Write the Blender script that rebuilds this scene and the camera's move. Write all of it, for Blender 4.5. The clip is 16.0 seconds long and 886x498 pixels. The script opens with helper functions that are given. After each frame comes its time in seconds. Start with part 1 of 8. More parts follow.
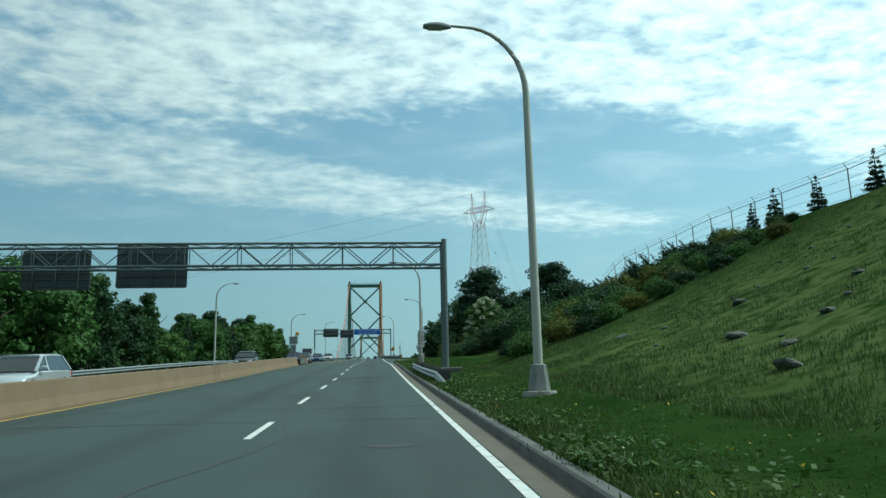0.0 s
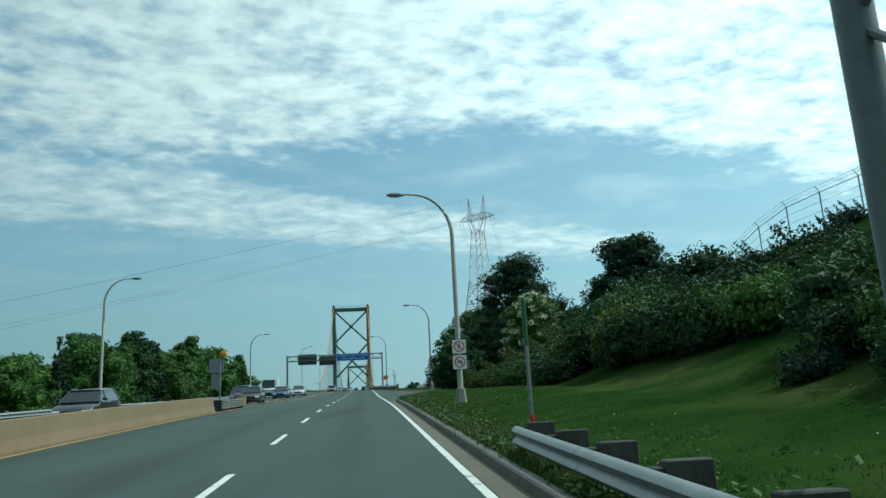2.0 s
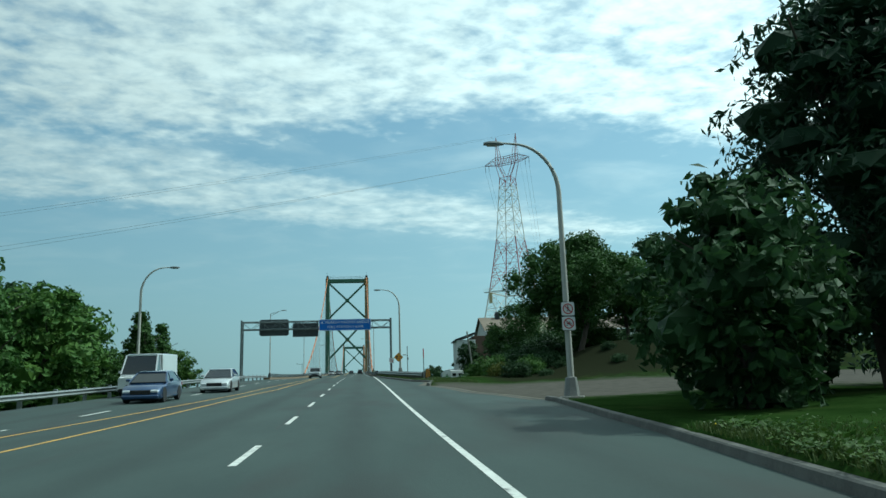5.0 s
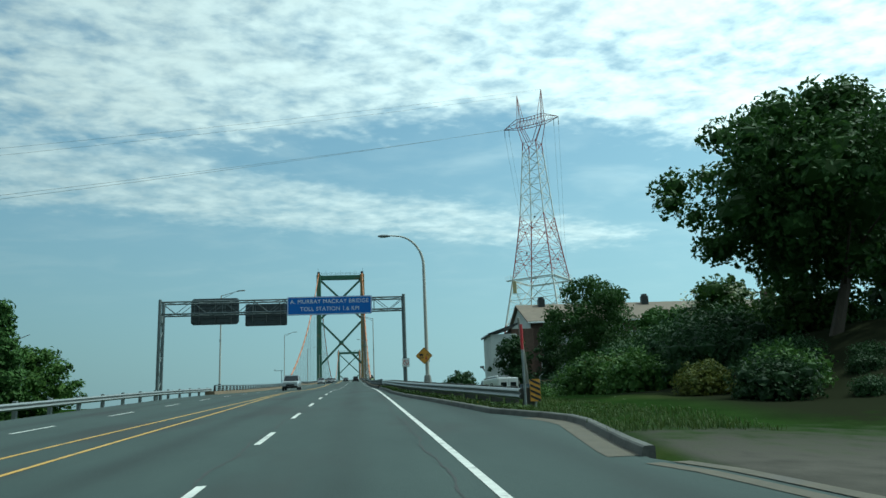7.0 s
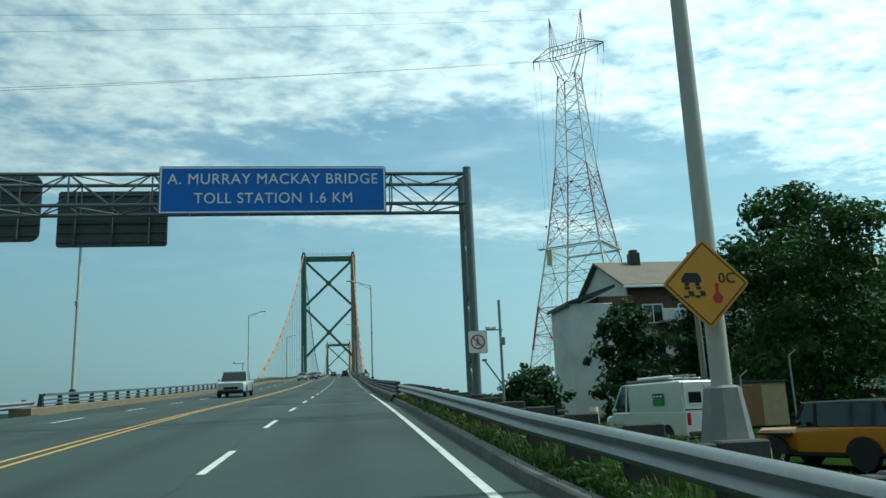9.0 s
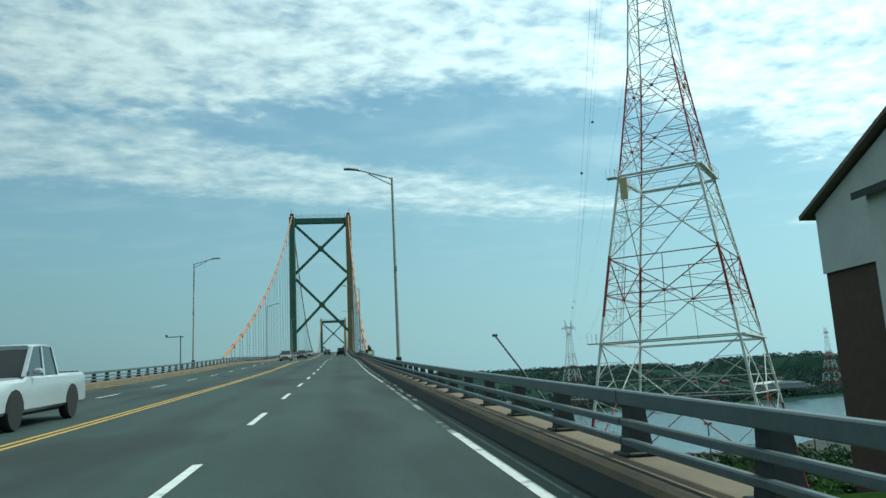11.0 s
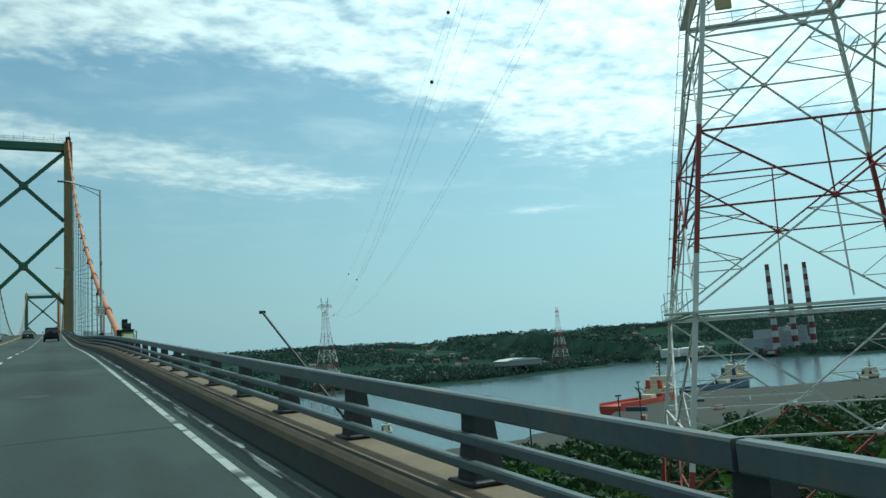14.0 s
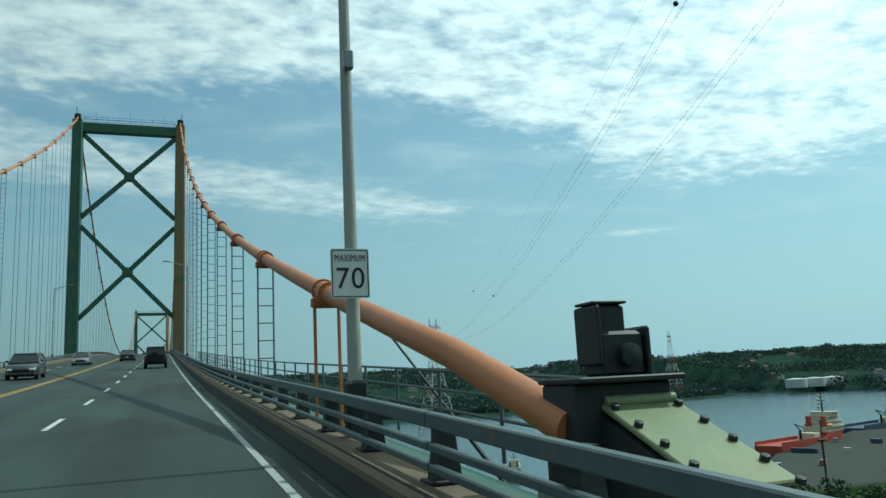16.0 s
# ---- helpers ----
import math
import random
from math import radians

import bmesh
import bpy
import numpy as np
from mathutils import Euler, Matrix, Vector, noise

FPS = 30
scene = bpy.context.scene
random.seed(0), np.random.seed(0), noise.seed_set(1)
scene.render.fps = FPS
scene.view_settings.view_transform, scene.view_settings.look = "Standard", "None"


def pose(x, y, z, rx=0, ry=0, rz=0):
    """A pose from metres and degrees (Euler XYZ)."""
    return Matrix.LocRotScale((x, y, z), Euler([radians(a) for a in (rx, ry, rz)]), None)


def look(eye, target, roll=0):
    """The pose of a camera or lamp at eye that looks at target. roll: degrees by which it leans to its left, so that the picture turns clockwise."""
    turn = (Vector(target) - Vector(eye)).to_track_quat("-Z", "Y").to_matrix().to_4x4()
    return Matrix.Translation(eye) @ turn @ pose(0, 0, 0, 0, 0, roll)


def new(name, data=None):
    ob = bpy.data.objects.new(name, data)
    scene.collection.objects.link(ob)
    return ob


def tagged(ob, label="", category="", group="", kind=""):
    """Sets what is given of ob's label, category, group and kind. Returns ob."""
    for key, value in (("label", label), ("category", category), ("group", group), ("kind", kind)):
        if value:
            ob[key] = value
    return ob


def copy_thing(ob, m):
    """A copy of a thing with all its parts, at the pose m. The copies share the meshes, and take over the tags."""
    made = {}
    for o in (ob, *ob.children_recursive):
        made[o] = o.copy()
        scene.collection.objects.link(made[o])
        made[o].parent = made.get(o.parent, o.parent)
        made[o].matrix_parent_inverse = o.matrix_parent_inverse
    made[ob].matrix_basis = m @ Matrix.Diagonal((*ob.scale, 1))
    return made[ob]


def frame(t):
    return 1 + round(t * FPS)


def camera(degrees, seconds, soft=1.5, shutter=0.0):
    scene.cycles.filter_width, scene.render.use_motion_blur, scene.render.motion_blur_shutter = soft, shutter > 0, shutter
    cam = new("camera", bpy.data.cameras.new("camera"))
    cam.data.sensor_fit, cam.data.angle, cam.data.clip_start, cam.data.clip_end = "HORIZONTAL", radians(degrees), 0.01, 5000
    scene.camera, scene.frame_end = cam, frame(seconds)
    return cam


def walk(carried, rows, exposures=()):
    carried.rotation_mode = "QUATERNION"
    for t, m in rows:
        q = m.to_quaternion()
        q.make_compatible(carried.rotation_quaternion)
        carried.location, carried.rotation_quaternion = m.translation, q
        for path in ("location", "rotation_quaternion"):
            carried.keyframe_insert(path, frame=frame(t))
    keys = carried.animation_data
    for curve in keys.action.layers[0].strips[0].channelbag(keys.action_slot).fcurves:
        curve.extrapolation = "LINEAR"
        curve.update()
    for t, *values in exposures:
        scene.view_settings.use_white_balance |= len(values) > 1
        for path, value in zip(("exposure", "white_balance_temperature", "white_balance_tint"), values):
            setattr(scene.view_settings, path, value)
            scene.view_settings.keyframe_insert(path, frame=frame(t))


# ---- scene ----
cam = camera(59.4, 16.0, soft=1.5)


def aim(x, y, z, yaw, pitch, roll):
    return pose(x, y, z, 90 + pitch, 0, yaw) @ pose(0, 0, 0, 0, 0, roll)


# seconds, x, y, z, yaw, pitch, roll
PATH = [
    (0, 0.111, 0.000, 1.400, -5.08, 11.32, -1.28),
    (0.5, 0.090, 9.576, 2.081, -5.22, 11.60, -1.59),
    (1, 0.076, 19.532, 2.730, -6.10, 12.54, -1.98),
    (1.5, 0.112, 29.110, 3.361, -6.75, 13.29, -2.11),
    (2, 0.145, 38.720, 4.057, -6.23, 13.26, -3.04),
    (2.5, 0.166, 48.386, 4.733, -6.21, 13.19, -2.85),
    (3, 0.144, 58.176, 5.455, -6.03, 12.95, -2.96),
    (3.5, 0.074, 68.086, 6.106, -5.99, 12.21, -2.97),
    (4, -0.042, 78.271, 6.882, -5.39, 12.30, -3.55),
    (4.2, -0.058, 82.231, 7.119, -5.51, 12.03, -3.01),
    (6.3, -0.084, 124.797, 9.734, -6.49, 12.14, -1.49),
    (6.5, -0.063, 128.743, 9.989, -6.06, 11.93, -1.87),
    (7, -0.003, 138.584, 10.682, -6.67, 12.46, -2.43),
    (7.5, 0.051, 148.410, 11.348, -7.42, 12.79, -2.22),
    (8, 0.096, 158.497, 12.031, -6.74, 12.82, -1.92),
    (8.5, 0.083, 168.608, 12.672, -6.75, 12.73, -2.54),
    (9, 0.029, 178.767, 13.339, -7.39, 11.95, -2.36),
    (9.5, -0.040, 188.583, 13.971, -6.63, 11.80, -2.33),
    (11.8, -0.223, 234.644, 16.404, -10.15, 9.61, -3.77),
    (12, -0.244, 238.721, 16.676, -11.47, 9.63, -4.08),
    (12.5, -0.320, 249.085, 17.257, -19.12, 8.86, -5.86),
    (13, -0.266, 259.392, 17.738, -24.98, 8.56, -4.81),
    (13.5, -0.155, 269.367, 18.311, -26.53, 8.06, -5.07),
    (14, -0.068, 279.759, 18.905, -26.91, 7.66, -4.02),
    (14.5, 0.011, 290.332, 19.551, -26.00, 6.98, -4.43),
    (15, 0.085, 300.979, 20.221, -24.93, 7.70, -4.15),
    (15.5, 0.159, 311.679, 20.921, -21.72, 8.08, -3.51),
    (16, 0.226, 322.893, 21.578, -20.10, 9.76, -2.93),
]
walk(cam, [(t, aim(*row)) for t, *row in PATH], [(0.0, 0.0, 6000, -5.0), (12.0, 0.0, 6000, -5.0), (14.5, -0.15, 6000, -5.0), (16.0, -0.26, 6000, -5.0)])

# ---- light ----
SUN_AZ, SUN_EL = radians(88), radians(52)
world = bpy.data.worlds.new("sky")
scene.world = world
world.use_nodes = True


def sky():
    nt = world.node_tree
    nt.nodes.clear()
    N, L = nt.nodes.new, nt.links.new

    def math(op, a, b=0.0, c=0.0, clamp=False):
        n = N("ShaderNodeMath")
        n.operation, n.use_clamp = op, clamp
        for k, v in enumerate((a, b, c)):
            if isinstance(v, (int, float)):
                n.inputs[k].default_value = v
            else:
                L(v, n.inputs[k])
        return n.outputs[0]

    def ramp(x, stops):
        n = N("ShaderNodeValToRGB")
        r = n.color_ramp
        while len(r.elements) < len(stops):
            r.elements.new(0.5)
        for e, (p, v) in zip(r.elements, stops):
            e.position, e.color = p, (v, v, v, 1)
        L(x, n.inputs[0])
        return n.outputs[0]

    def noise(vec, scale, detail, rough=0.55, dist=0.0):
        n = N("ShaderNodeTexNoise")
        n.inputs["Scale"].default_value, n.inputs["Detail"].default_value = scale, detail
        n.inputs["Roughness"].default_value, n.inputs["Distortion"].default_value = rough, dist
        L(vec, n.inputs["Vector"])
        return n.outputs["Fac"]

    air = N("ShaderNodeTexSky")
    air.sky_type, air.sun_disc, air.sun_elevation, air.sun_rotation = "NISHITA", False, SUN_EL, SUN_AZ
    air.dust_density, air.air_density = 1.5, 1.0
    tc = N("ShaderNodeTexCoord")
    sep = N("ShaderNodeSeparateXYZ")
    L(tc.outputs["Generated"], sep.inputs[0])
    x, y, z = sep.outputs
    el = math("MULTIPLY", math("ARCSINE", z), 180 / 3.14159)
    az = math("MULTIPLY", math("ARCTAN2", x, y), 180 / 3.14159)
    u = math("DIVIDE", math("ADD", az, 60.0), 180.0)

    def edge(pts):
        return math("MULTIPLY", ramp(u, [((a + 60) / 180, e / 40) for a, e in pts]), 40.0)

    up = math("ADD", math("MAXIMUM", z, 0.0), 0.09)
    flat = N("ShaderNodeCombineXYZ")
    L(math("DIVIDE", x, up), flat.inputs[0])
    L(math("DIVIDE", y, up), flat.inputs[1])
    plane = flat.outputs[0]
    streak = N("ShaderNodeMapping")
    streak.inputs["Rotation"].default_value = (0, 0, radians(-32))
    streak.inputs["Scale"].default_value = (0.85, 1.15, 1)
    L(plane, streak.inputs[0])
    drawn = streak.outputs[0]

    def centred(sock, gain):
        return math("MULTIPLY", math("SUBTRACT", sock, 0.5), gain)

    broad = noise(drawn, 3.4, 4, 0.55, 0.4)
    puffs = noise(drawn, 11.0, 5, 0.55, 0.2)
    cells = noise(plane, 21.0, 3, 0.5, 0.1)
    fray = math("ADD", centred(broad, 2.2), math("ADD", centred(puffs, 2.3), centred(cells, 1.5)))
    # the broken sheet overhead, ragged along its lower edge
    deck_low = edge([(-60, 18), (-26, 20.2), (-17, 20.2), (-8, 21.3), (1.6, 21.9), (8.7, 23.0), (13, 22.6), (18, 21.8), (22, 19.9), (26.5, 18.7), (30, 17.8), (32, 15.9), (38, 14.3), (43, 13.7), (51, 14.6), (60, 14.8), (120, 18)])
    into = math("DIVIDE", math("SUBTRACT", el, deck_low), 3.2)
    into = math("MINIMUM", math("MAXIMUM", into, -1.5), 0.34)
    deck = math("ADD", math("ADD", into, 0.42), math("MULTIPLY", fray, 0.62))
    # the long tapering streamer below it
    band_up = edge([(-60, 19.5), (-26, 19.6), (-11, 19.2), (-4.4, 17.9), (1.6, 16.8), (8.5, 15.9), (15, 14.5), (20, 13.2), (24, 12.2), (60, 8)])
    band_lo = edge([(-60, 14.2), (-26, 14.8), (-18, 14.8), (-10, 14.4), (-4.4, 14.0), (4, 13.6), (10, 12.7), (18, 11.9), (22, 12.3), (25, 14), (60, 14)])
    inner = math("MINIMUM", math("SUBTRACT", band_up, el), math("SUBTRACT", el, band_lo))
    inner = math("MINIMUM", math("MAXIMUM", math("DIVIDE", inner, 1.5), -1.5), 0.5)
    band = math("ADD", math("ADD", inner, 0.22), math("MULTIPLY", fray, 0.5))
    # a small wisp low over the harbour
    far = math("ADD", math("ABSOLUTE", math("DIVIDE", math("SUBTRACT", el, 10.0), 0.75)), math("DIVIDE", math("ABSOLUTE", math("SUBTRACT", az, 34.0)), 6.5))
    wisp = math("ADD", math("SUBTRACT", 0.72, math("MINIMUM", far, 3.0)), math("MULTIPLY", fray, 0.3))

    def soft(v, lo, hi):
        n = N("ShaderNodeMapRange")
        n.interpolation_type = "SMOOTHSTEP"
        n.inputs["From Min"].default_value, n.inputs["From Max"].default_value = lo, hi
        L(v, n.inputs["Value"])
        return n.outputs[0]

    thin = math("MULTIPLY", soft(broad, 0.42, 0.78), math("MULTIPLY", soft(el, 6.0, 16.0), 0.22))
    cover = math("MAXIMUM", math("MULTIPLY", soft(deck, -0.15, 1.1), 0.95), math("MULTIPLY", soft(band, -0.1, 1.25), 0.85))
    cover = math("MAXIMUM", cover, math("MAXIMUM", math("MULTIPLY", soft(wisp, 0.0, 1.0), 0.55), thin), clamp=True)
    away = math("ADD", math("MULTIPLY", math("COSINE", math("MULTIPLY", math("SUBTRACT", az, 62.0), 3.14159 / 180)), 0.5), 0.5)
    glow = math("ADD", 0.54, math("MULTIPLY", math("POWER", away, 2.6), math("MULTIPLY", math("ADD", 0.45, math("MULTIPLY", math("DIVIDE", el, 25.0, clamp=True), 0.55)), 1.12)))
    glow = math("MULTIPLY", glow, math("ADD", 0.93, centred(puffs, 0.5)))
    col = N("ShaderNodeMix")
    col.data_type = "RGBA"
    L(cover, col.inputs["Factor"])
    # hazy summer air, paler towards the horizon
    haze = N("ShaderNodeMix")
    haze.data_type = "RGBA"
    L(math("POWER", math("SUBTRACT", 1.0, math("DIVIDE", el, 34.0, clamp=True)), 1.25), haze.inputs["Factor"])
    tint = N("ShaderNodeMix")
    tint.data_type, tint.blend_type = "RGBA", "MULTIPLY"
    tint.inputs["Factor"].default_value = 1.0
    tint.inputs["B"].default_value = (0.132, 0.165, 0.15, 1)
    L(air.outputs[0], tint.inputs["A"])
    L(tint.outputs["Result"], haze.inputs["A"])
    pale = N("ShaderNodeVectorMath")
    pale.operation = "SCALE"
    pale.inputs[0].default_value = (0.43, 0.655, 0.73)
    L(math("ADD", 0.21, math("MULTIPLY", math("POWER", away, 2.0), 0.9)), pale.inputs["Scale"])
    L(pale.outputs[0], haze.inputs["B"])
    L(haze.outputs["Result"], col.inputs["A"])
    white = N("ShaderNodeVectorMath")
    white.operation = "SCALE"
    white.inputs[0].default_value = (0.855, 0.99, 0.995)
    L(glow, white.inputs["Scale"])
    L(white.outputs[0], col.inputs["B"])
    bg = N("ShaderNodeBackground")
    L(col.outputs["Result"], bg.inputs[0])
    bg.inputs[1].default_value = 1.0
    out = N("ShaderNodeOutputWorld")
    L(bg.outputs[0], out.inputs[0])


sky()
sun = new("sun", bpy.data.lights.new("sun", "SUN"))
sun.data.energy, sun.data.angle, sun.data.color = 2.7, radians(0.8), (0.94, 1.0, 0.92)
sun.matrix_world = look((0, 0, 0), (-math.sin(SUN_AZ) * math.cos(SUN_EL), -math.cos(SUN_AZ) * math.cos(SUN_EL), -math.sin(SUN_EL)))

# ---- materials ----
def mat(name, a, b=None, rough=0.6, metal=0.0, scale=3.0, detail=6.0, bump=0.15, fine=40.0, spread=0.5, stretch=(1, 1, 1), spot=None, spot_at=0.62, spot_scale=0.6, rand=0.0, coat=0.0):
    """A surface of two close colours mixed at two scales, with relief, and stains of a third colour."""
    m = bpy.data.materials.new(name)
    m.use_nodes = True
    nt = m.node_tree
    N, L = nt.nodes.new, nt.links.new
    p = nt.nodes["Principled BSDF"]
    b = b or tuple(v * 0.7 for v in a)
    tc, mp = N("ShaderNodeTexCoord"), N("ShaderNodeMapping")
    mp.inputs["Scale"].default_value = stretch
    L(tc.outputs["Object"], mp.inputs[0])
    big, small = N("ShaderNodeTexNoise"), N("ShaderNodeTexNoise")
    for n, s, d in ((big, scale, detail), (small, fine, 4.0)):
        n.inputs["Scale"].default_value, n.inputs["Detail"].default_value = s, d
        n.inputs["Roughness"].default_value = 0.62
        L(mp.outputs[0], n.inputs["Vector"])
    add = N("ShaderNodeMath")
    add.operation = "MULTIPLY_ADD"
    L(small.outputs[0], add.inputs[0])
    add.inputs[1].default_value = 0.6
    L(big.outputs[0], add.inputs[2])
    ramp = N("ShaderNodeMapRange")
    ramp.inputs["From Min"].default_value, ramp.inputs["From Max"].default_value = 0.8 - spread * 0.5, 0.8 + spread * 0.5
    L(add.outputs[0], ramp.inputs["Value"])
    mix = N("ShaderNodeMix")
    mix.data_type = "RGBA"
    L(ramp.outputs[0], mix.inputs["Factor"])
    mix.inputs["A"].default_value, mix.inputs["B"].default_value = (*b, 1), (*a, 1)
    col = mix.outputs["Result"]
    if spot:
        st, sr, m2 = N("ShaderNodeTexNoise"), N("ShaderNodeMapRange"), N("ShaderNodeMix")
        st.inputs["Scale"].default_value, st.inputs["Detail"].default_value = spot_scale, 7.0
        L(mp.outputs[0], st.inputs["Vector"])
        sr.inputs["From Min"].default_value, sr.inputs["From Max"].default_value = spot_at - 0.05, spot_at + 0.09
        L(st.outputs[0], sr.inputs["Value"])
        m2.data_type = "RGBA"
        L(sr.outputs[0], m2.inputs["Factor"])
        L(col, m2.inputs["A"])
        m2.inputs["B"].default_value = (*spot, 1)
        col = m2.outputs["Result"]
    if rand:
        oi, hs = N("ShaderNodeObjectInfo"), N("ShaderNodeHueSaturation")
        mr = N("ShaderNodeMapRange")
        mr.inputs["To Min"].default_value, mr.inputs["To Max"].default_value = 1 - rand, 1 + rand
        L(oi.outputs["Random"], mr.inputs["Value"])
        L(mr.outputs[0], hs.inputs["Value"])
        L(col, hs.inputs["Color"])
        col = hs.outputs["Color"]
    L(col, p.inputs["Base Color"])
    p.inputs["Roughness"].default_value, p.inputs["Metallic"].default_value = rough, metal
    p.inputs["Coat Weight"].default_value = coat
    if bump:
        bm = N("ShaderNodeBump")
        bm.inputs["Strength"].default_value, bm.inputs["Distance"].default_value = bump, 0.02
        L(add.outputs[0], bm.inputs["Height"])
        L(bm.outputs[0], p.inputs["Normal"])
    return m


def leaf_mat(name, a, b, rand=0.12):
    """Leaves: colour varies leaf by leaf, and light shines through."""
    m = bpy.data.materials.new(name)
    m.use_nodes = True
    nt = m.node_tree
    N, L = nt.nodes.new, nt.links.new
    p = nt.nodes["Principled BSDF"]
    geo, mix, oi, hs, mr = N("ShaderNodeNewGeometry"), N("ShaderNodeMix"), N("ShaderNodeObjectInfo"), N("ShaderNodeHueSaturation"), N("ShaderNodeMapRange")
    mix.data_type = "RGBA"
    L(geo.outputs["Random Per Island"], mix.inputs["Factor"])
    mix.inputs["A"].default_value, mix.inputs["B"].default_value = (*a, 1), (*b, 1)
    mr.inputs["To Min"].default_value, mr.inputs["To Max"].default_value = 1 - rand * 2, 1 + rand * 2
    L(oi.outputs["Random"], mr.inputs["Value"])
    L(mr.outputs[0], hs.inputs["Value"])
    L(mix.outputs["Result"], hs.inputs["Color"])
    L(hs.outputs[0], p.inputs["Base Color"])
    p.inputs["Roughness"].default_value = 0.6
    p.inputs["Specular IOR Level"].default_value = 0.2
    tr, ms = N("ShaderNodeBsdfTranslucent"), N("ShaderNodeMixShader")
    L(hs.outputs[0], tr.inputs["Color"])
    ms.inputs[0].default_value = 0.22
    L(p.outputs[0], ms.inputs[1])
    L(tr.outputs[0], ms.inputs[2])
    L(ms.outputs[0], nt.nodes["Material Output"].inputs[0])
    return m


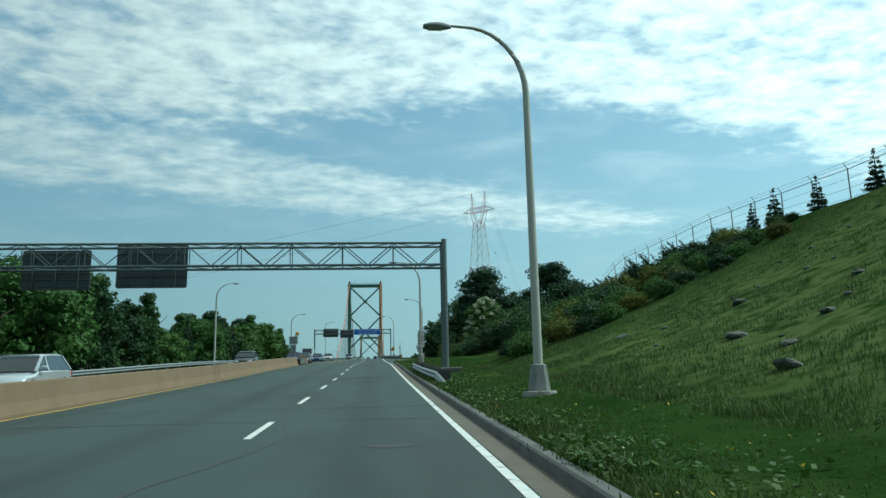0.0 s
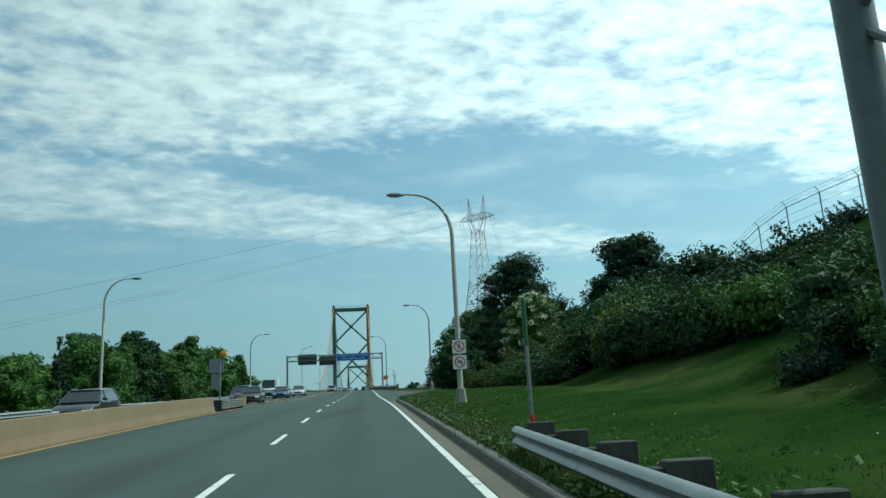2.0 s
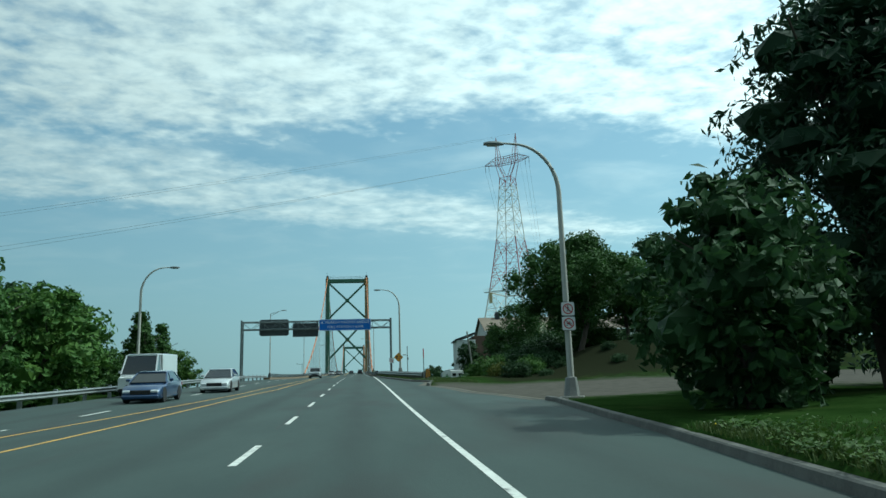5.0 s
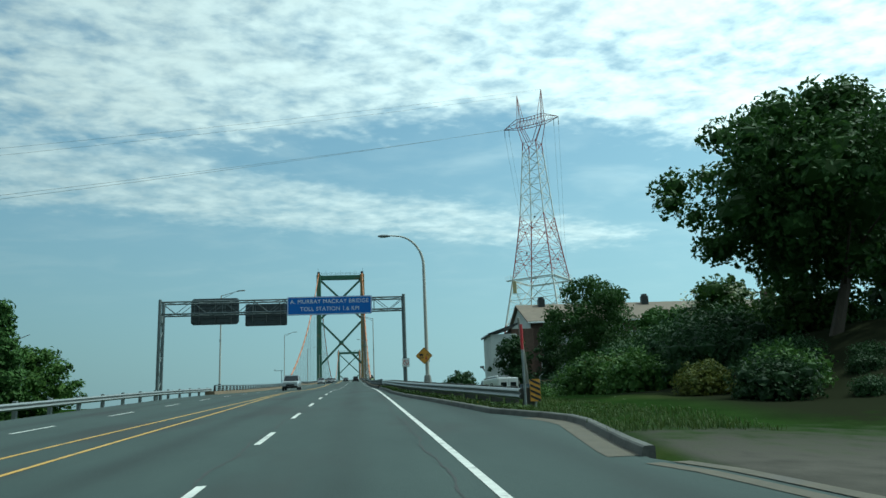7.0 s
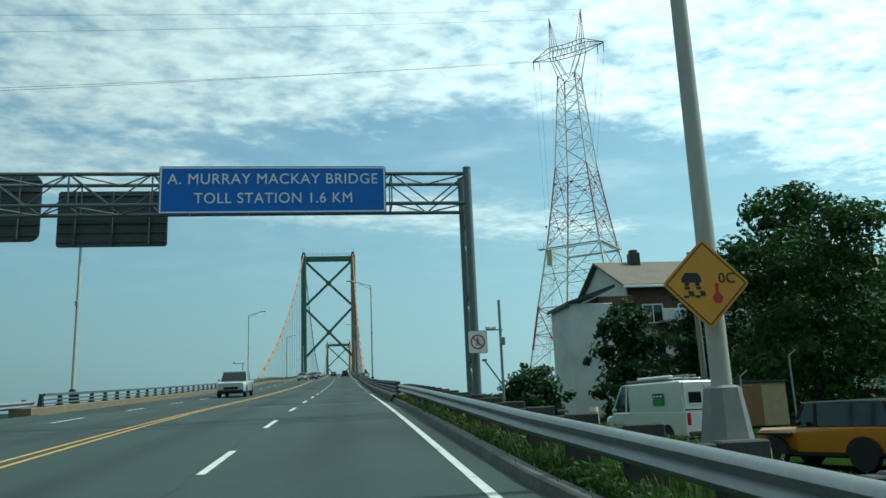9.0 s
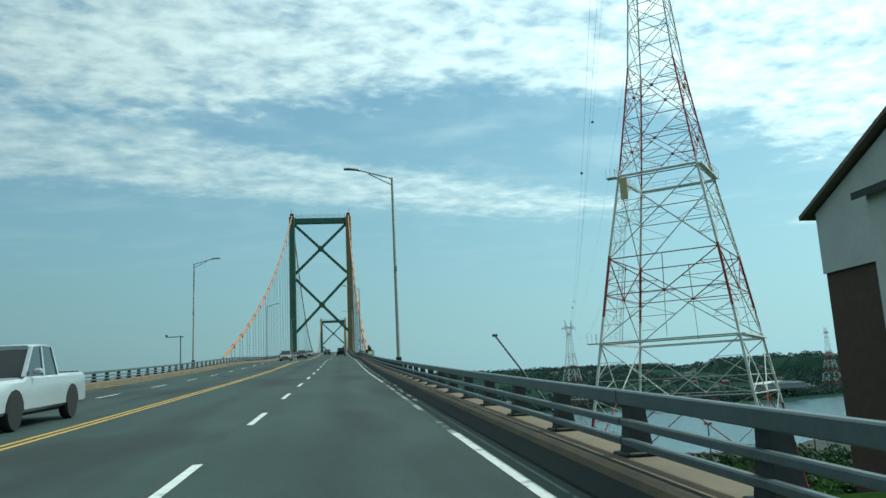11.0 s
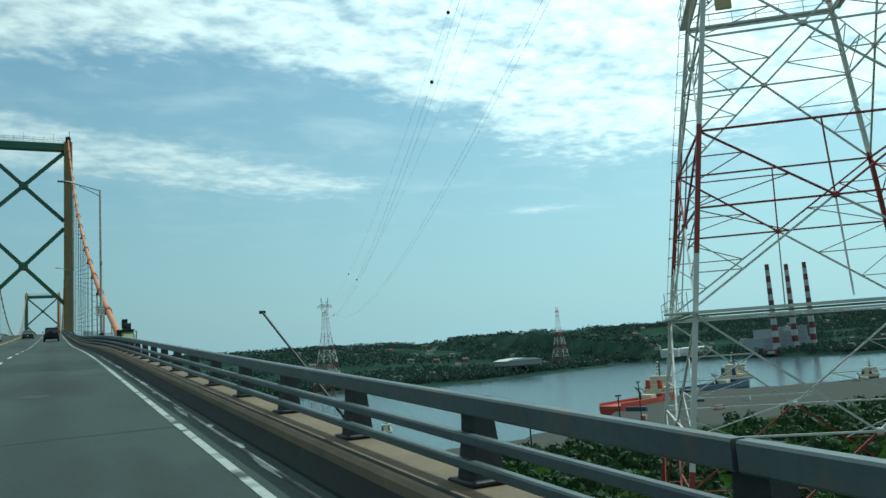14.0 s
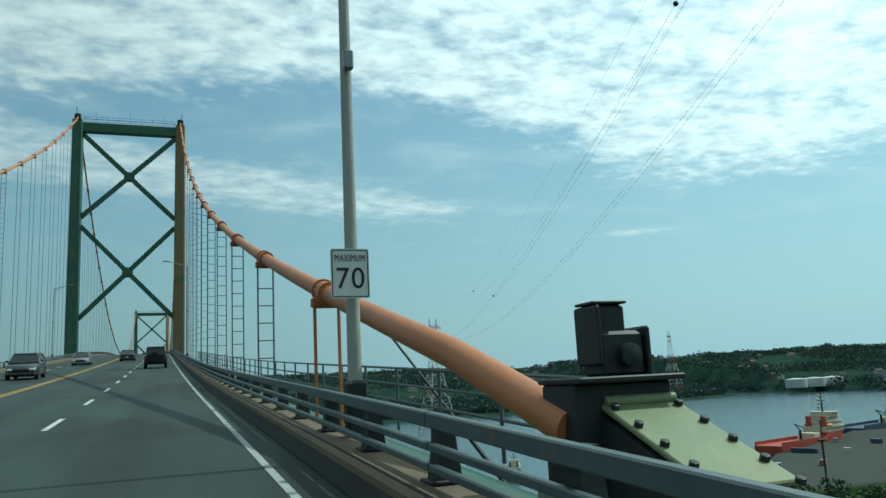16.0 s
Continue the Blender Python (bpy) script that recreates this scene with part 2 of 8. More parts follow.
M = dict(
    asphalt=mat("asphalt", (0.037, 0.06, 0.055), (0.023, 0.041, 0.038), 0.85, scale=0.6, fine=40, bump=0.3, spread=0.45, stretch=(1, 0.25, 1), spot=(0.025, 0.034, 0.032), spot_at=0.57, spot_scale=0.4),
    deck_asphalt=mat("deck_asphalt", (0.035, 0.058, 0.052), (0.018, 0.034, 0.03), 0.85, scale=0.6, fine=40, bump=0.3, spread=0.42, stretch=(1, 0.25, 1), spot=(0.0125, 0.02, 0.018), spot_at=0.56, spot_scale=0.42),
    patch=mat("asphalt_patch", (0.05, 0.055, 0.055), (0.038, 0.042, 0.042), 0.9, scale=2, fine=60),
    white_paint=mat("white_road_paint", (0.72, 0.72, 0.68), (0.5, 0.5, 0.47), 0.7, scale=5, fine=30, spot=(0.13, 0.135, 0.13), spot_at=0.63, spot_scale=3.0),
    yellow_paint=mat("yellow_road_paint", (0.62, 0.36, 0.07), (0.45, 0.26, 0.06), 0.7, scale=5, fine=30, spot=(0.15, 0.12, 0.07), spot_at=0.64, spot_scale=2.5),
    kerb=mat("kerb_concrete", (0.13, 0.128, 0.115), (0.06, 0.06, 0.056), 0.85, scale=2, fine=25, spot=(0.12, 0.12, 0.11), spot_at=0.58, spot_scale=1.2),
    kerb_dark=mat("dark_kerb", (0.024, 0.029, 0.028), (0.015, 0.019, 0.018), 0.9, scale=1.2, fine=20, spot=(0.05, 0.052, 0.047), spot_at=0.68, spot_scale=1.6),
    gutter=mat("gutter_concrete", (0.13, 0.11, 0.082), (0.085, 0.075, 0.058), 0.9, scale=1.5, fine=25, spot=(0.1, 0.09, 0.08), spot_scale=0.7),
    concrete=mat("concrete", (0.42, 0.41, 0.38), (0.3, 0.29, 0.27), 0.85, scale=1.2, fine=20, spot=(0.2, 0.19, 0.17), spot_scale=0.5),
    barrier=mat("barrier_concrete", (0.22, 0.15, 0.088), (0.165, 0.115, 0.068), 0.85, scale=0.8, fine=20, spot=(0.2, 0.14, 0.09), spot_scale=0.4),
    ledge=mat("ledge_concrete", (0.235, 0.17, 0.105), (0.135, 0.11, 0.08), 0.9, scale=1.4, fine=22, spot=(0.16, 0.12, 0.09), spot_scale=0.8),
    steel=mat("galvanised_steel", (0.3, 0.32, 0.32), (0.23, 0.25, 0.25), 0.45, 0.6, scale=2, fine=18, bump=0.05),
    rail=mat("rail_steel", (0.13, 0.165, 0.17), (0.085, 0.11, 0.118), 0.5, 0.3, scale=1.5, fine=14, bump=0.08, spot=(0.2, 0.15, 0.11), spot_at=0.66, spot_scale=2.0),
    post=mat("rail_post_steel", (0.04, 0.045, 0.047), (0.022, 0.026, 0.028), 0.6, 0.2, scale=3, fine=20, spot=(0.1, 0.06, 0.04), spot_at=0.62, spot_scale=3),
    pole=mat("pole_concrete", (0.47, 0.47, 0.43), (0.38, 0.38, 0.35), 0.75, scale=1.0, fine=16, bump=0.08, stretch=(1, 1, 0.3)),
    gantry=mat("gantry_steel", (0.17, 0.20, 0.20), (0.11, 0.135, 0.14), 0.5, 0.3, scale=2, fine=15, bump=0.06),
    green=mat("green_bridge_paint", (0.05, 0.15, 0.09), (0.032, 0.105, 0.066), 0.5, scale=0.5, fine=8, bump=0.05, spot=(0.16, 0.13, 0.05), spot_at=0.63, spot_scale=0.35),
    ochre=mat("ochre_primer", (0.3, 0.185, 0.06), (0.2, 0.14, 0.05), 0.55, scale=0.5, fine=8, bump=0.05, spot=(0.07, 0.13, 0.055), spot_at=0.62, spot_scale=0.3),
    cable=mat("orange_cable_paint", (0.55, 0.19, 0.065), (0.43, 0.15, 0.055), 0.55, scale=1.5, fine=14, bump=0.06, spot=(0.35, 0.2, 0.1), spot_at=0.66, spot_scale=1.5),
    dark=mat("dark_metal", (0.04, 0.045, 0.045), (0.025, 0.028, 0.03), 0.55, 0.3, fine=20, bump=0.06),
    black=mat("black_rubber", (0.018, 0.018, 0.018), (0.012, 0.012, 0.012), 0.8, fine=20),
    white_steel=mat("white_lattice_paint", (0.72, 0.72, 0.69), (0.58, 0.58, 0.55), 0.5, scale=0.6, fine=8, bump=0.03),
    red_steel=mat("red_lattice_paint", (0.33, 0.045, 0.035), (0.25, 0.04, 0.035), 0.5, scale=0.6, fine=8, bump=0.03),
    bark=mat("bark", (0.09, 0.07, 0.05), (0.045, 0.036, 0.028), 0.9, scale=3, fine=20, stretch=(1, 1, 0.2), bump=0.5),
    rock=mat("rock", (0.12, 0.125, 0.105), (0.045, 0.05, 0.042), 0.9, scale=2, fine=12, bump=0.5),
    plate=mat("pale_green_plate", (0.25, 0.29, 0.15), (0.19, 0.23, 0.12), 0.55, scale=1.2, fine=14, spot=(0.3, 0.24, 0.12), spot_at=0.66),
    sign_back=mat("sign_back_metal", (0.10, 0.115, 0.12), (0.075, 0.085, 0.09), 0.5, 0.4, scale=0.8, fine=10, bump=0.03),
    sign_blue=mat("blue_sign_sheet", (0.003, 0.14, 0.55), (0.003, 0.12, 0.48), 0.6, scale=0.7, fine=8, bump=0.0),
    sign_white=mat("white_sign_sheet", (0.82, 0.84, 0.83), (0.72, 0.74, 0.73), 0.5, scale=0.8, fine=8, bump=0.0),
    sign_orange=mat("orange_sign_sheet", (0.72, 0.33, 0.035), (0.62, 0.28, 0.035), 0.45, scale=0.8, fine=8, bump=0.0),
    sign_red=mat("red_sign_sheet", (0.5, 0.035, 0.04), (0.42, 0.03, 0.035), 0.45, bump=0.0),
    sign_black=mat("black_sign_ink", (0.02, 0.02, 0.022), (0.015, 0.015, 0.016), 0.5, bump=0.0),
)

def worn_lanes(m):
    """Oil streak along the middle of each lane and paler wheel tracks."""
    nt = m.node_tree
    N, L = nt.nodes.new, nt.links.new
    p = nt.nodes["Principled BSDF"]
    col = p.inputs["Base Color"].links[0].from_socket
    geo, sep = N("ShaderNodeNewGeometry"), N("ShaderNodeSeparateXYZ")
    L(geo.outputs["Position"], sep.inputs[0])
    n = N("ShaderNodeTexNoise")
    mp = N("ShaderNodeMapping")
    mp.inputs["Scale"].default_value = (0.9, 0.05, 1)
    L(geo.outputs["Position"], mp.inputs[0])
    L(mp.outputs[0], n.inputs["Vector"])
    n.inputs["Scale"].default_value, n.inputs["Detail"].default_value = 1.0, 5

    def op(kind, a, b=0.0):
        k = N("ShaderNodeMath")
        k.operation = kind
        for i, v in enumerate((a, b)):
            if isinstance(v, (int, float)):
                k.inputs[i].default_value = v
            else:
                L(v, k.inputs[i])
        return k.outputs[0]

    phase = op("MULTIPLY", op("ADD", sep.outputs[0], 0.22), 2 * math.pi / 3.6)
    streak = op("POWER", op("MAXIMUM", op("COSINE", phase), 0.0), 3.0)
    amount = op("MULTIPLY", streak, op("MULTIPLY", n.outputs[0], 0.95))
    k = N("ShaderNodeMix")
    k.data_type, k.blend_type = "RGBA", "MULTIPLY"
    L(amount, k.inputs["Factor"])
    L(col, k.inputs["A"])
    k.inputs["B"].default_value = (0.34, 0.36, 0.37, 1)
    L(k.outputs["Result"], p.inputs["Base Color"])


worn_lanes(M["asphalt"])
worn_lanes(M["deck_asphalt"])
LEAF = dict(
    maple=leaf_mat("maple_leaf", (0.034, 0.082, 0.019), (0.07, 0.145, 0.034)),
    dark=leaf_mat("dark_leaf", (0.02, 0.05, 0.018), (0.038, 0.082, 0.026)),
    spruce=leaf_mat("spruce_needle", (0.014, 0.038, 0.02), (0.03, 0.065, 0.03)),
    bush=leaf_mat("bush_leaf", (0.035, 0.09, 0.018), (0.08, 0.15, 0.03)),
    olive=leaf_mat("olive_bush_leaf", (0.07, 0.10, 0.02), (0.16, 0.17, 0.03)),
    blossom=leaf_mat("white_blossom", (0.5, 0.52, 0.36), (0.62, 0.62, 0.46)),
    grass=leaf_mat("grass_blade", (0.042, 0.078, 0.017), (0.088, 0.122, 0.032), 0.0),
    weed=leaf_mat("verge_weed", (0.03, 0.074, 0.013), (0.07, 0.122, 0.022), 0.0),
    flower=leaf_mat("yellow_flower", (0.5, 0.36, 0.02), (0.62, 0.48, 0.04), 0.0),
    savin=leaf_mat("olive_juniper_needle", (0.03, 0.06, 0.018), (0.105, 0.135, 0.034)),
)


# ---- building helpers ----
class Shape:
    """Collects verts and faces for one mesh."""

    def __init__(self):
        self.v, self.f = [], []

    def add(self, verts, faces):
        o = len(self.v)
        self.v += [tuple(p) for p in verts]
        self.f += [tuple(i + o for i in f) for f in faces]
        return self

    def box(self, c, s, m=None, taper=1.0):
        pts = []
        for z in (-1, 1):
            k = taper if z > 0 else 1.0
            for x, y in ((-1, -1), (1, -1), (1, 1), (-1, 1)):
                p = Vector((x * s[0] / 2 * k, y * s[1] / 2 * k, z * s[2] / 2))
                pts.append((m @ p if m else p) + Vector(c))
        return self.add(pts, [(3, 2, 1, 0), (4, 5, 6, 7), (0, 1, 5, 4), (1, 2, 6, 5), (2, 3, 7, 6), (3, 0, 4, 7)])

    def rbox(self, c, s, r=0.02):
        """A box with chamfered edges."""
        hx, hy, hz = (v / 2 for v in s)
        r = min(r, hx * 0.9, hy * 0.9, hz * 0.9)
        rings = []
        for z, k in ((-hz, r), (-hz + r, 0), (hz - r, 0), (hz, r)):
            x, y = hx - k, hy - k
            q = r * 0.7
            rings.append([(-x + q, -y, z), (x - q, -y, z), (x, -y + q, z), (x, y - q, z), (x - q, y, z), (-x + q, y, z), (-x, y - q, z), (-x, -y + q, z)])
        return self.loft([[Vector(p) + Vector(c) for p in ring] for ring in rings])

    def loft(self, rings, caps=True):
        n = len(rings[0])
        verts = [p for r in rings for p in r]
        faces = [(k * n + i, k * n + (i + 1) % n, (k + 1) * n + (i + 1) % n, (k + 1) * n + i) for k in range(len(rings) - 1) for i in range(n)]
        if caps:
            faces += [tuple(reversed(range(n))), tuple(range((len(rings) - 1) * n, len(rings) * n))]
        return self.add(verts, faces)

    def tube(self, pts, r, n=8, r2=None, caps=True):
        pts = [Vector(p) for p in pts]
        rings = []
        for k, p in enumerate(pts):
            d = (pts[min(k + 1, len(pts) - 1)] - pts[max(k - 1, 0)]).normalized()
            side = d.cross(Vector((0, 0, 1)) if abs(d.z) < 0.9 else Vector((0, 1, 0))).normalized()
            up = side.cross(d)
            rr = r if r2 is None else r + (r2 - r) * k / (len(pts) - 1)
            rings.append([p + rr * (math.cos(a) * side + math.sin(a) * up) for a in (2 * math.pi * (i + 0.5) / n for i in range(n))])
        return self.loft(rings, caps)

    def lathe(self, profile, n=16, m=None):
        rings = []
        for r, z in profile:
            ring = [Vector((r * math.cos(2 * math.pi * i / n), r * math.sin(2 * math.pi * i / n), z)) for i in range(n)]
            rings.append([m @ p for p in ring] if m else ring)
        return self.loft(rings)

    def prism(self, outline, lo, hi, axis=0):
        """An outline in the two other axes, pushed out from lo to hi."""
        def at(p, v):
            return {0: (v, p[0], p[1]), 1: (p[0], v, p[1]), 2: (p[0], p[1], v)}[axis]
        return self.loft([[at(p, lo) for p in outline], [at(p, hi) for p in outline]])

    def mesh(self, name, material, smooth=False):
        me = bpy.data.meshes.new(name)
        me.from_pydata(self.v, [], self.f)
        bm = bmesh.new()
        bm.from_mesh(me)
        bmesh.ops.recalc_face_normals(bm, faces=bm.faces)
        bm.to_mesh(me)
        bm.free()
        me.materials.append(material)
        if smooth:
            me.polygons.foreach_set("use_smooth", [True] * len(me.polygons))
            me.set_sharp_from_angle(angle=radians(40))
        return me


def part(name, shape, material, parent=None, label="", smooth=False, at=None):
    ob = new(name, shape.mesh(name, material, smooth) if isinstance(shape, Shape) else shape)
    if parent is not None:
        ob.parent = parent
    if at is not None:
        ob.matrix_basis = at
    if label:
        ob["label"] = label
    return ob


def thing(name, m, label, category, group="", kind=""):
    ob = new(name)
    ob.empty_display_size = 0.3
    ob.matrix_basis = m
    return tagged(ob, label, category, group, kind)


def member(name, p, q, r, material, parent, n=6, label=""):
    return part(name, Shape().tube([p, q], r, n), material, parent, label, smooth=n > 5)


# ---- the road's rise ----
KNOTS = [-2.85, -0.01, 2.71, 5.56, 8.0, 10.69, 13.2, 15.26, 17.48, 19.96, 21.99, 24.37, 26.91, 29.51, 32.11]


def zr(y):
    """Height of the road surface along the way; level with a crest at mid-span of the bridge."""
    if y < 0:
        return -0.01 + 0.069 * y
    if y > 480:
        d = min(y, 870) - 480
        return 29.51 + 0.064 * d - 0.064 * d * d / 390
    i = min(max(int((y + 40) // 40), 1), 12)
    f = (y + 40) / 40 - i
    a, b, c, d = KNOTS[i - 1:i + 3]
    return b + 0.5 * f * (c - a + f * (2 * a - 5 * b + 4 * c - d + f * (3 * (b - c) + d - a)))


def lerp_at(y, pts):
    return float(np.interp(y, [p[0] for p in pts], [p[1] for p in pts]))


def ribbon(name, left, right, y0, y1, material, dz=0.0, thick=0.0, step=4.0, kind="structure", label="", category="", cross=1, parent=None):
    """A strip along the road between two edges, given as numbers or as (y, x) stops."""
    lx = left if callable(left) else (lambda y: left if not isinstance(left, list) else lerp_at(y, left))
    rx = right if callable(right) else (lambda y: right if not isinstance(right, list) else lerp_at(y, right))
    n = max(1, math.ceil((y1 - y0) / step))
    s, rings = Shape(), []
    for k in range(n + 1):
        y = y0 + (y1 - y0) * k / n
        z = zr(y) + dz
        row = [(lx(y) + (rx(y) - lx(y)) * i / cross, y, z) for i in range(cross + 1)]
        if thick:
            row += [(x, yy, zz - thick) for x, yy, zz in reversed(row)]
        rings.append(row)
    if thick:
        s.loft(rings)
    else:
        m = cross + 1
        s.add([p for r in rings for p in r], [(k * m + i, k * m + i + 1, (k + 1) * m + i + 1, (k + 1) * m + i) for k in range(n) for i in range(cross)])
    ob = part(name, s, material, parent)
    if parent is None:
        tagged(ob, label, category, "", kind)
    return ob

# ---- ground, road, water ----
WATER = -22.0
BRIDGE = 214.0


def smooth(a, b, v):
    t = min(max((v - a) / (b - a), 0.0), 1.0)
    return t * t * (3 - 2 * t)


def kerb_x(y):
    """Foot of the right-hand kerb; it swings out round the side road's mouth."""
    return lerp_at(y, [(-100, 2.05), (87, 2.05), (90, 2.2), (93.8, 2.6), (97, 3.4), (104, 4.6), (113.3, 5.75), (127, 7.0), (133, 6.4), (137, 5.5), (143.5, 5.2), (148.3, 4.7), (150, 4.2), (150.8, 4.25), (153.9, 4.72), (157, 5.2), (158.4, 5.1), (160.3, 4.6), (162.3, 4.0), (171, 3.3), (180, 2.5), (188, 2.08), (214, 2.05), (1000, 2.05)])


def left_x(y):
    """Outer edge of the far carriageway."""
    return lerp_at(y, [(-100, -16.5), (60, -16.5), (100, -15.8), (165, -13.4), (214, -13.15), (1000, -13.15)])


def bank(x, y):
    """Rise of the right-hand bank over the road."""
    fall = 1 - smooth(84, 128, y)
    s = max(x - 6.8 - 3.4 * smooth(40, 92, y), 0) / (20.5 - 2.0 * smooth(40, 92, y))
    top = 9.2 - 0.012 * (y - 40)
    h = top * (min(s, 1.0) ** 1.25) * fall
    return h + 0.55 * smooth(3, 8, x) * fall


def far_shore(x):
    return lerp_at(x, [(-3500, 1150), (0, 1250), (380, 1230), (520, 1190), (700, 1290), (830, 1335), (860, 1350), (870, 1560), (940, 1560), (1000, 1240), (1010, 1000), (1300, 850), (4500, 600)])


def quay_edge(x):
    return lerp_at(x, [(-3500, 420), (-40, 430), (40, 470), (110, 560), (210, 585), (285, 638), (400, 700), (700, 560), (4500, -300)])


def ground_z(x, y):
    if y > 420:
        return low(x, y)
    n = noise.noise((x * 0.06, y * 0.06, 1.7))
    n2 = noise.noise((x * 0.35, y * 0.35, 4.2))
    road = zr(min(y, 260))
    if x < left_x(y) - 0.3:
        d = left_x(y) - x
        z = road - 0.2 - 0.9 * smooth(0, 8, d) - 3.0 * smooth(30, 120, d) + n * 0.5 * smooth(2, 10, d)
    elif x > kerb_x(y) + 0.2:
        d = x - kerb_x(y)
        z = road + 0.13 + bank(x, y) + (n * 0.35 + n2 * 0.10) * smooth(0.8, 6, d)
        z -= 0.17 * smooth(127, 131, y) * (1 - smooth(149, 153, y)) * (1 - smooth(2.5, 7, d))
        z += 2.9 * smooth(13, 24, x) * smooth(153, 165, y) * (1 - smooth(190, 210, y))
        z -= smooth(166, 205, y) * 2.1 * smooth(4.6, 9.0, x)
        if y > 120:
            z -= 6.0 * smooth(40, 160, x) * smooth(120, 200, y)
    else:
        return road - 0.25 if y < 232 else min(road - 0.25, low(x, y))
    if y > 420:
        return low(x, y)
    if y > 225:
        z = min(z, low(x, y) + 0.0)
    return z


def low(x, y):
    """Shore, quay, sea bed and the hills over the water."""
    n = noise.noise((x * 0.02, y * 0.02, 9.1))
    if y < far_shore(x) - 20:
        top = lerp_at(y, [(225, zr(225) - 2.6), (244, 11.0), (262, 5.0), (300, -5.0), (360, -13.0), (400, -18.8), (5000, -18.8)])
        top += n * 2.0 * smooth(235, 260, y) * (1 - smooth(380, 410, y))
        e = quay_edge(x) - y
        return top if e > 3 else (-26.0 if e < -1 else top + (-26.0 - top) * (3 - e) / 4)
    d = y - far_shore(x)
    hill = 60 + 10 * noise.noise((x * 0.0016, y * 0.0016, 3.3)) + 5 * noise.noise((x * 0.008, y * 0.008, 5.0))
    return WATER - 3 + 5.5 * smooth(-15, 8, d) + (hill + 22) * smooth(40, 1100, d) * (0.9 + 0.1 * n)


def steps(*spans):
    out = []
    for a, b, s in spans:
        out += list(np.arange(a, b, s))
    return out + [spans[-1][1]]


def ground_sheet():
    xs = steps((-4500, -800, 250), (-800, -120, 60), (-120, -30, 8), (-30, -18, 1.5), (-18, -10, 0.8), (-10, 1.6, 1.9), (1.6, 12, 0.42), (12, 34, 1.0), (34, 80, 4), (80, 300, 12), (300, 1100, 20), (1100, 2200, 50), (2200, 4500, 250))
    ys = steps((-900, -60, 60), (-60, 0, 6), (0, 110, 1.3), (110, 250, 2.0), (250, 420, 6), (420, 760, 12), (760, 1160, 40), (1160, 1700, 20), (1700, 2700, 50), (2700, 4800, 200))
    nx = len(xs)
    v = [(x, y, ground_z(x, y)) for y in ys for x in xs]
    f = [(j * nx + i, j * nx + i + 1, (j + 1) * nx + i + 1, (j + 1) * nx + i) for j in range(len(ys) - 1) for i in range(nx - 1)]
    me = bpy.data.meshes.new("ground")
    me.from_pydata([tuple(map(float, p)) for p in v], [], f)
    me.polygons.foreach_set("use_smooth", [True] * len(me.polygons))
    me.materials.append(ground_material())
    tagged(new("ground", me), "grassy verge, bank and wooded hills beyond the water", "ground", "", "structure")


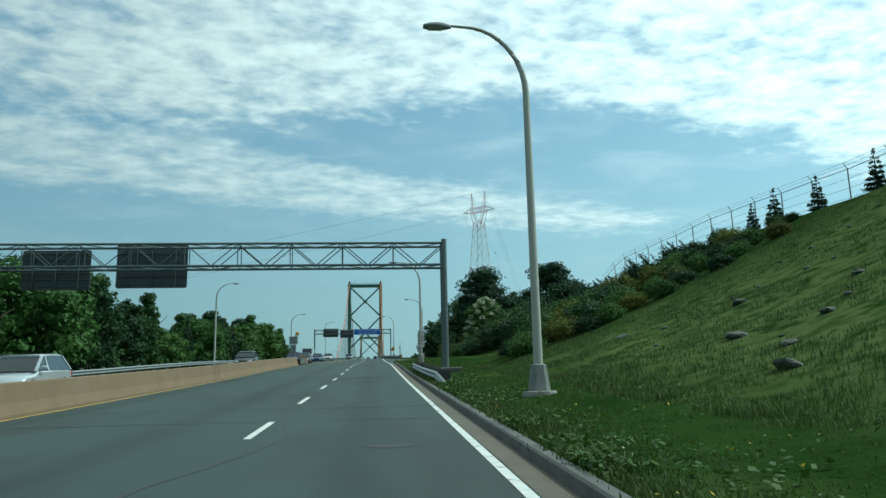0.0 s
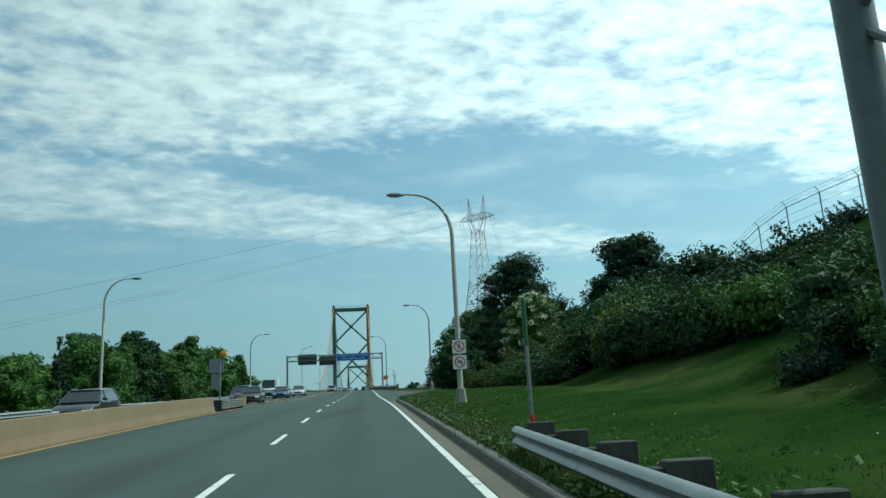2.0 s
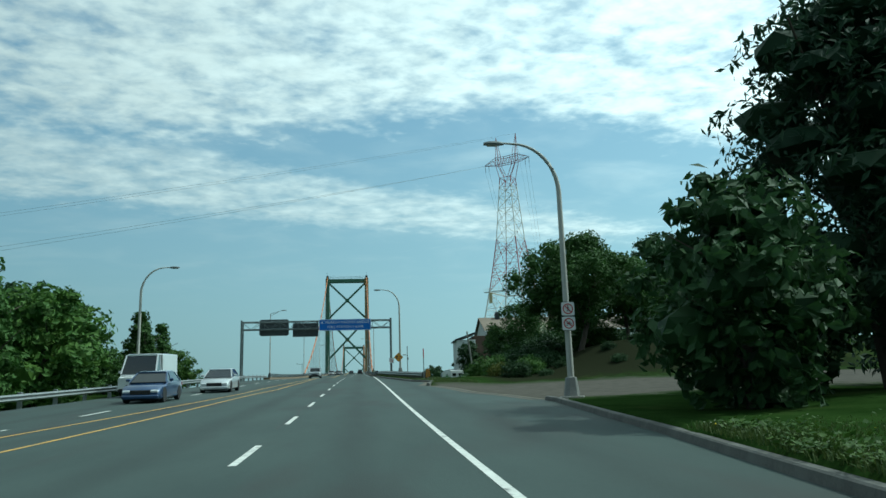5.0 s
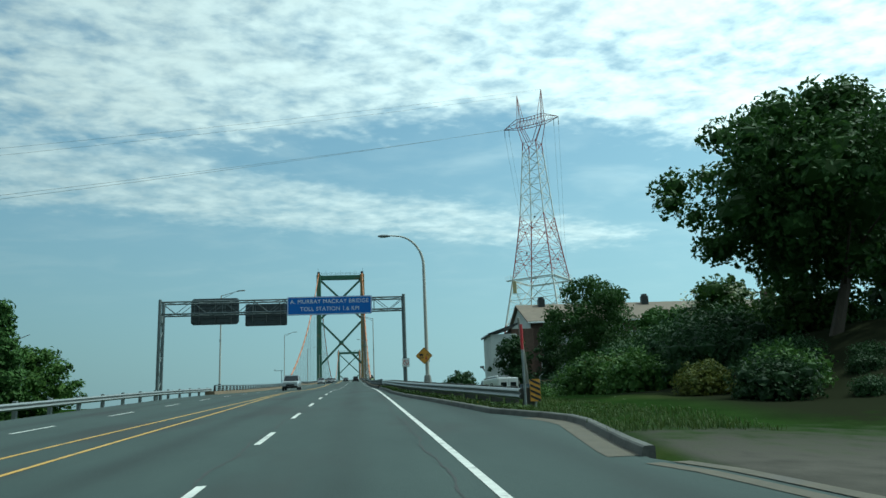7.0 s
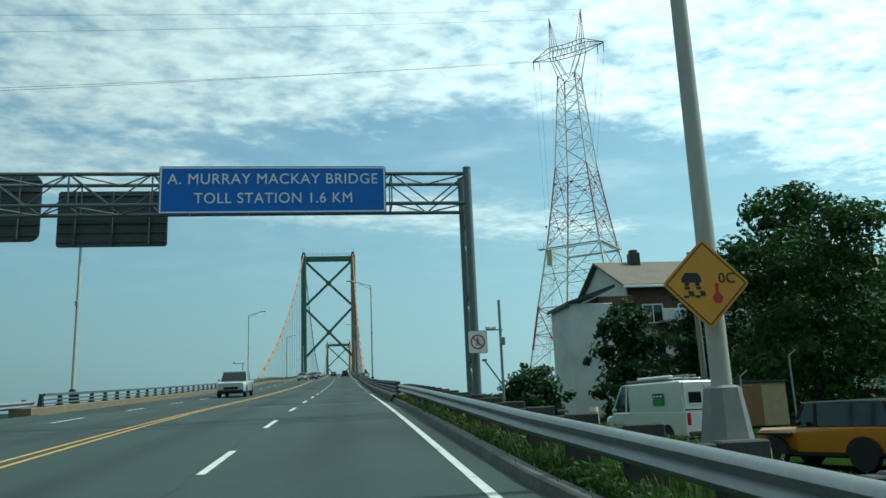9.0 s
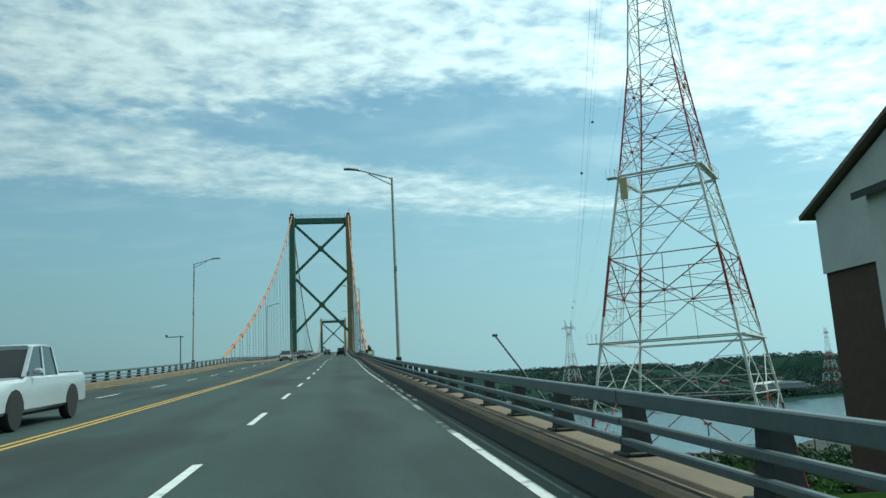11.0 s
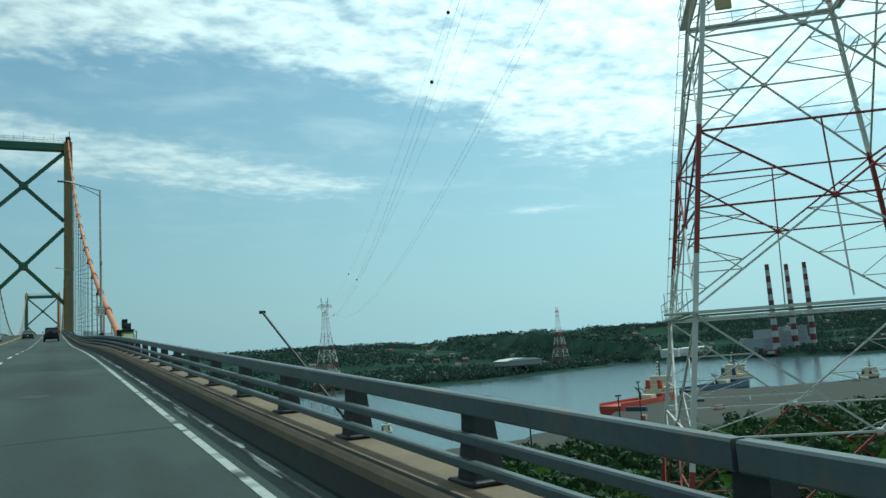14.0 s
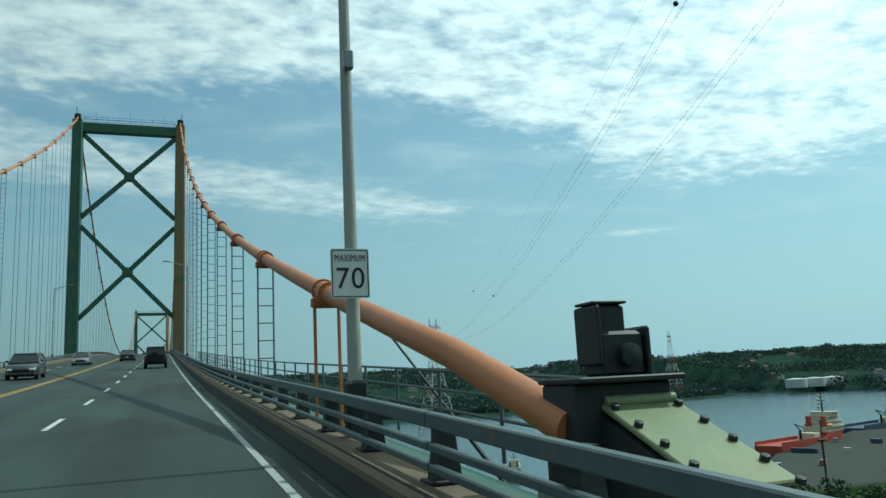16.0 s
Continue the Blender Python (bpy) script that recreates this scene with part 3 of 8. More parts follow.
def ground_material():
    m = mat("grass_ground", (0.027, 0.055, 0.0135), (0.012, 0.029, 0.0065), 0.95, scale=0.5, fine=11.0, bump=0.9, spread=0.42, spot=(0.05, 0.066, 0.022), spot_at=0.6, spot_scale=0.16)
    nt = m.node_tree
    N, L = nt.nodes.new, nt.links.new
    p = nt.nodes["Principled BSDF"]
    p.inputs["Specular IOR Level"].default_value = 0.0
    col = p.inputs["Base Color"].links[0].from_socket
    geo, sep = N("ShaderNodeNewGeometry"), N("ShaderNodeSeparateXYZ")
    L(geo.outputs["Position"], sep.inputs[0])

    def span(sock, a, b):
        r = N("ShaderNodeMapRange")
        r.interpolation_type = "SMOOTHSTEP"
        r.inputs["From Min"].default_value, r.inputs["From Max"].default_value = a, b
        L(sock, r.inputs["Value"])
        return r.outputs[0]

    def mul(a, b):
        k = N("ShaderNodeMath")
        k.operation = "MULTIPLY"
        L(a, k.inputs[0])
        L(b, k.inputs[1])
        return k.outputs[0]

    def blend(fac, under, colour):
        k = N("ShaderNodeMix")
        k.data_type = "RGBA"
        L(fac, k.inputs["Factor"])
        L(under, k.inputs["A"])
        if isinstance(colour, tuple):
            k.inputs["B"].default_value = (*colour, 1)
        else:
            L(colour, k.inputs["B"])
        return k.outputs["Result"]

    grain = N("ShaderNodeTexNoise")
    grain.inputs["Scale"].default_value, grain.inputs["Detail"].default_value = 1.6, 8
    L(geo.outputs["Position"], grain.inputs["Vector"])
    wob = N("ShaderNodeMath")
    wob.operation = "MULTIPLY_ADD"
    L(grain.outputs[0], wob.inputs[0])
    wob.inputs[1].default_value = 7.0
    L(sep.outputs[1], wob.inputs[2])
    # gravel mouth of the side road
    gr = mul(mul(span(wob.outputs[0], 129, 134), span(wob.outputs[0], 158.5, 153)), mul(span(sep.outputs[0], 4.6, 5.2), span(sep.outputs[0], 62, 48)))
    gravel = N("ShaderNodeMix")
    gravel.data_type = "RGBA"
    L(grain.outputs[0], gravel.inputs["Factor"])
    gravel.inputs["A"].default_value, gravel.inputs["B"].default_value = (0.05, 0.048, 0.043, 1), (0.13, 0.12, 0.105, 1)
    col = blend(gr, col, gravel.outputs["Result"])
    # drier grass up the bank; bare earth under the maples, their shade coloured in
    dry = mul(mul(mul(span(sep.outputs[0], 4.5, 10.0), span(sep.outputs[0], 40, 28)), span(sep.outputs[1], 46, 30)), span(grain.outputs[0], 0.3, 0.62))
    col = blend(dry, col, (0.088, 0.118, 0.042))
    shaded_soil = mul(mul(span(wob.outputs[0], 156.5, 160), span(sep.outputs[1], 192, 184)), mul(span(sep.outputs[0], 8.5, 11.5), span(sep.outputs[0], 46, 34)))
    col = blend(shaded_soil, col, (0.02, 0.023, 0.013))
    # paved quay
    quay = mul(span(sep.outputs[1], 522, 535), span(sep.outputs[1], 760, 740))
    col = blend(quay, col, (0.085, 0.09, 0.083))
    # woods and roofs of the far shore, distance haze tinted into the colours
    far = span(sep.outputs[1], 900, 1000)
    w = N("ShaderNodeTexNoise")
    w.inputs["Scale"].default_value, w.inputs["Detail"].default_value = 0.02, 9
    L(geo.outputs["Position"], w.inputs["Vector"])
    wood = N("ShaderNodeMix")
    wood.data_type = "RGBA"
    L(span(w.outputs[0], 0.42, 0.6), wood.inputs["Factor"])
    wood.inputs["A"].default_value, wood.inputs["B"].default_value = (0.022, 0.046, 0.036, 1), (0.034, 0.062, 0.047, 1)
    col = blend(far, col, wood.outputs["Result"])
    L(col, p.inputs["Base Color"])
    return m


def sea():
    s = Shape().add([(-4500, 300, WATER), (4500, 300, WATER), (4500, 2600, WATER), (-4500, 2600, WATER)], [(0, 1, 2, 3)])
    m = bpy.data.materials.new("harbour_water")
    m.use_nodes = True
    nt = m.node_tree
    p = nt.nodes["Principled BSDF"]
    p.inputs["Base Color"].default_value = (0.03, 0.065, 0.085, 1)
    p.inputs["Roughness"].default_value = 0.16
    n, b, tc = nt.nodes.new("ShaderNodeTexNoise"), nt.nodes.new("ShaderNodeBump"), nt.nodes.new("ShaderNodeNewGeometry")
    n.inputs["Scale"].default_value, n.inputs["Detail"].default_value = 0.35, 6
    nt.links.new(tc.outputs["Position"], n.inputs["Vector"])
    b.inputs["Strength"].default_value, b.inputs["Distance"].default_value = 0.5, 0.5
    nt.links.new(n.outputs[0], b.inputs["Height"])
    nt.links.new(b.outputs[0], p.inputs["Normal"])
    tagged(part("water", s, m), "calm blue-grey harbour water below the bridge", "water", "", "structure")


ground_sheet()
sea()
road = ribbon("road", lambda y: left_x(y) - 0.05, lambda y: min(kerb_x(y), 24.0) + 0.06, -80, BRIDGE, M["asphalt"], 0.0, 0.35, 2.0, label="worn grey asphalt highway climbing to the bridge", category="road", cross=8)
deck = ribbon("bridge_deck", -13.6, 2.6, BRIDGE, 1000, M["deck_asphalt"], 0.0, 0.5, 5.0, label="worn asphalt deck of a suspension bridge", category="road", cross=4)


M["worn_white"] = mat("worn_white_paint", (0.46, 0.49, 0.46), (0.3, 0.33, 0.31), 0.8, scale=4, fine=24, spot=(0.05, 0.07, 0.063), spot_at=0.57, spot_scale=2.2)
M["worn_paint"] = mat("flaking_paint", (0.3, 0.32, 0.3), (0.2, 0.22, 0.2), 0.8, scale=4, fine=24, spot=(0.035, 0.042, 0.04), spot_at=0.47, spot_scale=0.9)


def mark(name, x, w, y0, y1, material, label, dz=0.006):
    xx = x if callable(x) else (lambda y: x if not isinstance(x, list) else lerp_at(y, x))
    return ribbon(name, lambda y: xx(y) - w / 2, lambda y: xx(y) + w / 2, y0, y1, material, dz, 0.0, 2.5 if y1 - y0 > 5 else 1.2, label=label, category="road marking")


MED = [(-100, -8.45), (60, -8.1), (88, -7.75), (142, -6.05), (150, -5.45), (174, -5.35), (210, -5.75), (1000, -6.0)]
MED2 = [(98, -9.6), (120, -8.5), (143, -6.9), (157, -6.6), (185, -5.9), (214, -6.0), (1000, -6.25)]
mark("edge_line", 1.59, 0.13, -60, 231, M["white_paint"], "solid white edge line, scuffed")
mark("flaking_edge_line", 1.58, 0.12, 231, 252.5, M["worn_paint"], "white edge line flaked down to patches")
mark("worn_edge_line", 1.8, 0.055, 268, 318, M["worn_paint"], "flaking remains of an older white line")
mark("edge_line", [(252.5, 1.57), (264, 1.48), (1000, 1.48)], 0.1, 252.5, 760, M["worn_white"], "solid white edge line, scuffed")
mark("median_line", MED, 0.12, -60, 760, M["yellow_paint"], "solid yellow centre line")
mark("median_line", MED2, 0.12, 98, 760, M["yellow_paint"], "solid yellow centre line")
mark("far_edge_line", -12.85, 0.12, 214, 760, M["yellow_paint"], "faded yellow edge line beside the far kerb")
PERIOD = 8.85
k0 = 13.4 - 3 * PERIOD
for k in range(60):
    a = k0 + k * PERIOD
    mark("lane_dash", -2.02, 0.13, a, a + 3.2, M["white_paint"], "worn white lane dash")
for k in range(46):
    a = 100 + k * PERIOD
    mark("lane_dash", -9.6, 0.13, a, a + 3.3, M["white_paint"], "worn white lane dash")


# seams, joints and patches in the surface
def seam(x0, y0, x1, y1, w, seed, label="dark tar-sealed crack in the asphalt", wander=0.05):
    rng = random.Random(seed)
    n = max(4, int(math.hypot(x1 - x0, y1 - y0) / 0.35))
    left, right = [], []
    dx, dy = x1 - x0, y1 - y0
    l = math.hypot(dx, dy)
    nx, ny = -dy / l, dx / l
    o = 0.0
    for k in range(n + 1):
        f = k / n
        o = 0.8 * o + rng.uniform(-1, 1) * wander
        ww = w * rng.uniform(0.4, 1.3) / 2
        x, y = x0 + dx * f + nx * o, y0 + dy * f + ny * o
        left.append((x - nx * ww, y - ny * ww, zr(y - ny * ww) + 0.005))
        right.append((x + nx * ww, y + ny * ww, zr(y + ny * ww) + 0.005))
    s = Shape().add(left + right, [(k, k + 1, n + 2 + k, n + 1 + k) for k in range(n)])
    tagged(part("road_seam", s, M["patch"]), label, "road seam", "", "structure")


for i, (xa, ya, xb, yb, w) in enumerate(((-5.4, 200.8, -1.8, 201.5, 0.16), (-1.8, 201.5, 1.6, 202.0, 0.1), (-5.2, 202.6, -2.0, 203.2, 0.12), (-2.0, 203.2, 1.5, 203.9, 0.07), (-1.9, 201.5, 0.6, 203.3, 0.06), (-2.4, 203.1, -1.2, 201.6, 0.06), (-10.5, 200.2, -5.6, 200.9, 0.3))):
    seam(xa, ya, xb, yb, w, 70 + i, wander=0.07)
seam(-2.14, 118, -2.16, 330, 0.055, 1, "dark longitudinal seam beside the lane dashes")
seam(-2.9, 6, -1.4, 13, 0.06, 2)
seam(-1.4, 13, -1.9, 19, 0.04, 3)
seam(-1.55, 60, -1.3, 74, 0.05, 4)
seam(-1.6, 132, -1.2, 142, 0.05, 5)
seam(1.15, 132, 1.28, 186, 0.045, 6)
for i, (y, xa, xb) in enumerate(((16.5, -8, 1.4), (200.7, -5.5, 1.7), (201.2, -1.2, 1.6), (258.5, -5.0, 1.7), (217.0, -13, 2.0), (214.6, -13, 2.0), (266.0, -2, 1.9), (283.5, -6, 1.9), (291.0, -4, 1.8), (308.0, -13, 1.9), (319.5, -13, 1.9))):
    seam(xa, y, xb, y + 0.25, 0.075, 20 + i, "dark joint across the roadway", 0.03)
mark_joint = Shape().add([(-4.3, 213.2, zr(213.2) + 0.007), (1.46, 213.3, zr(213.3) + 0.007), (1.46, 213.4, zr(213.4) + 0.007), (-4.3, 213.3, zr(213.3) + 0.007)], [(0, 1, 2, 3)])
tagged(part("deck_joint", mark_joint, M["worn_white"]), "pale sealed joint where the bridge begins", "road joint", "", "structure")
for i, (x, y, w, l) in enumerate(((0.3, 12.0, 0.9, 0.5), (0.9, 27, 0.6, 0.35), (0.4, 47, 0.8, 0.4), (-5.2, 61, 1.3, 0.6), (0.6, 140, 0.5, 0.3), (-0.4, 298.0, 0.7, 0.9), (0.8, 304.5, 1.4, 1.2), (-1.2, 304, 1.1, 0.7))):
    rng = random.Random(50 + i)
    pts = [(x + w / 2 * math.cos(a) * rng.uniform(0.7, 1.1), y + l / 2 * math.sin(a) * rng.uniform(0.7, 1.1)) for a in (2 * math.pi * k / 14 for k in range(14))]
    s = Shape().add([(px, py, zr(py) + 0.005) for px, py in pts], [tuple(range(14))])
    tagged(part("road_patch", s, M["patch"]), "small dark patch in the worn asphalt", "road patch", "", "structure")

# flakes of an older line beside the bridge kerb
for i in range(44):
    rng = random.Random(400 + i)
    y = 240 + i * 1.9 + rng.uniform(-0.6, 0.6)
    x, w, l = rng.uniform(1.74, 1.86), rng.uniform(0.03, 0.075), rng.uniform(0.15, 0.9)
    pts = [(x + w * math.cos(a) * rng.uniform(0.5, 1.1), y + l * math.sin(a) * rng.uniform(0.6, 1.1)) for a in (2 * math.pi * k / 11 for k in range(11))]
    tagged(part("paint_flake", Shape().add([(px, py, zr(py) + 0.007) for px, py in pts], [tuple(range(11))]), M["worn_white"]), "flake of old white road paint beside the kerb", "paint flake", "", "structure")

# ---- kerbs, barrier, bridge ----
def kerb(name, y0, y1, label):
    pts = [(-0.02, -0.2), (0.0, 0.0), (0.03, 0.13), (0.06, 0.155), (0.2, 0.155), (0.22, 0.13), (0.22, -0.2)]
    s, rings, n = Shape(), [], max(2, int((y1 - y0) / 1.5))
    for k in range(n + 1):
        y = y0 + (y1 - y0) * k / n
        rings.append([(kerb_x(y) + px, y, zr(y) + pz) for px, pz in pts])
    s.loft(rings)
    return tagged(part(name, s, M["kerb"]), label, "kerb", "", "structure")


kerb("kerb", -80, 128, "weathered concrete kerb beside the grass verge")
kerb("kerb", 150.2, 214, "weathered concrete kerb beside the grass verge")
ribbon("gutter", 1.68, lambda y: min(kerb_x(y), 2.6) - 0.0, -80, 90, M["gutter"], 0.004, 0, 2, label="sandy concrete gutter strip", category="gutter")

for o in (-0.42, -0.02):
    ribbon("mouth_gutter", lambda y, o=o: kerb_x(y) + o, lambda y, o=o: kerb_x(y) + o + 0.26, 128.5, 149.4, M["gutter"], 0.008 + 0.004 * (o > -0.1), 0.0, 1.0, label="pale concrete gutter strip across the side road mouth", category="gutter")

ribbon("kerb_apron", lambda y: kerb_x(y) - 0.5, lambda y: kerb_x(y) + 0.01, 150.3, 159.5, M["gutter"], 0.008, 0.0, 1.0, label="pale concrete apron round the kerb end", category="gutter")

# median barrier
def barrier_x(y):
    return lerp_at(y, MED) - 0.42
s = Shape()
rings = []
for k in range(81):
    y = -80 + 163 * k / 80
    c, z = barrier_x(y), zr(y)
    rings.append([(c + px, y, z + pz) for px, pz in ((0.26, -0.2), (0.25, 0.07), (0.17, 0.34), (0.11, 0.8), (0.09, 0.82), (-0.09, 0.82), (-0.11, 0.8), (-0.17, 0.34), (-0.25, 0.07), (-0.26, -0.2))])
s.loft(rings)
tagged(part("median_barrier", s, M["barrier"]), "sun-tinted concrete median barrier", "barrier", "", "structure")

# bridge kerb and ledge
for side, x0, x1 in (("right", 2.05, 2.72), ("left", -14.05, -13.15)):
    s, rings = Shape(), []
    for k in range(200):
        y = BRIDGE + (1000 - BRIDGE) * k / 199
        z = zr(y)
        c = 0.03
        rings.append([(x0, y, z - 0.5), (x0, y, z + 0.3 - c), (x0 + c, y, z + 0.3), (x1 - c, y, z + 0.3), (x1, y, z + 0.3 - c), (x1, y, z - 0.5)])
    s.loft(rings)
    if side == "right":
        # sloping road-side face in its own material, far darker than the ledge top
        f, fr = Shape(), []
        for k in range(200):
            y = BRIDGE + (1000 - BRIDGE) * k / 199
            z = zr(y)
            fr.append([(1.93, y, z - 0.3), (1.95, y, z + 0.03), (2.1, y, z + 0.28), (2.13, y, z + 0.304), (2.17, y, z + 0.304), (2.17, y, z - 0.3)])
        tagged(part("bridge_kerb", f.loft(fr), M["kerb_dark"]), "dark sloping kerb at the foot of the railing", "kerb", "", "structure")
    tagged(part("bridge_ledge", s, M["ledge"]), "weathered concrete ledge under the bridge railing", "ledge", "", "structure")

# ---- the bridge ----
TOWER, TOWER2 = 488.0, 871.0
CX = -6.45
LEG = 9.75


def cable_z(y):
    if y < 328.9:
        return 21.41 - 0.55 * (328.9 - y)
    if y < TOWER:
        d = y - 328.5
        return 21.33 + 0.212 * d + 0.0009 * d * d
    top = 78.3
    if y <= TOWER2:
        mid = (TOWER + TOWER2) / 2
        return 40.5 + (top - 40.5) * ((y - mid) / (TOWER2 - mid)) ** 2
    d = TOWER2 - y
    return top + 0.5 * d + 0.0008 * d * d


def bridge_tower(bridge, y0):
    tower = new("tower")
    tower.parent = bridge
    tower["label"] = "green steel portal tower with crossed bracing"
    g = M["green"]
    for sx in (-1, 1):
        x = CX + sx * LEG
        s = Shape()
        rings = []
        for z, wx, wy in ((-26, 1.35, 2.2), (30, 1.1, 1.75), (74, 0.95, 1.45), (77.2, 0.95, 1.45)):
            rings.append([(x - wx, y0 - wy + 0.2, z), (x - wx + 0.2, y0 - wy, z), (x + wx - 0.2, y0 - wy, z), (x + wx, y0 - wy + 0.2, z), (x + wx, y0 + wy - 0.2, z), (x + wx - 0.2, y0 + wy, z), (x - wx + 0.2, y0 + wy, z), (x - wx, y0 + wy - 0.2, z)])
        s.loft(rings)
        part("leg", s, g if sx < 0 else M["ochre"], tower, "" if sx < 0 else "leg in ochre primer")
        # saddle housing and aerial on the leg's head
        part("saddle", Shape().rbox((x, y0, 77.9), (1.2, 2.6, 1.4), 0.25), M["dark"], tower)
        member("aerial", (x + sx * 0.3, y0, 78.4), (x + sx * 0.3, y0, 80.2), 0.07, M["dark"], tower)
    part("top_beam", Shape().rbox((CX, y0, 75.9), (2 * LEG - 1.7, 1.6, 2.0), 0.12), g, tower)
    part("strut", Shape().rbox((CX, y0, 26.5), (2 * LEG - 1.7, 1.6, 2.4), 0.12), g, tower)
    inner = LEG - 0.95
    for z0, z1 in ((57.4, 74.6), (37.2, 55.6)):
        for sx in (-1, 1):
            p, q = Vector((CX - sx * inner, y0, z0)), Vector((CX + sx * inner, y0, z1))
            d = (q - p).normalized()
            n = Vector((-d.z, 0, d.x))
            off = 0.0 if sx > 0 else 0.05
            s = Shape().loft([[c + n * a + Vector((0, b + off, 0)) for a, b in ((-0.42, -0.4), (0.42, -0.4), (0.42, 0.4), (-0.42, 0.4))] for c in (p, q)])
            part("brace", s, g, tower)
        zc = (z0 + z1) / 2
        part("gusset", Shape().rbox((CX, y0, zc), (2.0, 0.95, 2.0), 0.3), g, tower)
    for sy in (-0.7, 0.7):
        for h in (0.55, 1.1):
            member("top_rail", (CX - LEG + 1, y0 + sy, 77 + h), (CX + LEG - 1, y0 + sy, 77 + h), 0.03, M["dark"], tower, 4)
    for i in range(9):
        member("rail_post", (CX - LEG + 1.2 + i * 2.15, y0 - 0.7, 76.9), (CX - LEG + 1.2 + i * 2.15, y0 - 0.7, 78.2 + (1.0 if i % 3 == 1 else 0)), 0.035, M["dark"], tower, 4)


def suspension_bridge():
    br = thing("suspension_bridge", pose(0, 0, 0), "green suspension bridge with orange main cables over a harbour", "bridge")
    for y0 in (TOWER, TOWER2):
        bridge_tower(br, y0)
    for sx in (-1, 1):
        x = CX + sx * LEG
        # side span, main span, far side span
        for y0, y1, n in ((328.45, TOWER, 60), (TOWER, TOWER2, 70), (TOWER2, 1000, 30)):
            pts = [(x, y0 + (y1 - y0) * k / n, cable_z(y0 + (y1 - y0) * k / n)) for k in range(n + 1)]
            part("main_cable", Shape().tube(pts, 0.175, 14, caps=True), M["cable"], br, smooth=True)
        # bands and hangers
        y = 338.2
        while y < 860:
            near = abs(y - TOWER) > 4
            if near:
                zt, zb = cable_z(y), zr(y) - 0.2
                slope = math.atan((cable_z(y + 0.5) - cable_z(y - 0.5)))
                band = Shape().tube([(x, y - 0.33 * math.cos(slope), zt - 0.33 * math.sin(slope)), (x, y + 0.33 * math.cos(slope), zt + 0.33 * math.sin(slope))], 0.21, 14)
                band.tube([(x, y - 0.36 * math.cos(slope), zt - 0.36 * math.sin(slope)), (x, y - 0.28 * math.cos(slope), zt - 0.28 * math.sin(slope))], 0.25, 14)
                band.tube([(x, y + 0.28 * math.cos(slope), zt + 0.28 * math.sin(slope)), (x, y + 0.36 * math.cos(slope), zt + 0.36 * math.sin(slope))], 0.25, 14)
                part("cable_band", band, M["cable"], br)
                m = M["cable"] if y < 340 else M["steel_dark"]
                for o in (-0.24, 0.24):
                    member("hanger", (x + o, y, zt - 0.1), (x + o, y, zb), 0.035 if y < 340 else 0.028, m, br, 5)
                part("hanger_saddle", Shape().rbox((x, y, zt - 0.2), (0.62, 0.2, 0.22), 0.04), M["cable"], br)
                if 340 < y < 420 and zt > zb + 1:
                    k = 0
                    while zb + 0.9 + k * 0.55 < zt - 0.5:
                        member("rung", (x - 0.24, y, zb + 0.9 + k * 0.55), (x + 0.24, y, zb + 0.9 + k * 0.55), 0.022, M["steel_dark"], br, 4)
                        k += 1
            y += 9.7
        # edge girder and outer walkway
        s, rings = Shape(), []
        for k in range(100):
            y = 300 + 640 * k / 99
            z = zr(y)
            # narrow before the cable housing, wide beside the walkway
            xi, wide = (2.5 if sx > 0 else -13.5), 0.06 + 0.94 * smooth(320, 325, y)
            xo, xw = xi + (x + sx * 0.5 - xi) * wide, xi + (x - xi) * wide
            rings.append([(xi, y, z - 0.08), (xo, y, z - 0.08), (xo, y, z - 0.3), (xw, y, z - 0.4), (xw, y, z - 2.2), (xi, y, z - 2.2)])
        s.loft(rings)
        part("edge_girder", s, M["green"], br)
    # deck girders and approach piers
    s, rings = Shape(), []
    for k in range(60):
        y = BRIDGE + 4 + (996 - BRIDGE - 4) * k / 59
        z = zr(y)
        rings.append([(-12.6, y, z - 0.5), (1.6, y, z - 0.5), (1.6, y, z - 1.9), (-12.6, y, z - 1.9)])
    s.loft(rings)
    part("deck_girder", s, M["concrete"], br)
    for y in (262, 330, 1000):
        s = Shape()
        for x in (-12.0, -1.0):
            s.rbox((x, y, (zr(y) - 3 - 30) / 2), (2.2, 2.0, zr(y) - 3 + 30), 0.2)
        s.rbox((-6.5, y, zr(y) - 2.7), (15, 2.4, 1.7), 0.2)
        part("pier", s, M["concrete"], br, "pale concrete pier")
    return br


M["steel_dark"] = mat("hanger_steel", (0.16, 0.17, 0.17), (0.1, 0.11, 0.11), 0.5, 0.4, fine=12, bump=0.05)
suspension_bridge()


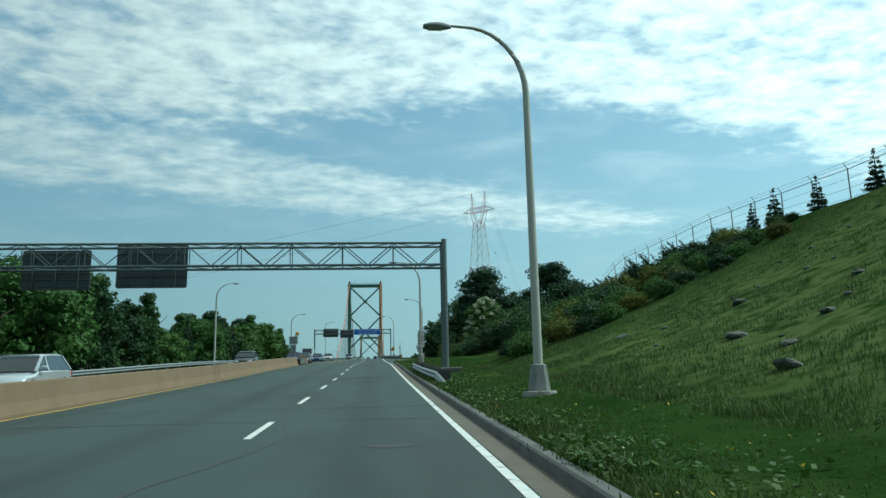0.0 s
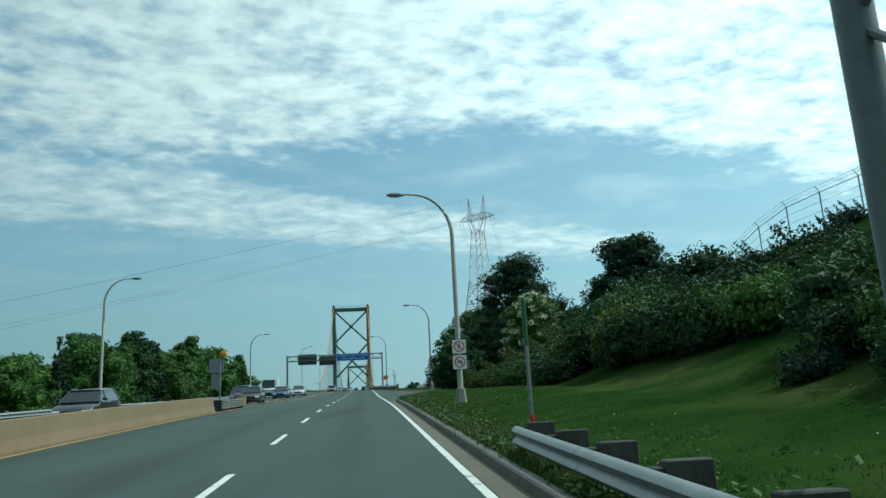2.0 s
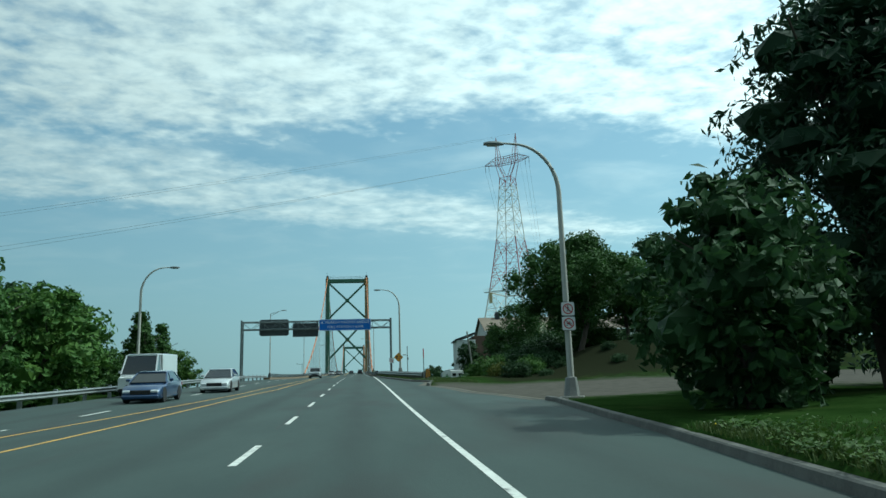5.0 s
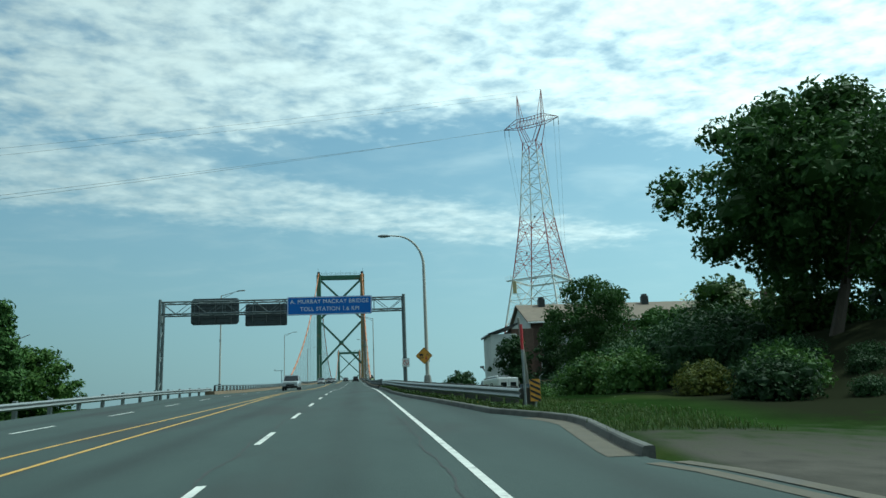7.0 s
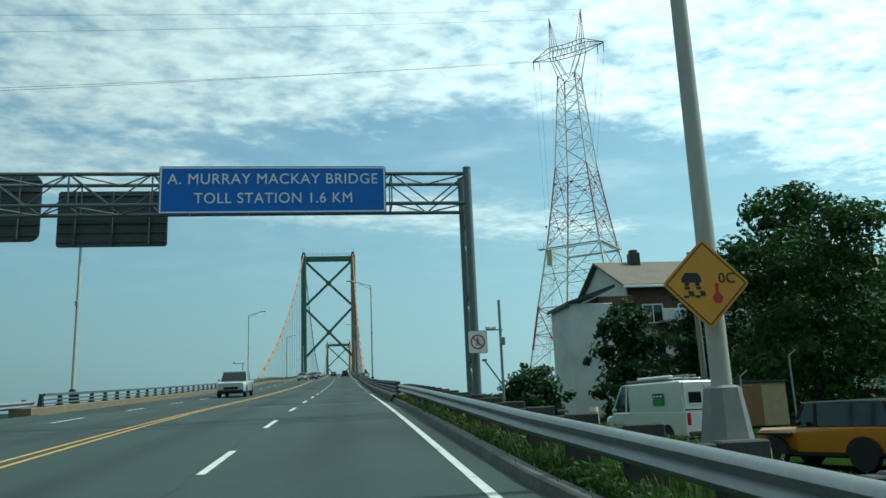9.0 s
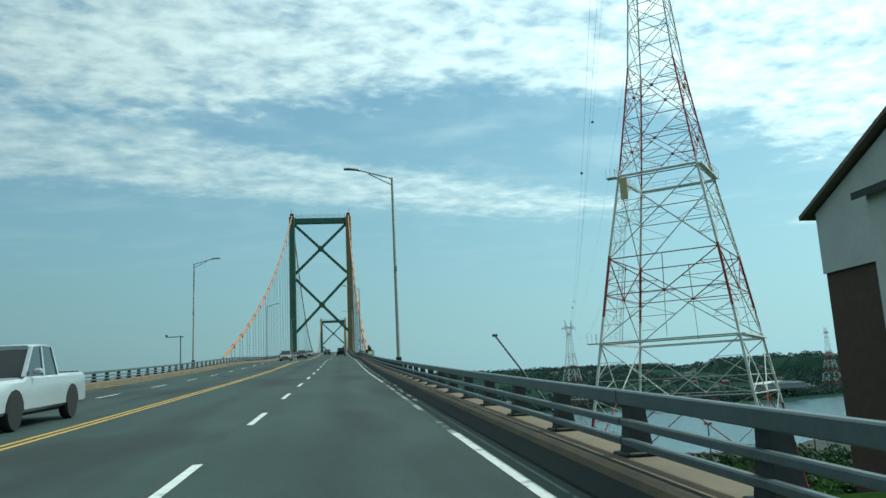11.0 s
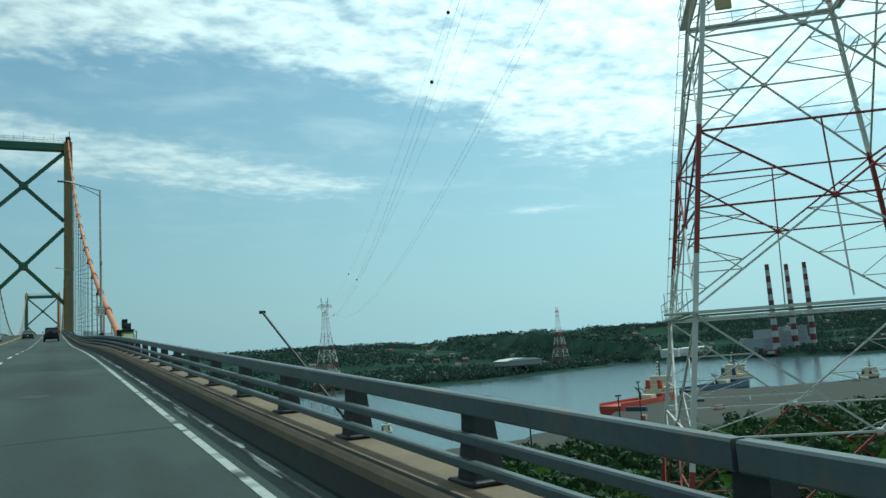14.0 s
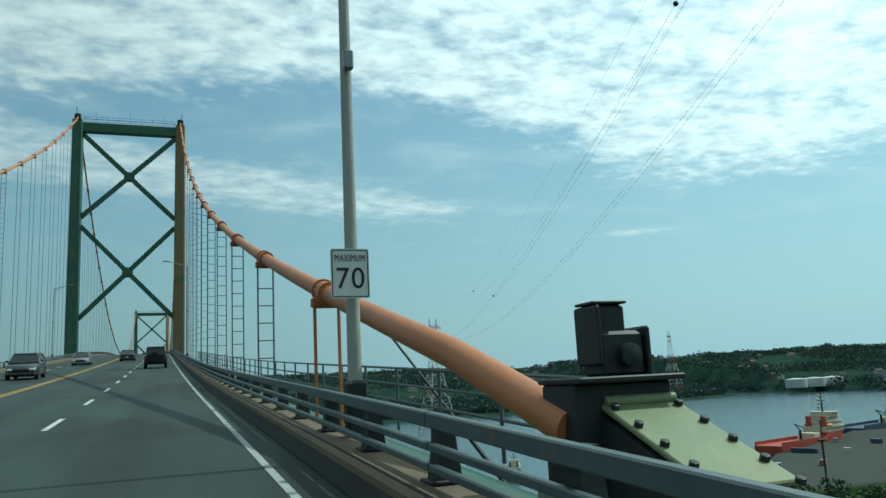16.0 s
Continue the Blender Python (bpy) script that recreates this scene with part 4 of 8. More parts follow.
def saddle_post():
    """Where the right-hand cable dives through the deck edge: housing, ram and sloping bolted cover."""
    y, z = 328.0, zr(328.0)
    ob = thing("cable_housing", pose(3.75, y, z + 0.12) @ Matrix.Translation((-0.08, 0.5, 1.03)) @ Matrix.Diagonal((0.8, 0.8, 0.8, 1)) @ Matrix.Translation((0.08, -0.5, -1.03)), "dark steel cable housing with a bolted pale green cover plate", "cable housing")
    part("frame", Shape().rbox((-0.11, 0.55, 0.48), (1.1, 0.7, 1.05), 0.03), M["dark"], ob)
    part("top_plate", Shape().rbox((-0.08, 0.5, 1.03), (1.2, 0.9, 0.06), 0.015), M["dark"], ob)
    part("ram", Shape().rbox((-0.02, 0.5, 1.28), (0.5, 0.4, 0.46), 0.04), M["dark"], ob)
    part("ram_head", Shape().rbox((-0.12, 0.5, 1.6), (0.36, 0.32, 0.36), 0.03), M["dark"], ob)
    part("ram_cap", Shape().rbox((-0.12, 0.5, 1.8), (0.4, 0.38, 0.03), 0.01), M["dark"], ob)
    part("ram_flange", Shape().rbox((-0.3, 0.48, 1.47), (0.05, 0.46, 0.6), 0.02), M["dark"], ob)
    part("cylinder", Shape().lathe([(0.10, -0.1), (0.12, 0.0), (0.12, 0.1), (0.04, 0.12)], 12, pose(0.02, 0.3, 1.26, 90)), M["dark"], ob, smooth=True)
    part("ram_plate", Shape().rbox((0.26, 0.48, 1.3), (0.05, 0.46, 0.5), 0.02), M["dark"], ob)
    slope = radians(22)
    tilt = Matrix.Translation((0.05, -0.65, 0.42)) @ Matrix.Rotation(slope, 4, "X")
    cover = part("cover_plate", Shape().rbox((0, 0.1, 0), (0.86, 1.7, 0.06), 0.015), M["plate"], ob, "pale green bolted cover plate", at=tilt)
    part("cover_edge", Shape().tube([(-0.4, 0.93, 0.05), (0.4, 0.93, 0.05)], 0.06, 10), M["plate"], cover, smooth=True)
    for i in range(5):
        for sx in (-0.36, 0.36):
            part("bolt", Shape().lathe([(0.045, 0.0), (0.045, 0.05), (0.03, 0.055)], 6), M["dark"], cover, at=pose(sx, -0.8 + i * 0.4, 0.03))
    part("cover_side", Shape().prism([(-1.5, 0.02), (0.3, 0.72), (0.3, -0.5), (-1.5, -0.5)], -0.41, 0.41, 0), M["dark"], ob)
    part("base_plate", Shape().rbox((0, -0.3, -0.32), (1.3, 3.0, 0.5), 0.03), M["concrete"], ob)


saddle_post()


# ---- railings ----
def bridge_railing(x, y0, y1, face, label):
    ob = thing("bridge_railing", pose(x, y0, zr(y0)), label, "railing", "", "")
    z0 = zr(y0)
    post = Shape()
    post.loft([[(-0.10, -0.13, 0.30), (0.13, -0.13, 0.30), (0.13, 0.13, 0.30), (-0.10, 0.13, 0.30)], [(-0.06, -0.10, 0.62), (0.10, -0.10, 0.62), (0.10, 0.10, 0.62), (-0.06, 0.10, 0.62)], [(-0.055, -0.085, 0.86), (0.08, -0.085, 0.86), (0.08, 0.085, 0.86), (-0.055, 0.085, 0.86)]])
    post.rbox((0.02, 0, 0.315), (0.34, 0.36, 0.035), 0.01)
    pm = post.mesh("post", M["post"])
    n = int((y1 - y0) / 2.36)
    flip = pose(0, 0, 0, 0, 0, 180) if face > 0 else pose(0, 0, 0)
    for k in range(n + 1):
        y = y0 + k * 2.36
        part("post", pm, None, ob, at=pose(0, y - y0, zr(y) - z0) @ flip)
    span = 2.36 * 4
    for k in range(int(n / 4)):
        a, b = y0 + k * span, y0 + (k + 1) * span - 0.03
        for h, w, t in ((0.825, 0.13, 0.09), (0.60, 0.07, 0.07), (0.43, 0.07, 0.07)):
            s = Shape()
            o = face * 0.10
            c = 0.012
            ring = [(o - t / 2, -w / 2 + c), (o - t / 2 + c, -w / 2), (o + t / 2 - c, -w / 2), (o + t / 2, -w / 2 + c), (o + t / 2, w / 2 - c), (o + t / 2 - c, w / 2), (o - t / 2 + c, w / 2), (o - t / 2, w / 2 - c)]
            s.loft([[(px, yy - y0, zr(yy) - z0 + h + pz) for px, pz in ring] for yy in (a, (a + b) / 2, b)])
            part("rail", s, M["rail"], ob)
    return ob


bridge_railing(2.46, 216.0, 690.0, -1, "grey three-bar steel bridge railing on dark posts")
bridge_railing(-13.5, 216.0, 690.0, 1, "grey three-bar steel bridge railing beside the far lanes")


def walkway_railing():
    ob = thing("walkway_railing", pose(4.4, 330.0, zr(330.0)), "thin grey handrail of the walkway outside the cable", "railing")
    for k in range(40):
        y = 330.0 + k * 2.4
        member("post", (0, y - 330, zr(y) - zr(330) - 0.1), (0, y - 330, zr(y) - zr(330) + 1.05), 0.03, M["rail"], ob, 5)
        if k:
            for h in (0.45, 0.75, 1.05):
                member("rail", (0, y - 332.4, zr(y - 2.4) - zr(330) + h), (0, y - 330, zr(y) - zr(330) + h), 0.025, M["rail"], ob, 5)
    return ob


walkway_railing()


# ---- guardrails ----
def guardrail(pts, label, post_material, block=True, step=1.9):
    """W-beam on posts through (x, y) stops."""
    ob = thing("guardrail", pose(pts[0][0], pts[0][1], zr(pts[0][1])), label, "guardrail")
    x0, y0, z0 = pts[0][0], pts[0][1], zr(pts[0][1])
    lens = [0]
    for a, b in zip(pts, pts[1:]):
        lens.append(lens[-1] + math.hypot(b[0] - a[0], b[1] - a[1]))
    at = lambda d: (float(np.interp(d, lens, [p[0] for p in pts])), float(np.interp(d, lens, [p[1] for p in pts])))
    w = [(0.0, -0.16), (0.05, -0.13), (0.08, -0.085), (0.05, -0.04), (0.0, 0.0), (0.05, 0.04), (0.08, 0.085), (0.05, 0.13), (0.0, 0.16), (-0.012, 0.16), (0.035, 0.125), (0.06, 0.085), (0.035, 0.045), (-0.015, 0.0), (0.035, -0.045), (0.06, -0.085), (0.035, -0.125), (-0.012, -0.16)]
    seg, d = 3.8, 0.0
    side = -1 if pts[0][0] > 0 else 1
    while d < lens[-1] - 0.5:
        e = min(d + seg + 0.12, lens[-1])
        s = Shape()
        rings = []
        for q in np.linspace(d, e, 4):
            x, y = at(q)
            g = ground_z(x + (0.4 if side < 0 else -0.4), y)
            z = zr(y) + (0.42 - 0.36 * max(0.0, 1 - q / 3.5) if pts[0][1] < 35 else 0.56)
            lap = 0.004 if int(d / seg) % 2 else 0.0
            rings.append([(x - x0 + side * (px + 0.06 + lap), y - y0, z - z0 + pz) for px, pz in w])
        s.loft(rings)
        part("beam", s, M["steel"], ob, smooth=True)
        d += seg
    d = 0.3 if pts[0][1] > 35 else 3.6
    while d < lens[-1]:
        x, y = at(d)
        z = zr(y) - z0
        part("post", Shape().rbox((x - x0 - side * 0.3, y - y0, z + (0.2 if pts[0][1] > 35 else 0.1)), (0.42 if pts[0][0] > 0 else 0.17, 0.2, 1.08), 0.015), post_material, ob)
        part("block", Shape().rbox((x - x0 - side * 0.01, y - y0, z + (0.56 if pts[0][1] > 35 else 0.42)), (0.12, 0.15, 0.33), 0.012), post_material, ob)
        d += step
    return ob


wood = mat("creosoted_wood", (0.07, 0.072, 0.064), (0.03, 0.031, 0.028), 0.85, scale=3, fine=25, stretch=(1, 1, 0.2))
guardrail([(2.75, 28.5), (2.6, 33.5), (2.55, 40.0), (2.6, 51.3)], "short galvanised W-beam guardrail on dark wooden posts in the grass", wood)
guardrail([(4.95, 161.9), (4.75, 164.0), (4.4, 168.0), (3.85, 172.5), (3.05, 181.0), (2.65, 190.0), (2.55, 200.0), (2.55, 216.0)], "long galvanised W-beam guardrail leading on to the bridge", wood)
guardrail([(-17.2, 30.0), (-17.2, 60.0), (-16.6, 100.0), (-14.3, 160.0), (-13.9, 216.0)], "galvanised W-beam guardrail along the far lanes", M["steel"], step=3.8)

# ---- gantries ----
def text_mesh(name, words, size, material, width=None, depth=0.004):
    cu = bpy.data.curves.new(name, "FONT")
    cu.body, cu.size, cu.align_x, cu.align_y, cu.extrude = words, size, "CENTER", "CENTER", depth
    cu.space_character = 1.08
    ob = bpy.data.objects.new(name, cu)
    scene.collection.objects.link(ob)
    bpy.context.view_layer.update()
    me = bpy.data.meshes.new_from_object(ob)
    bpy.data.objects.remove(ob)
    if width:
        xs = [v.co.x for v in me.vertices]
        k = width / (max(xs) - min(xs))
        for v in me.vertices:
            v.co.x *= k
    me.materials.clear()
    me.materials.append(material)
    return me


def words_of(me, name, gap, material):
    """Splits a line of lettering into one mesh a word, at the wide gaps."""
    bm = bmesh.new()
    bm.from_mesh(me)
    spans = sorted((min(v.co.x for v in f.verts), max(v.co.x for v in f.verts)) for f in bm.faces)
    cuts, reach = [], spans[0][1]
    for a, b in spans:
        if a - reach > gap:
            cuts.append((a + reach) / 2)
        reach = max(reach, b)
    bm.free()
    out = []
    for lo, hi in zip([-1e9] + cuts, cuts + [1e9]):
        bm = bmesh.new()
        bm.from_mesh(me)
        bmesh.ops.delete(bm, geom=[f for f in bm.faces if not lo < f.calc_center_median().x < hi], context="FACES")
        word = bpy.data.meshes.new(name)
        bm.to_mesh(word)
        bm.free()
        word.materials.append(material)
        out.append(word)
    return out


def round_plate(w, h, r, t, n=5):
    """An upright plate in x and z with rounded corners, t thick along y."""
    out = []
    for cx, cz, a0 in ((w / 2 - r, h / 2 - r, 0), (-w / 2 + r, h / 2 - r, 90), (-w / 2 + r, -h / 2 + r, 180), (w / 2 - r, -h / 2 + r, 270)):
        for i in range(n + 1):
            a = radians(a0 + 90 * i / n)
            out.append((cx + r * math.cos(a), cz + r * math.sin(a)))
    return Shape().prism(out, -t / 2, t / 2, 1)


def sign_back(gantry, x0, x1, z0, z1, y, r):
    """A large sign seen from behind: sheet, stiffeners and hangers."""
    w, h = x1 - x0, z1 - z0
    sg = part("sign_panel", round_plate(w, h, r, 0.05), M["sign_back"], gantry, "dark grey sign back with stiffening ribs", at=pose((x0 + x1) / 2, y, (z0 + z1) / 2))
    for i in range(6):
        part("rib", Shape().rbox((0, -0.05, -h / 2 + (i + 0.5) * h / 6), (w * 0.98, 0.05, 0.05), 0.01), M["sign_back"], sg)
    for i in range(3):
        part("hanger", Shape().rbox((-w / 2 + (i + 0.5) * w / 3, -0.14, 0), (0.07, 0.1, h * 0.96), 0.01), M["sign_back"], sg)


def gantry(y, xl, xr, z_top, z_bot, deep, foot_l, foot_r, panel, label, r=0.085):
    ob = thing("sign_gantry", pose(0, y, 0), label, "sign gantry")
    g = M["gantry"]
    for yy in (0, deep):
        for z in (z_top, z_bot):
            member("chord", (xl, yy, z), (xr, yy, z), r, g, ob, 10)
        for x, foot in ((xl, foot_l), (xr, foot_r)):
            s = Shape().tube([(x, yy, foot - 0.3), (x, yy, z_top + 0.15)], r * 2.1, 14)
            post = part("post", s, g, ob, smooth=True)
            part("cap", Shape().lathe([(r * 2.2, 0), (r * 2.2, 0.05), (0.02, 0.09)], 14), g, post, at=pose(x, yy, z_top + 0.15))
            part("base_plate", Shape().rbox((x, yy, foot + 0.02), (0.7, 0.7, 0.06), 0.015), g, post)
    n = round((xr - xl) / panel)
    p = (xr - xl) / n
    rb = r * 0.42
    for k in range(n + 1):
        x = xl + k * p
        if 0 < k < n:
            for yy in (0, deep):
                member("vertical", (x, yy, z_bot), (x, yy, z_top), rb, g, ob, 6)
            for z in (z_top, z_bot):
                member("cross_tie", (x, 0, z), (x, deep, z), rb, g, ob, 6)
        if k < n:
            a, m, b = x, x + p / 2, x + p
            for yy in (0, deep):
                member("diagonal", (a, yy, z_top), (m, yy, z_bot), rb, g, ob, 6)
                member("diagonal", (m, yy, z_bot), (b, yy, z_top), rb, g, ob, 6)
            for z in (z_top, z_bot):
                member("diagonal", (a, 0, z), (m, deep, z), rb, g, ob, 6)
                member("diagonal", (m, deep, z), (b, 0, z), rb, g, ob, 6)
    for x, foot in ((xl, foot_l), (xr, foot_r)):
        k, z, up = 0, foot + 0.6, True
        part("knee_plate", Shape().prism([(0.0, z_bot), (deep, z_bot), (deep, z_bot - 0.7), (0.0, z_bot - 0.2)], x - 0.02, x + 0.02, 0), g, ob)
        while z < z_bot - 1.2:
            member("post_lacing", (x, 0 if up else deep, z), (x, deep if up else 0, z + 1.0), rb * 1.3, g, ob, 6)
            z += 1.0
            up = not up
        member("post_tie", (x, 0, foot + 0.5), (x, deep, foot + 0.5), rb * 1.4, g, ob, 6)
    return ob


g1 = gantry(42.6, -21.6, 3.95, 10.32, 9.08, 1.15, zr(43) - 0.3, 3.3, 2.84, "grey tubular steel sign gantry with two signs seen from behind", 0.07)
sign_back(g1, -14.4, -10.5, 8.17, 10.75, 1.85, 0.12)
sign_back(g1, -19.5, -15.8, 8.1, 10.35, 1.85, 0.12)
tagged(part("gantry_footing", Shape().rbox((4.1, 43.2, 3.16), (1.3, 2.5, 0.4), 0.05), M["kerb"]), "low concrete footing under the gantry posts", "footing")
g2 = gantry(202.6, -15.6, 4.0, 20.92, 19.93, 1.2, 13.1, 13.2, 2.45, "dark tubular steel sign gantry at the bridge approach", 0.062)
sign_back(g2, -13.5, -9.62, 19.2, 21.4, 1.65, 0.3)
sign_back(g2, -9.1, -5.68, 19.0, 20.85, 1.65, 0.1)


def blue_sign(g):
    w, h = 6.85, 1.5
    sg = part("sign_panel", round_plate(w, h, 0.08, 0.06), M["sign_blue"], g, "blue bridge and toll station sign with white capitals", at=pose(-2.08, -0.42, 20.27))
    for a, b in (((w - 0.06, 0.045), (0, h / 2 - 0.05)), ((w - 0.06, 0.045), (0, -h / 2 + 0.05))):
        part("border", Shape().box((b[0], -0.034, b[1]), (a[0], 0.008, a[1])), M["sign_white"], sg)
    for sx in (-1, 1):
        part("border", Shape().box((sx * (w / 2 - 0.05), -0.034, 0), (0.045, 0.008, h - 0.15)), M["sign_white"], sg)
    for words, width, z in (("A. MURRAY MACKAY BRIDGE", 6.34, 0.33), ("TOLL STATION 1.6 KM", 4.75, -0.28)):
        for me in words_of(text_mesh("lettering", words, 0.47, M["sign_white"], width, 0.006), "word", 0.12, M["sign_white"]):
            part("word", me, None, sg, at=pose(0, -0.038, z, 90))
    for i in range(4):
        part("bracket", Shape().rbox((-2.6 + i * 1.75, 0.2, 0), (0.08, 0.4, h * 0.95), 0.01), M["gantry"], sg)


blue_sign(g2)


# ---- small signs ----
def ring_sign(name, m, w, h, label, glyph):
    """White sheet with a red ring and bar over a black glyph."""
    sg = thing(name, m, label, "sign")
    plate = part("plate", round_plate(w, h, 0.05, 0.012), M["sign_white"], sg)
    part("edge", round_plate(w + 0.03, h + 0.03, 0.06, 0.008), M["sign_black"], sg, at=pose(0, 0.008, 0))
    R, n = min(w, h) * 0.40, 28
    s = Shape()
    o = [(R * math.cos(2 * math.pi * i / n), R * math.sin(2 * math.pi * i / n)) for i in range(n)]
    k = 0.80
    v = [(x, -0.010, z) for x, z in o] + [(x * k, -0.010, z * k) for x, z in o]
    s.add(v, [(i, (i + 1) % n, n + (i + 1) % n, n + i) for i in range(n)])
    part("ring", s, M["sign_red"], sg)
    part("bar", Shape().box((0, 0, 0), (2 * R * 0.86, 0.004, R * 0.17)), M["sign_red"], sg, at=pose(0, -0.012, 0, 0, 45, 0))
    part("symbol", glyph, M["sign_black"], sg, at=pose(0, -0.009, 0) @ Matrix.Diagonal((R, 1, R, 1)))
    return sg


def walker():
    s = Shape().lathe([(0.001, -0.002), (0.11, -0.002), (0.11, 0.002), (0.001, 0.002)], 10, pose(0.0, 0, 0.56, 90))
    for p, q, r in (((0, 0.42), (0.0, 0.0), 0.09), ((0, 0.0), (-0.2, -0.55), 0.06), ((0, 0.0), (0.22, -0.5), 0.06), ((0, 0.35), (-0.22, 0.02), 0.045), ((0, 0.35), (0.22, 0.08), 0.045)):
        d = Vector((q[0] - p[0], 0, q[1] - p[1])).normalized()
        nrm = Vector((-d.z, 0, d.x)) * r
        a, b = Vector((p[0], 0, p[1])), Vector((q[0], 0, q[1]))
        s.add([a - nrm, a + nrm, b + nrm, b - nrm], [(0, 1, 2, 3)])
    return s


def cycle():
    s = Shape()
    for cx in (-0.36, 0.36):
        n = 14
        o = [(math.cos(2 * math.pi * i / n), math.sin(2 * math.pi * i / n)) for i in range(n)]
        s.add([(cx + 0.28 * x, 0, -0.15 + 0.28 * z) for x, z in o] + [(cx + 0.2 * x, 0, -0.15 + 0.2 * z) for x, z in o], [(i, (i + 1) % n, n + (i + 1) % n, n + i) for i in range(n)])
    for p, q in (((-0.36, -0.15), (-0.1, 0.25)), ((-0.1, 0.25), (0.25, 0.25)), ((0.36, -0.15), (0.2, 0.4)), ((-0.1, 0.25), (0.0, -0.15)), ((0.0, -0.15), (0.25, 0.25))):
        d = Vector((q[0] - p[0], 0, q[1] - p[1])).normalized()
        nrm = Vector((-d.z, 0, d.x)) * 0.04
        a, b = Vector((p[0], 0, p[1])), Vector((q[0], 0, q[1]))
        s.add([a - nrm, a + nrm, b + nrm, b - nrm], [(0, 1, 2, 3)])
    return s


ring_sign("no_walking_sign", pose(4.30, 72.43, 7.66), 0.6, 0.6, "white no-walking sign with red ring on a lamp post", walker())
ring_sign("no_cycling_sign", pose(4.30, 72.43, 6.98), 0.6, 0.6, "white no-cycling sign with red ring on a lamp post", cycle())
ring_sign("no_walking_sign", pose(4.0, 202.1, 15.42), 0.56, 0.66, "white no-walking sign with red ring on a gantry post", walker())
ring_sign("no_cycling_sign", pose(7.7, 126.8, 11.3), 0.5, 0.5, "white no-cycling sign with red ring on a lamp post", cycle())
ring_sign("no_walking_sign", pose(7.7, 126.8, 11.85), 0.5, 0.5, "white no-walking sign with red ring on a lamp post", walker())


def diamond_sign():
    sg = thing("slippery_when_wet_sign", pose(4.22, 187.3, 14.70), "orange diamond slippery road sign with a red thermometer", "sign")
    turn = pose(0, 0, 0, 0, 45, 0)
    plate = part("plate", round_plate(0.76, 0.76, 0.05, 0.012), M["sign_orange"], sg, at=turn)
    for i in range(4):
        part("border", Shape().box((0, -0.008, 0.345), (0.68, 0.004, 0.014)), M["sign_black"], plate, at=pose(0, 0, 0, 0, 90 * i, 0))
    s = Shape().prism([(-0.30, 0.02), (-0.06, 0.02), (-0.06, 0.07), (-0.1, 0.13), (-0.25, 0.13), (-0.30, 0.07)], -0.012, -0.009, 1)
    s.box((-0.24, -0.010, 0.0), (0.05, 0.003, 0.05))
    s.box((-0.11, -0.010, 0.0), (0.05, 0.003, 0.05))
    for x in (-0.24, -0.1):
        for i, (dx, dz) in enumerate(((0.0, -0.05), (0.04, -0.1), (-0.02, -0.15), (0.05, -0.13))):
            s.box((x + dx, -0.010, dz), (0.06, 0.003, 0.03))
    part("symbol", s, M["sign_black"], sg)
    part("thermometer", Shape().prism([(0.10, 0.0), (0.15, 0.0), (0.14, -0.1), (0.19, -0.16), (0.16, -0.23), (0.09, -0.23), (0.06, -0.16), (0.11, -0.1)], -0.012, -0.009, 1), M["sign_red"], sg)
    part("lettering", text_mesh("lettering", "0C", 0.17, M["sign_black"]), None, sg, at=pose(0.26, -0.010, 0.06, 90))


diamond_sign()


def speed_sign():
    sg = thing("speed_limit_sign", pose(2.56, 332.9, 23.07), "white maximum 70 speed limit sign on a bridge lamp post", "sign")
    part("plate", round_plate(0.52, 0.66, 0.03, 0.012), M["sign_white"], sg)
    for z in (0.31, -0.31):
        part("border", Shape().box((0, -0.008, z), (0.48, 0.004, 0.012)), M["sign_black"], sg)
    for x in (0.24, -0.24):
        part("border", Shape().box((x, -0.008, 0), (0.012, 0.004, 0.6)), M["sign_black"], sg)
    part("lettering", text_mesh("lettering", "MAXIMUM", 0.13, M["sign_black"], 0.41), None, sg, at=pose(0, -0.008, 0.2, 90))
    part("lettering", text_mesh("lettering", "70", 0.40, M["sign_black"], 0.37), None, sg, at=pose(0, -0.008, -0.08, 90))


speed_sign()


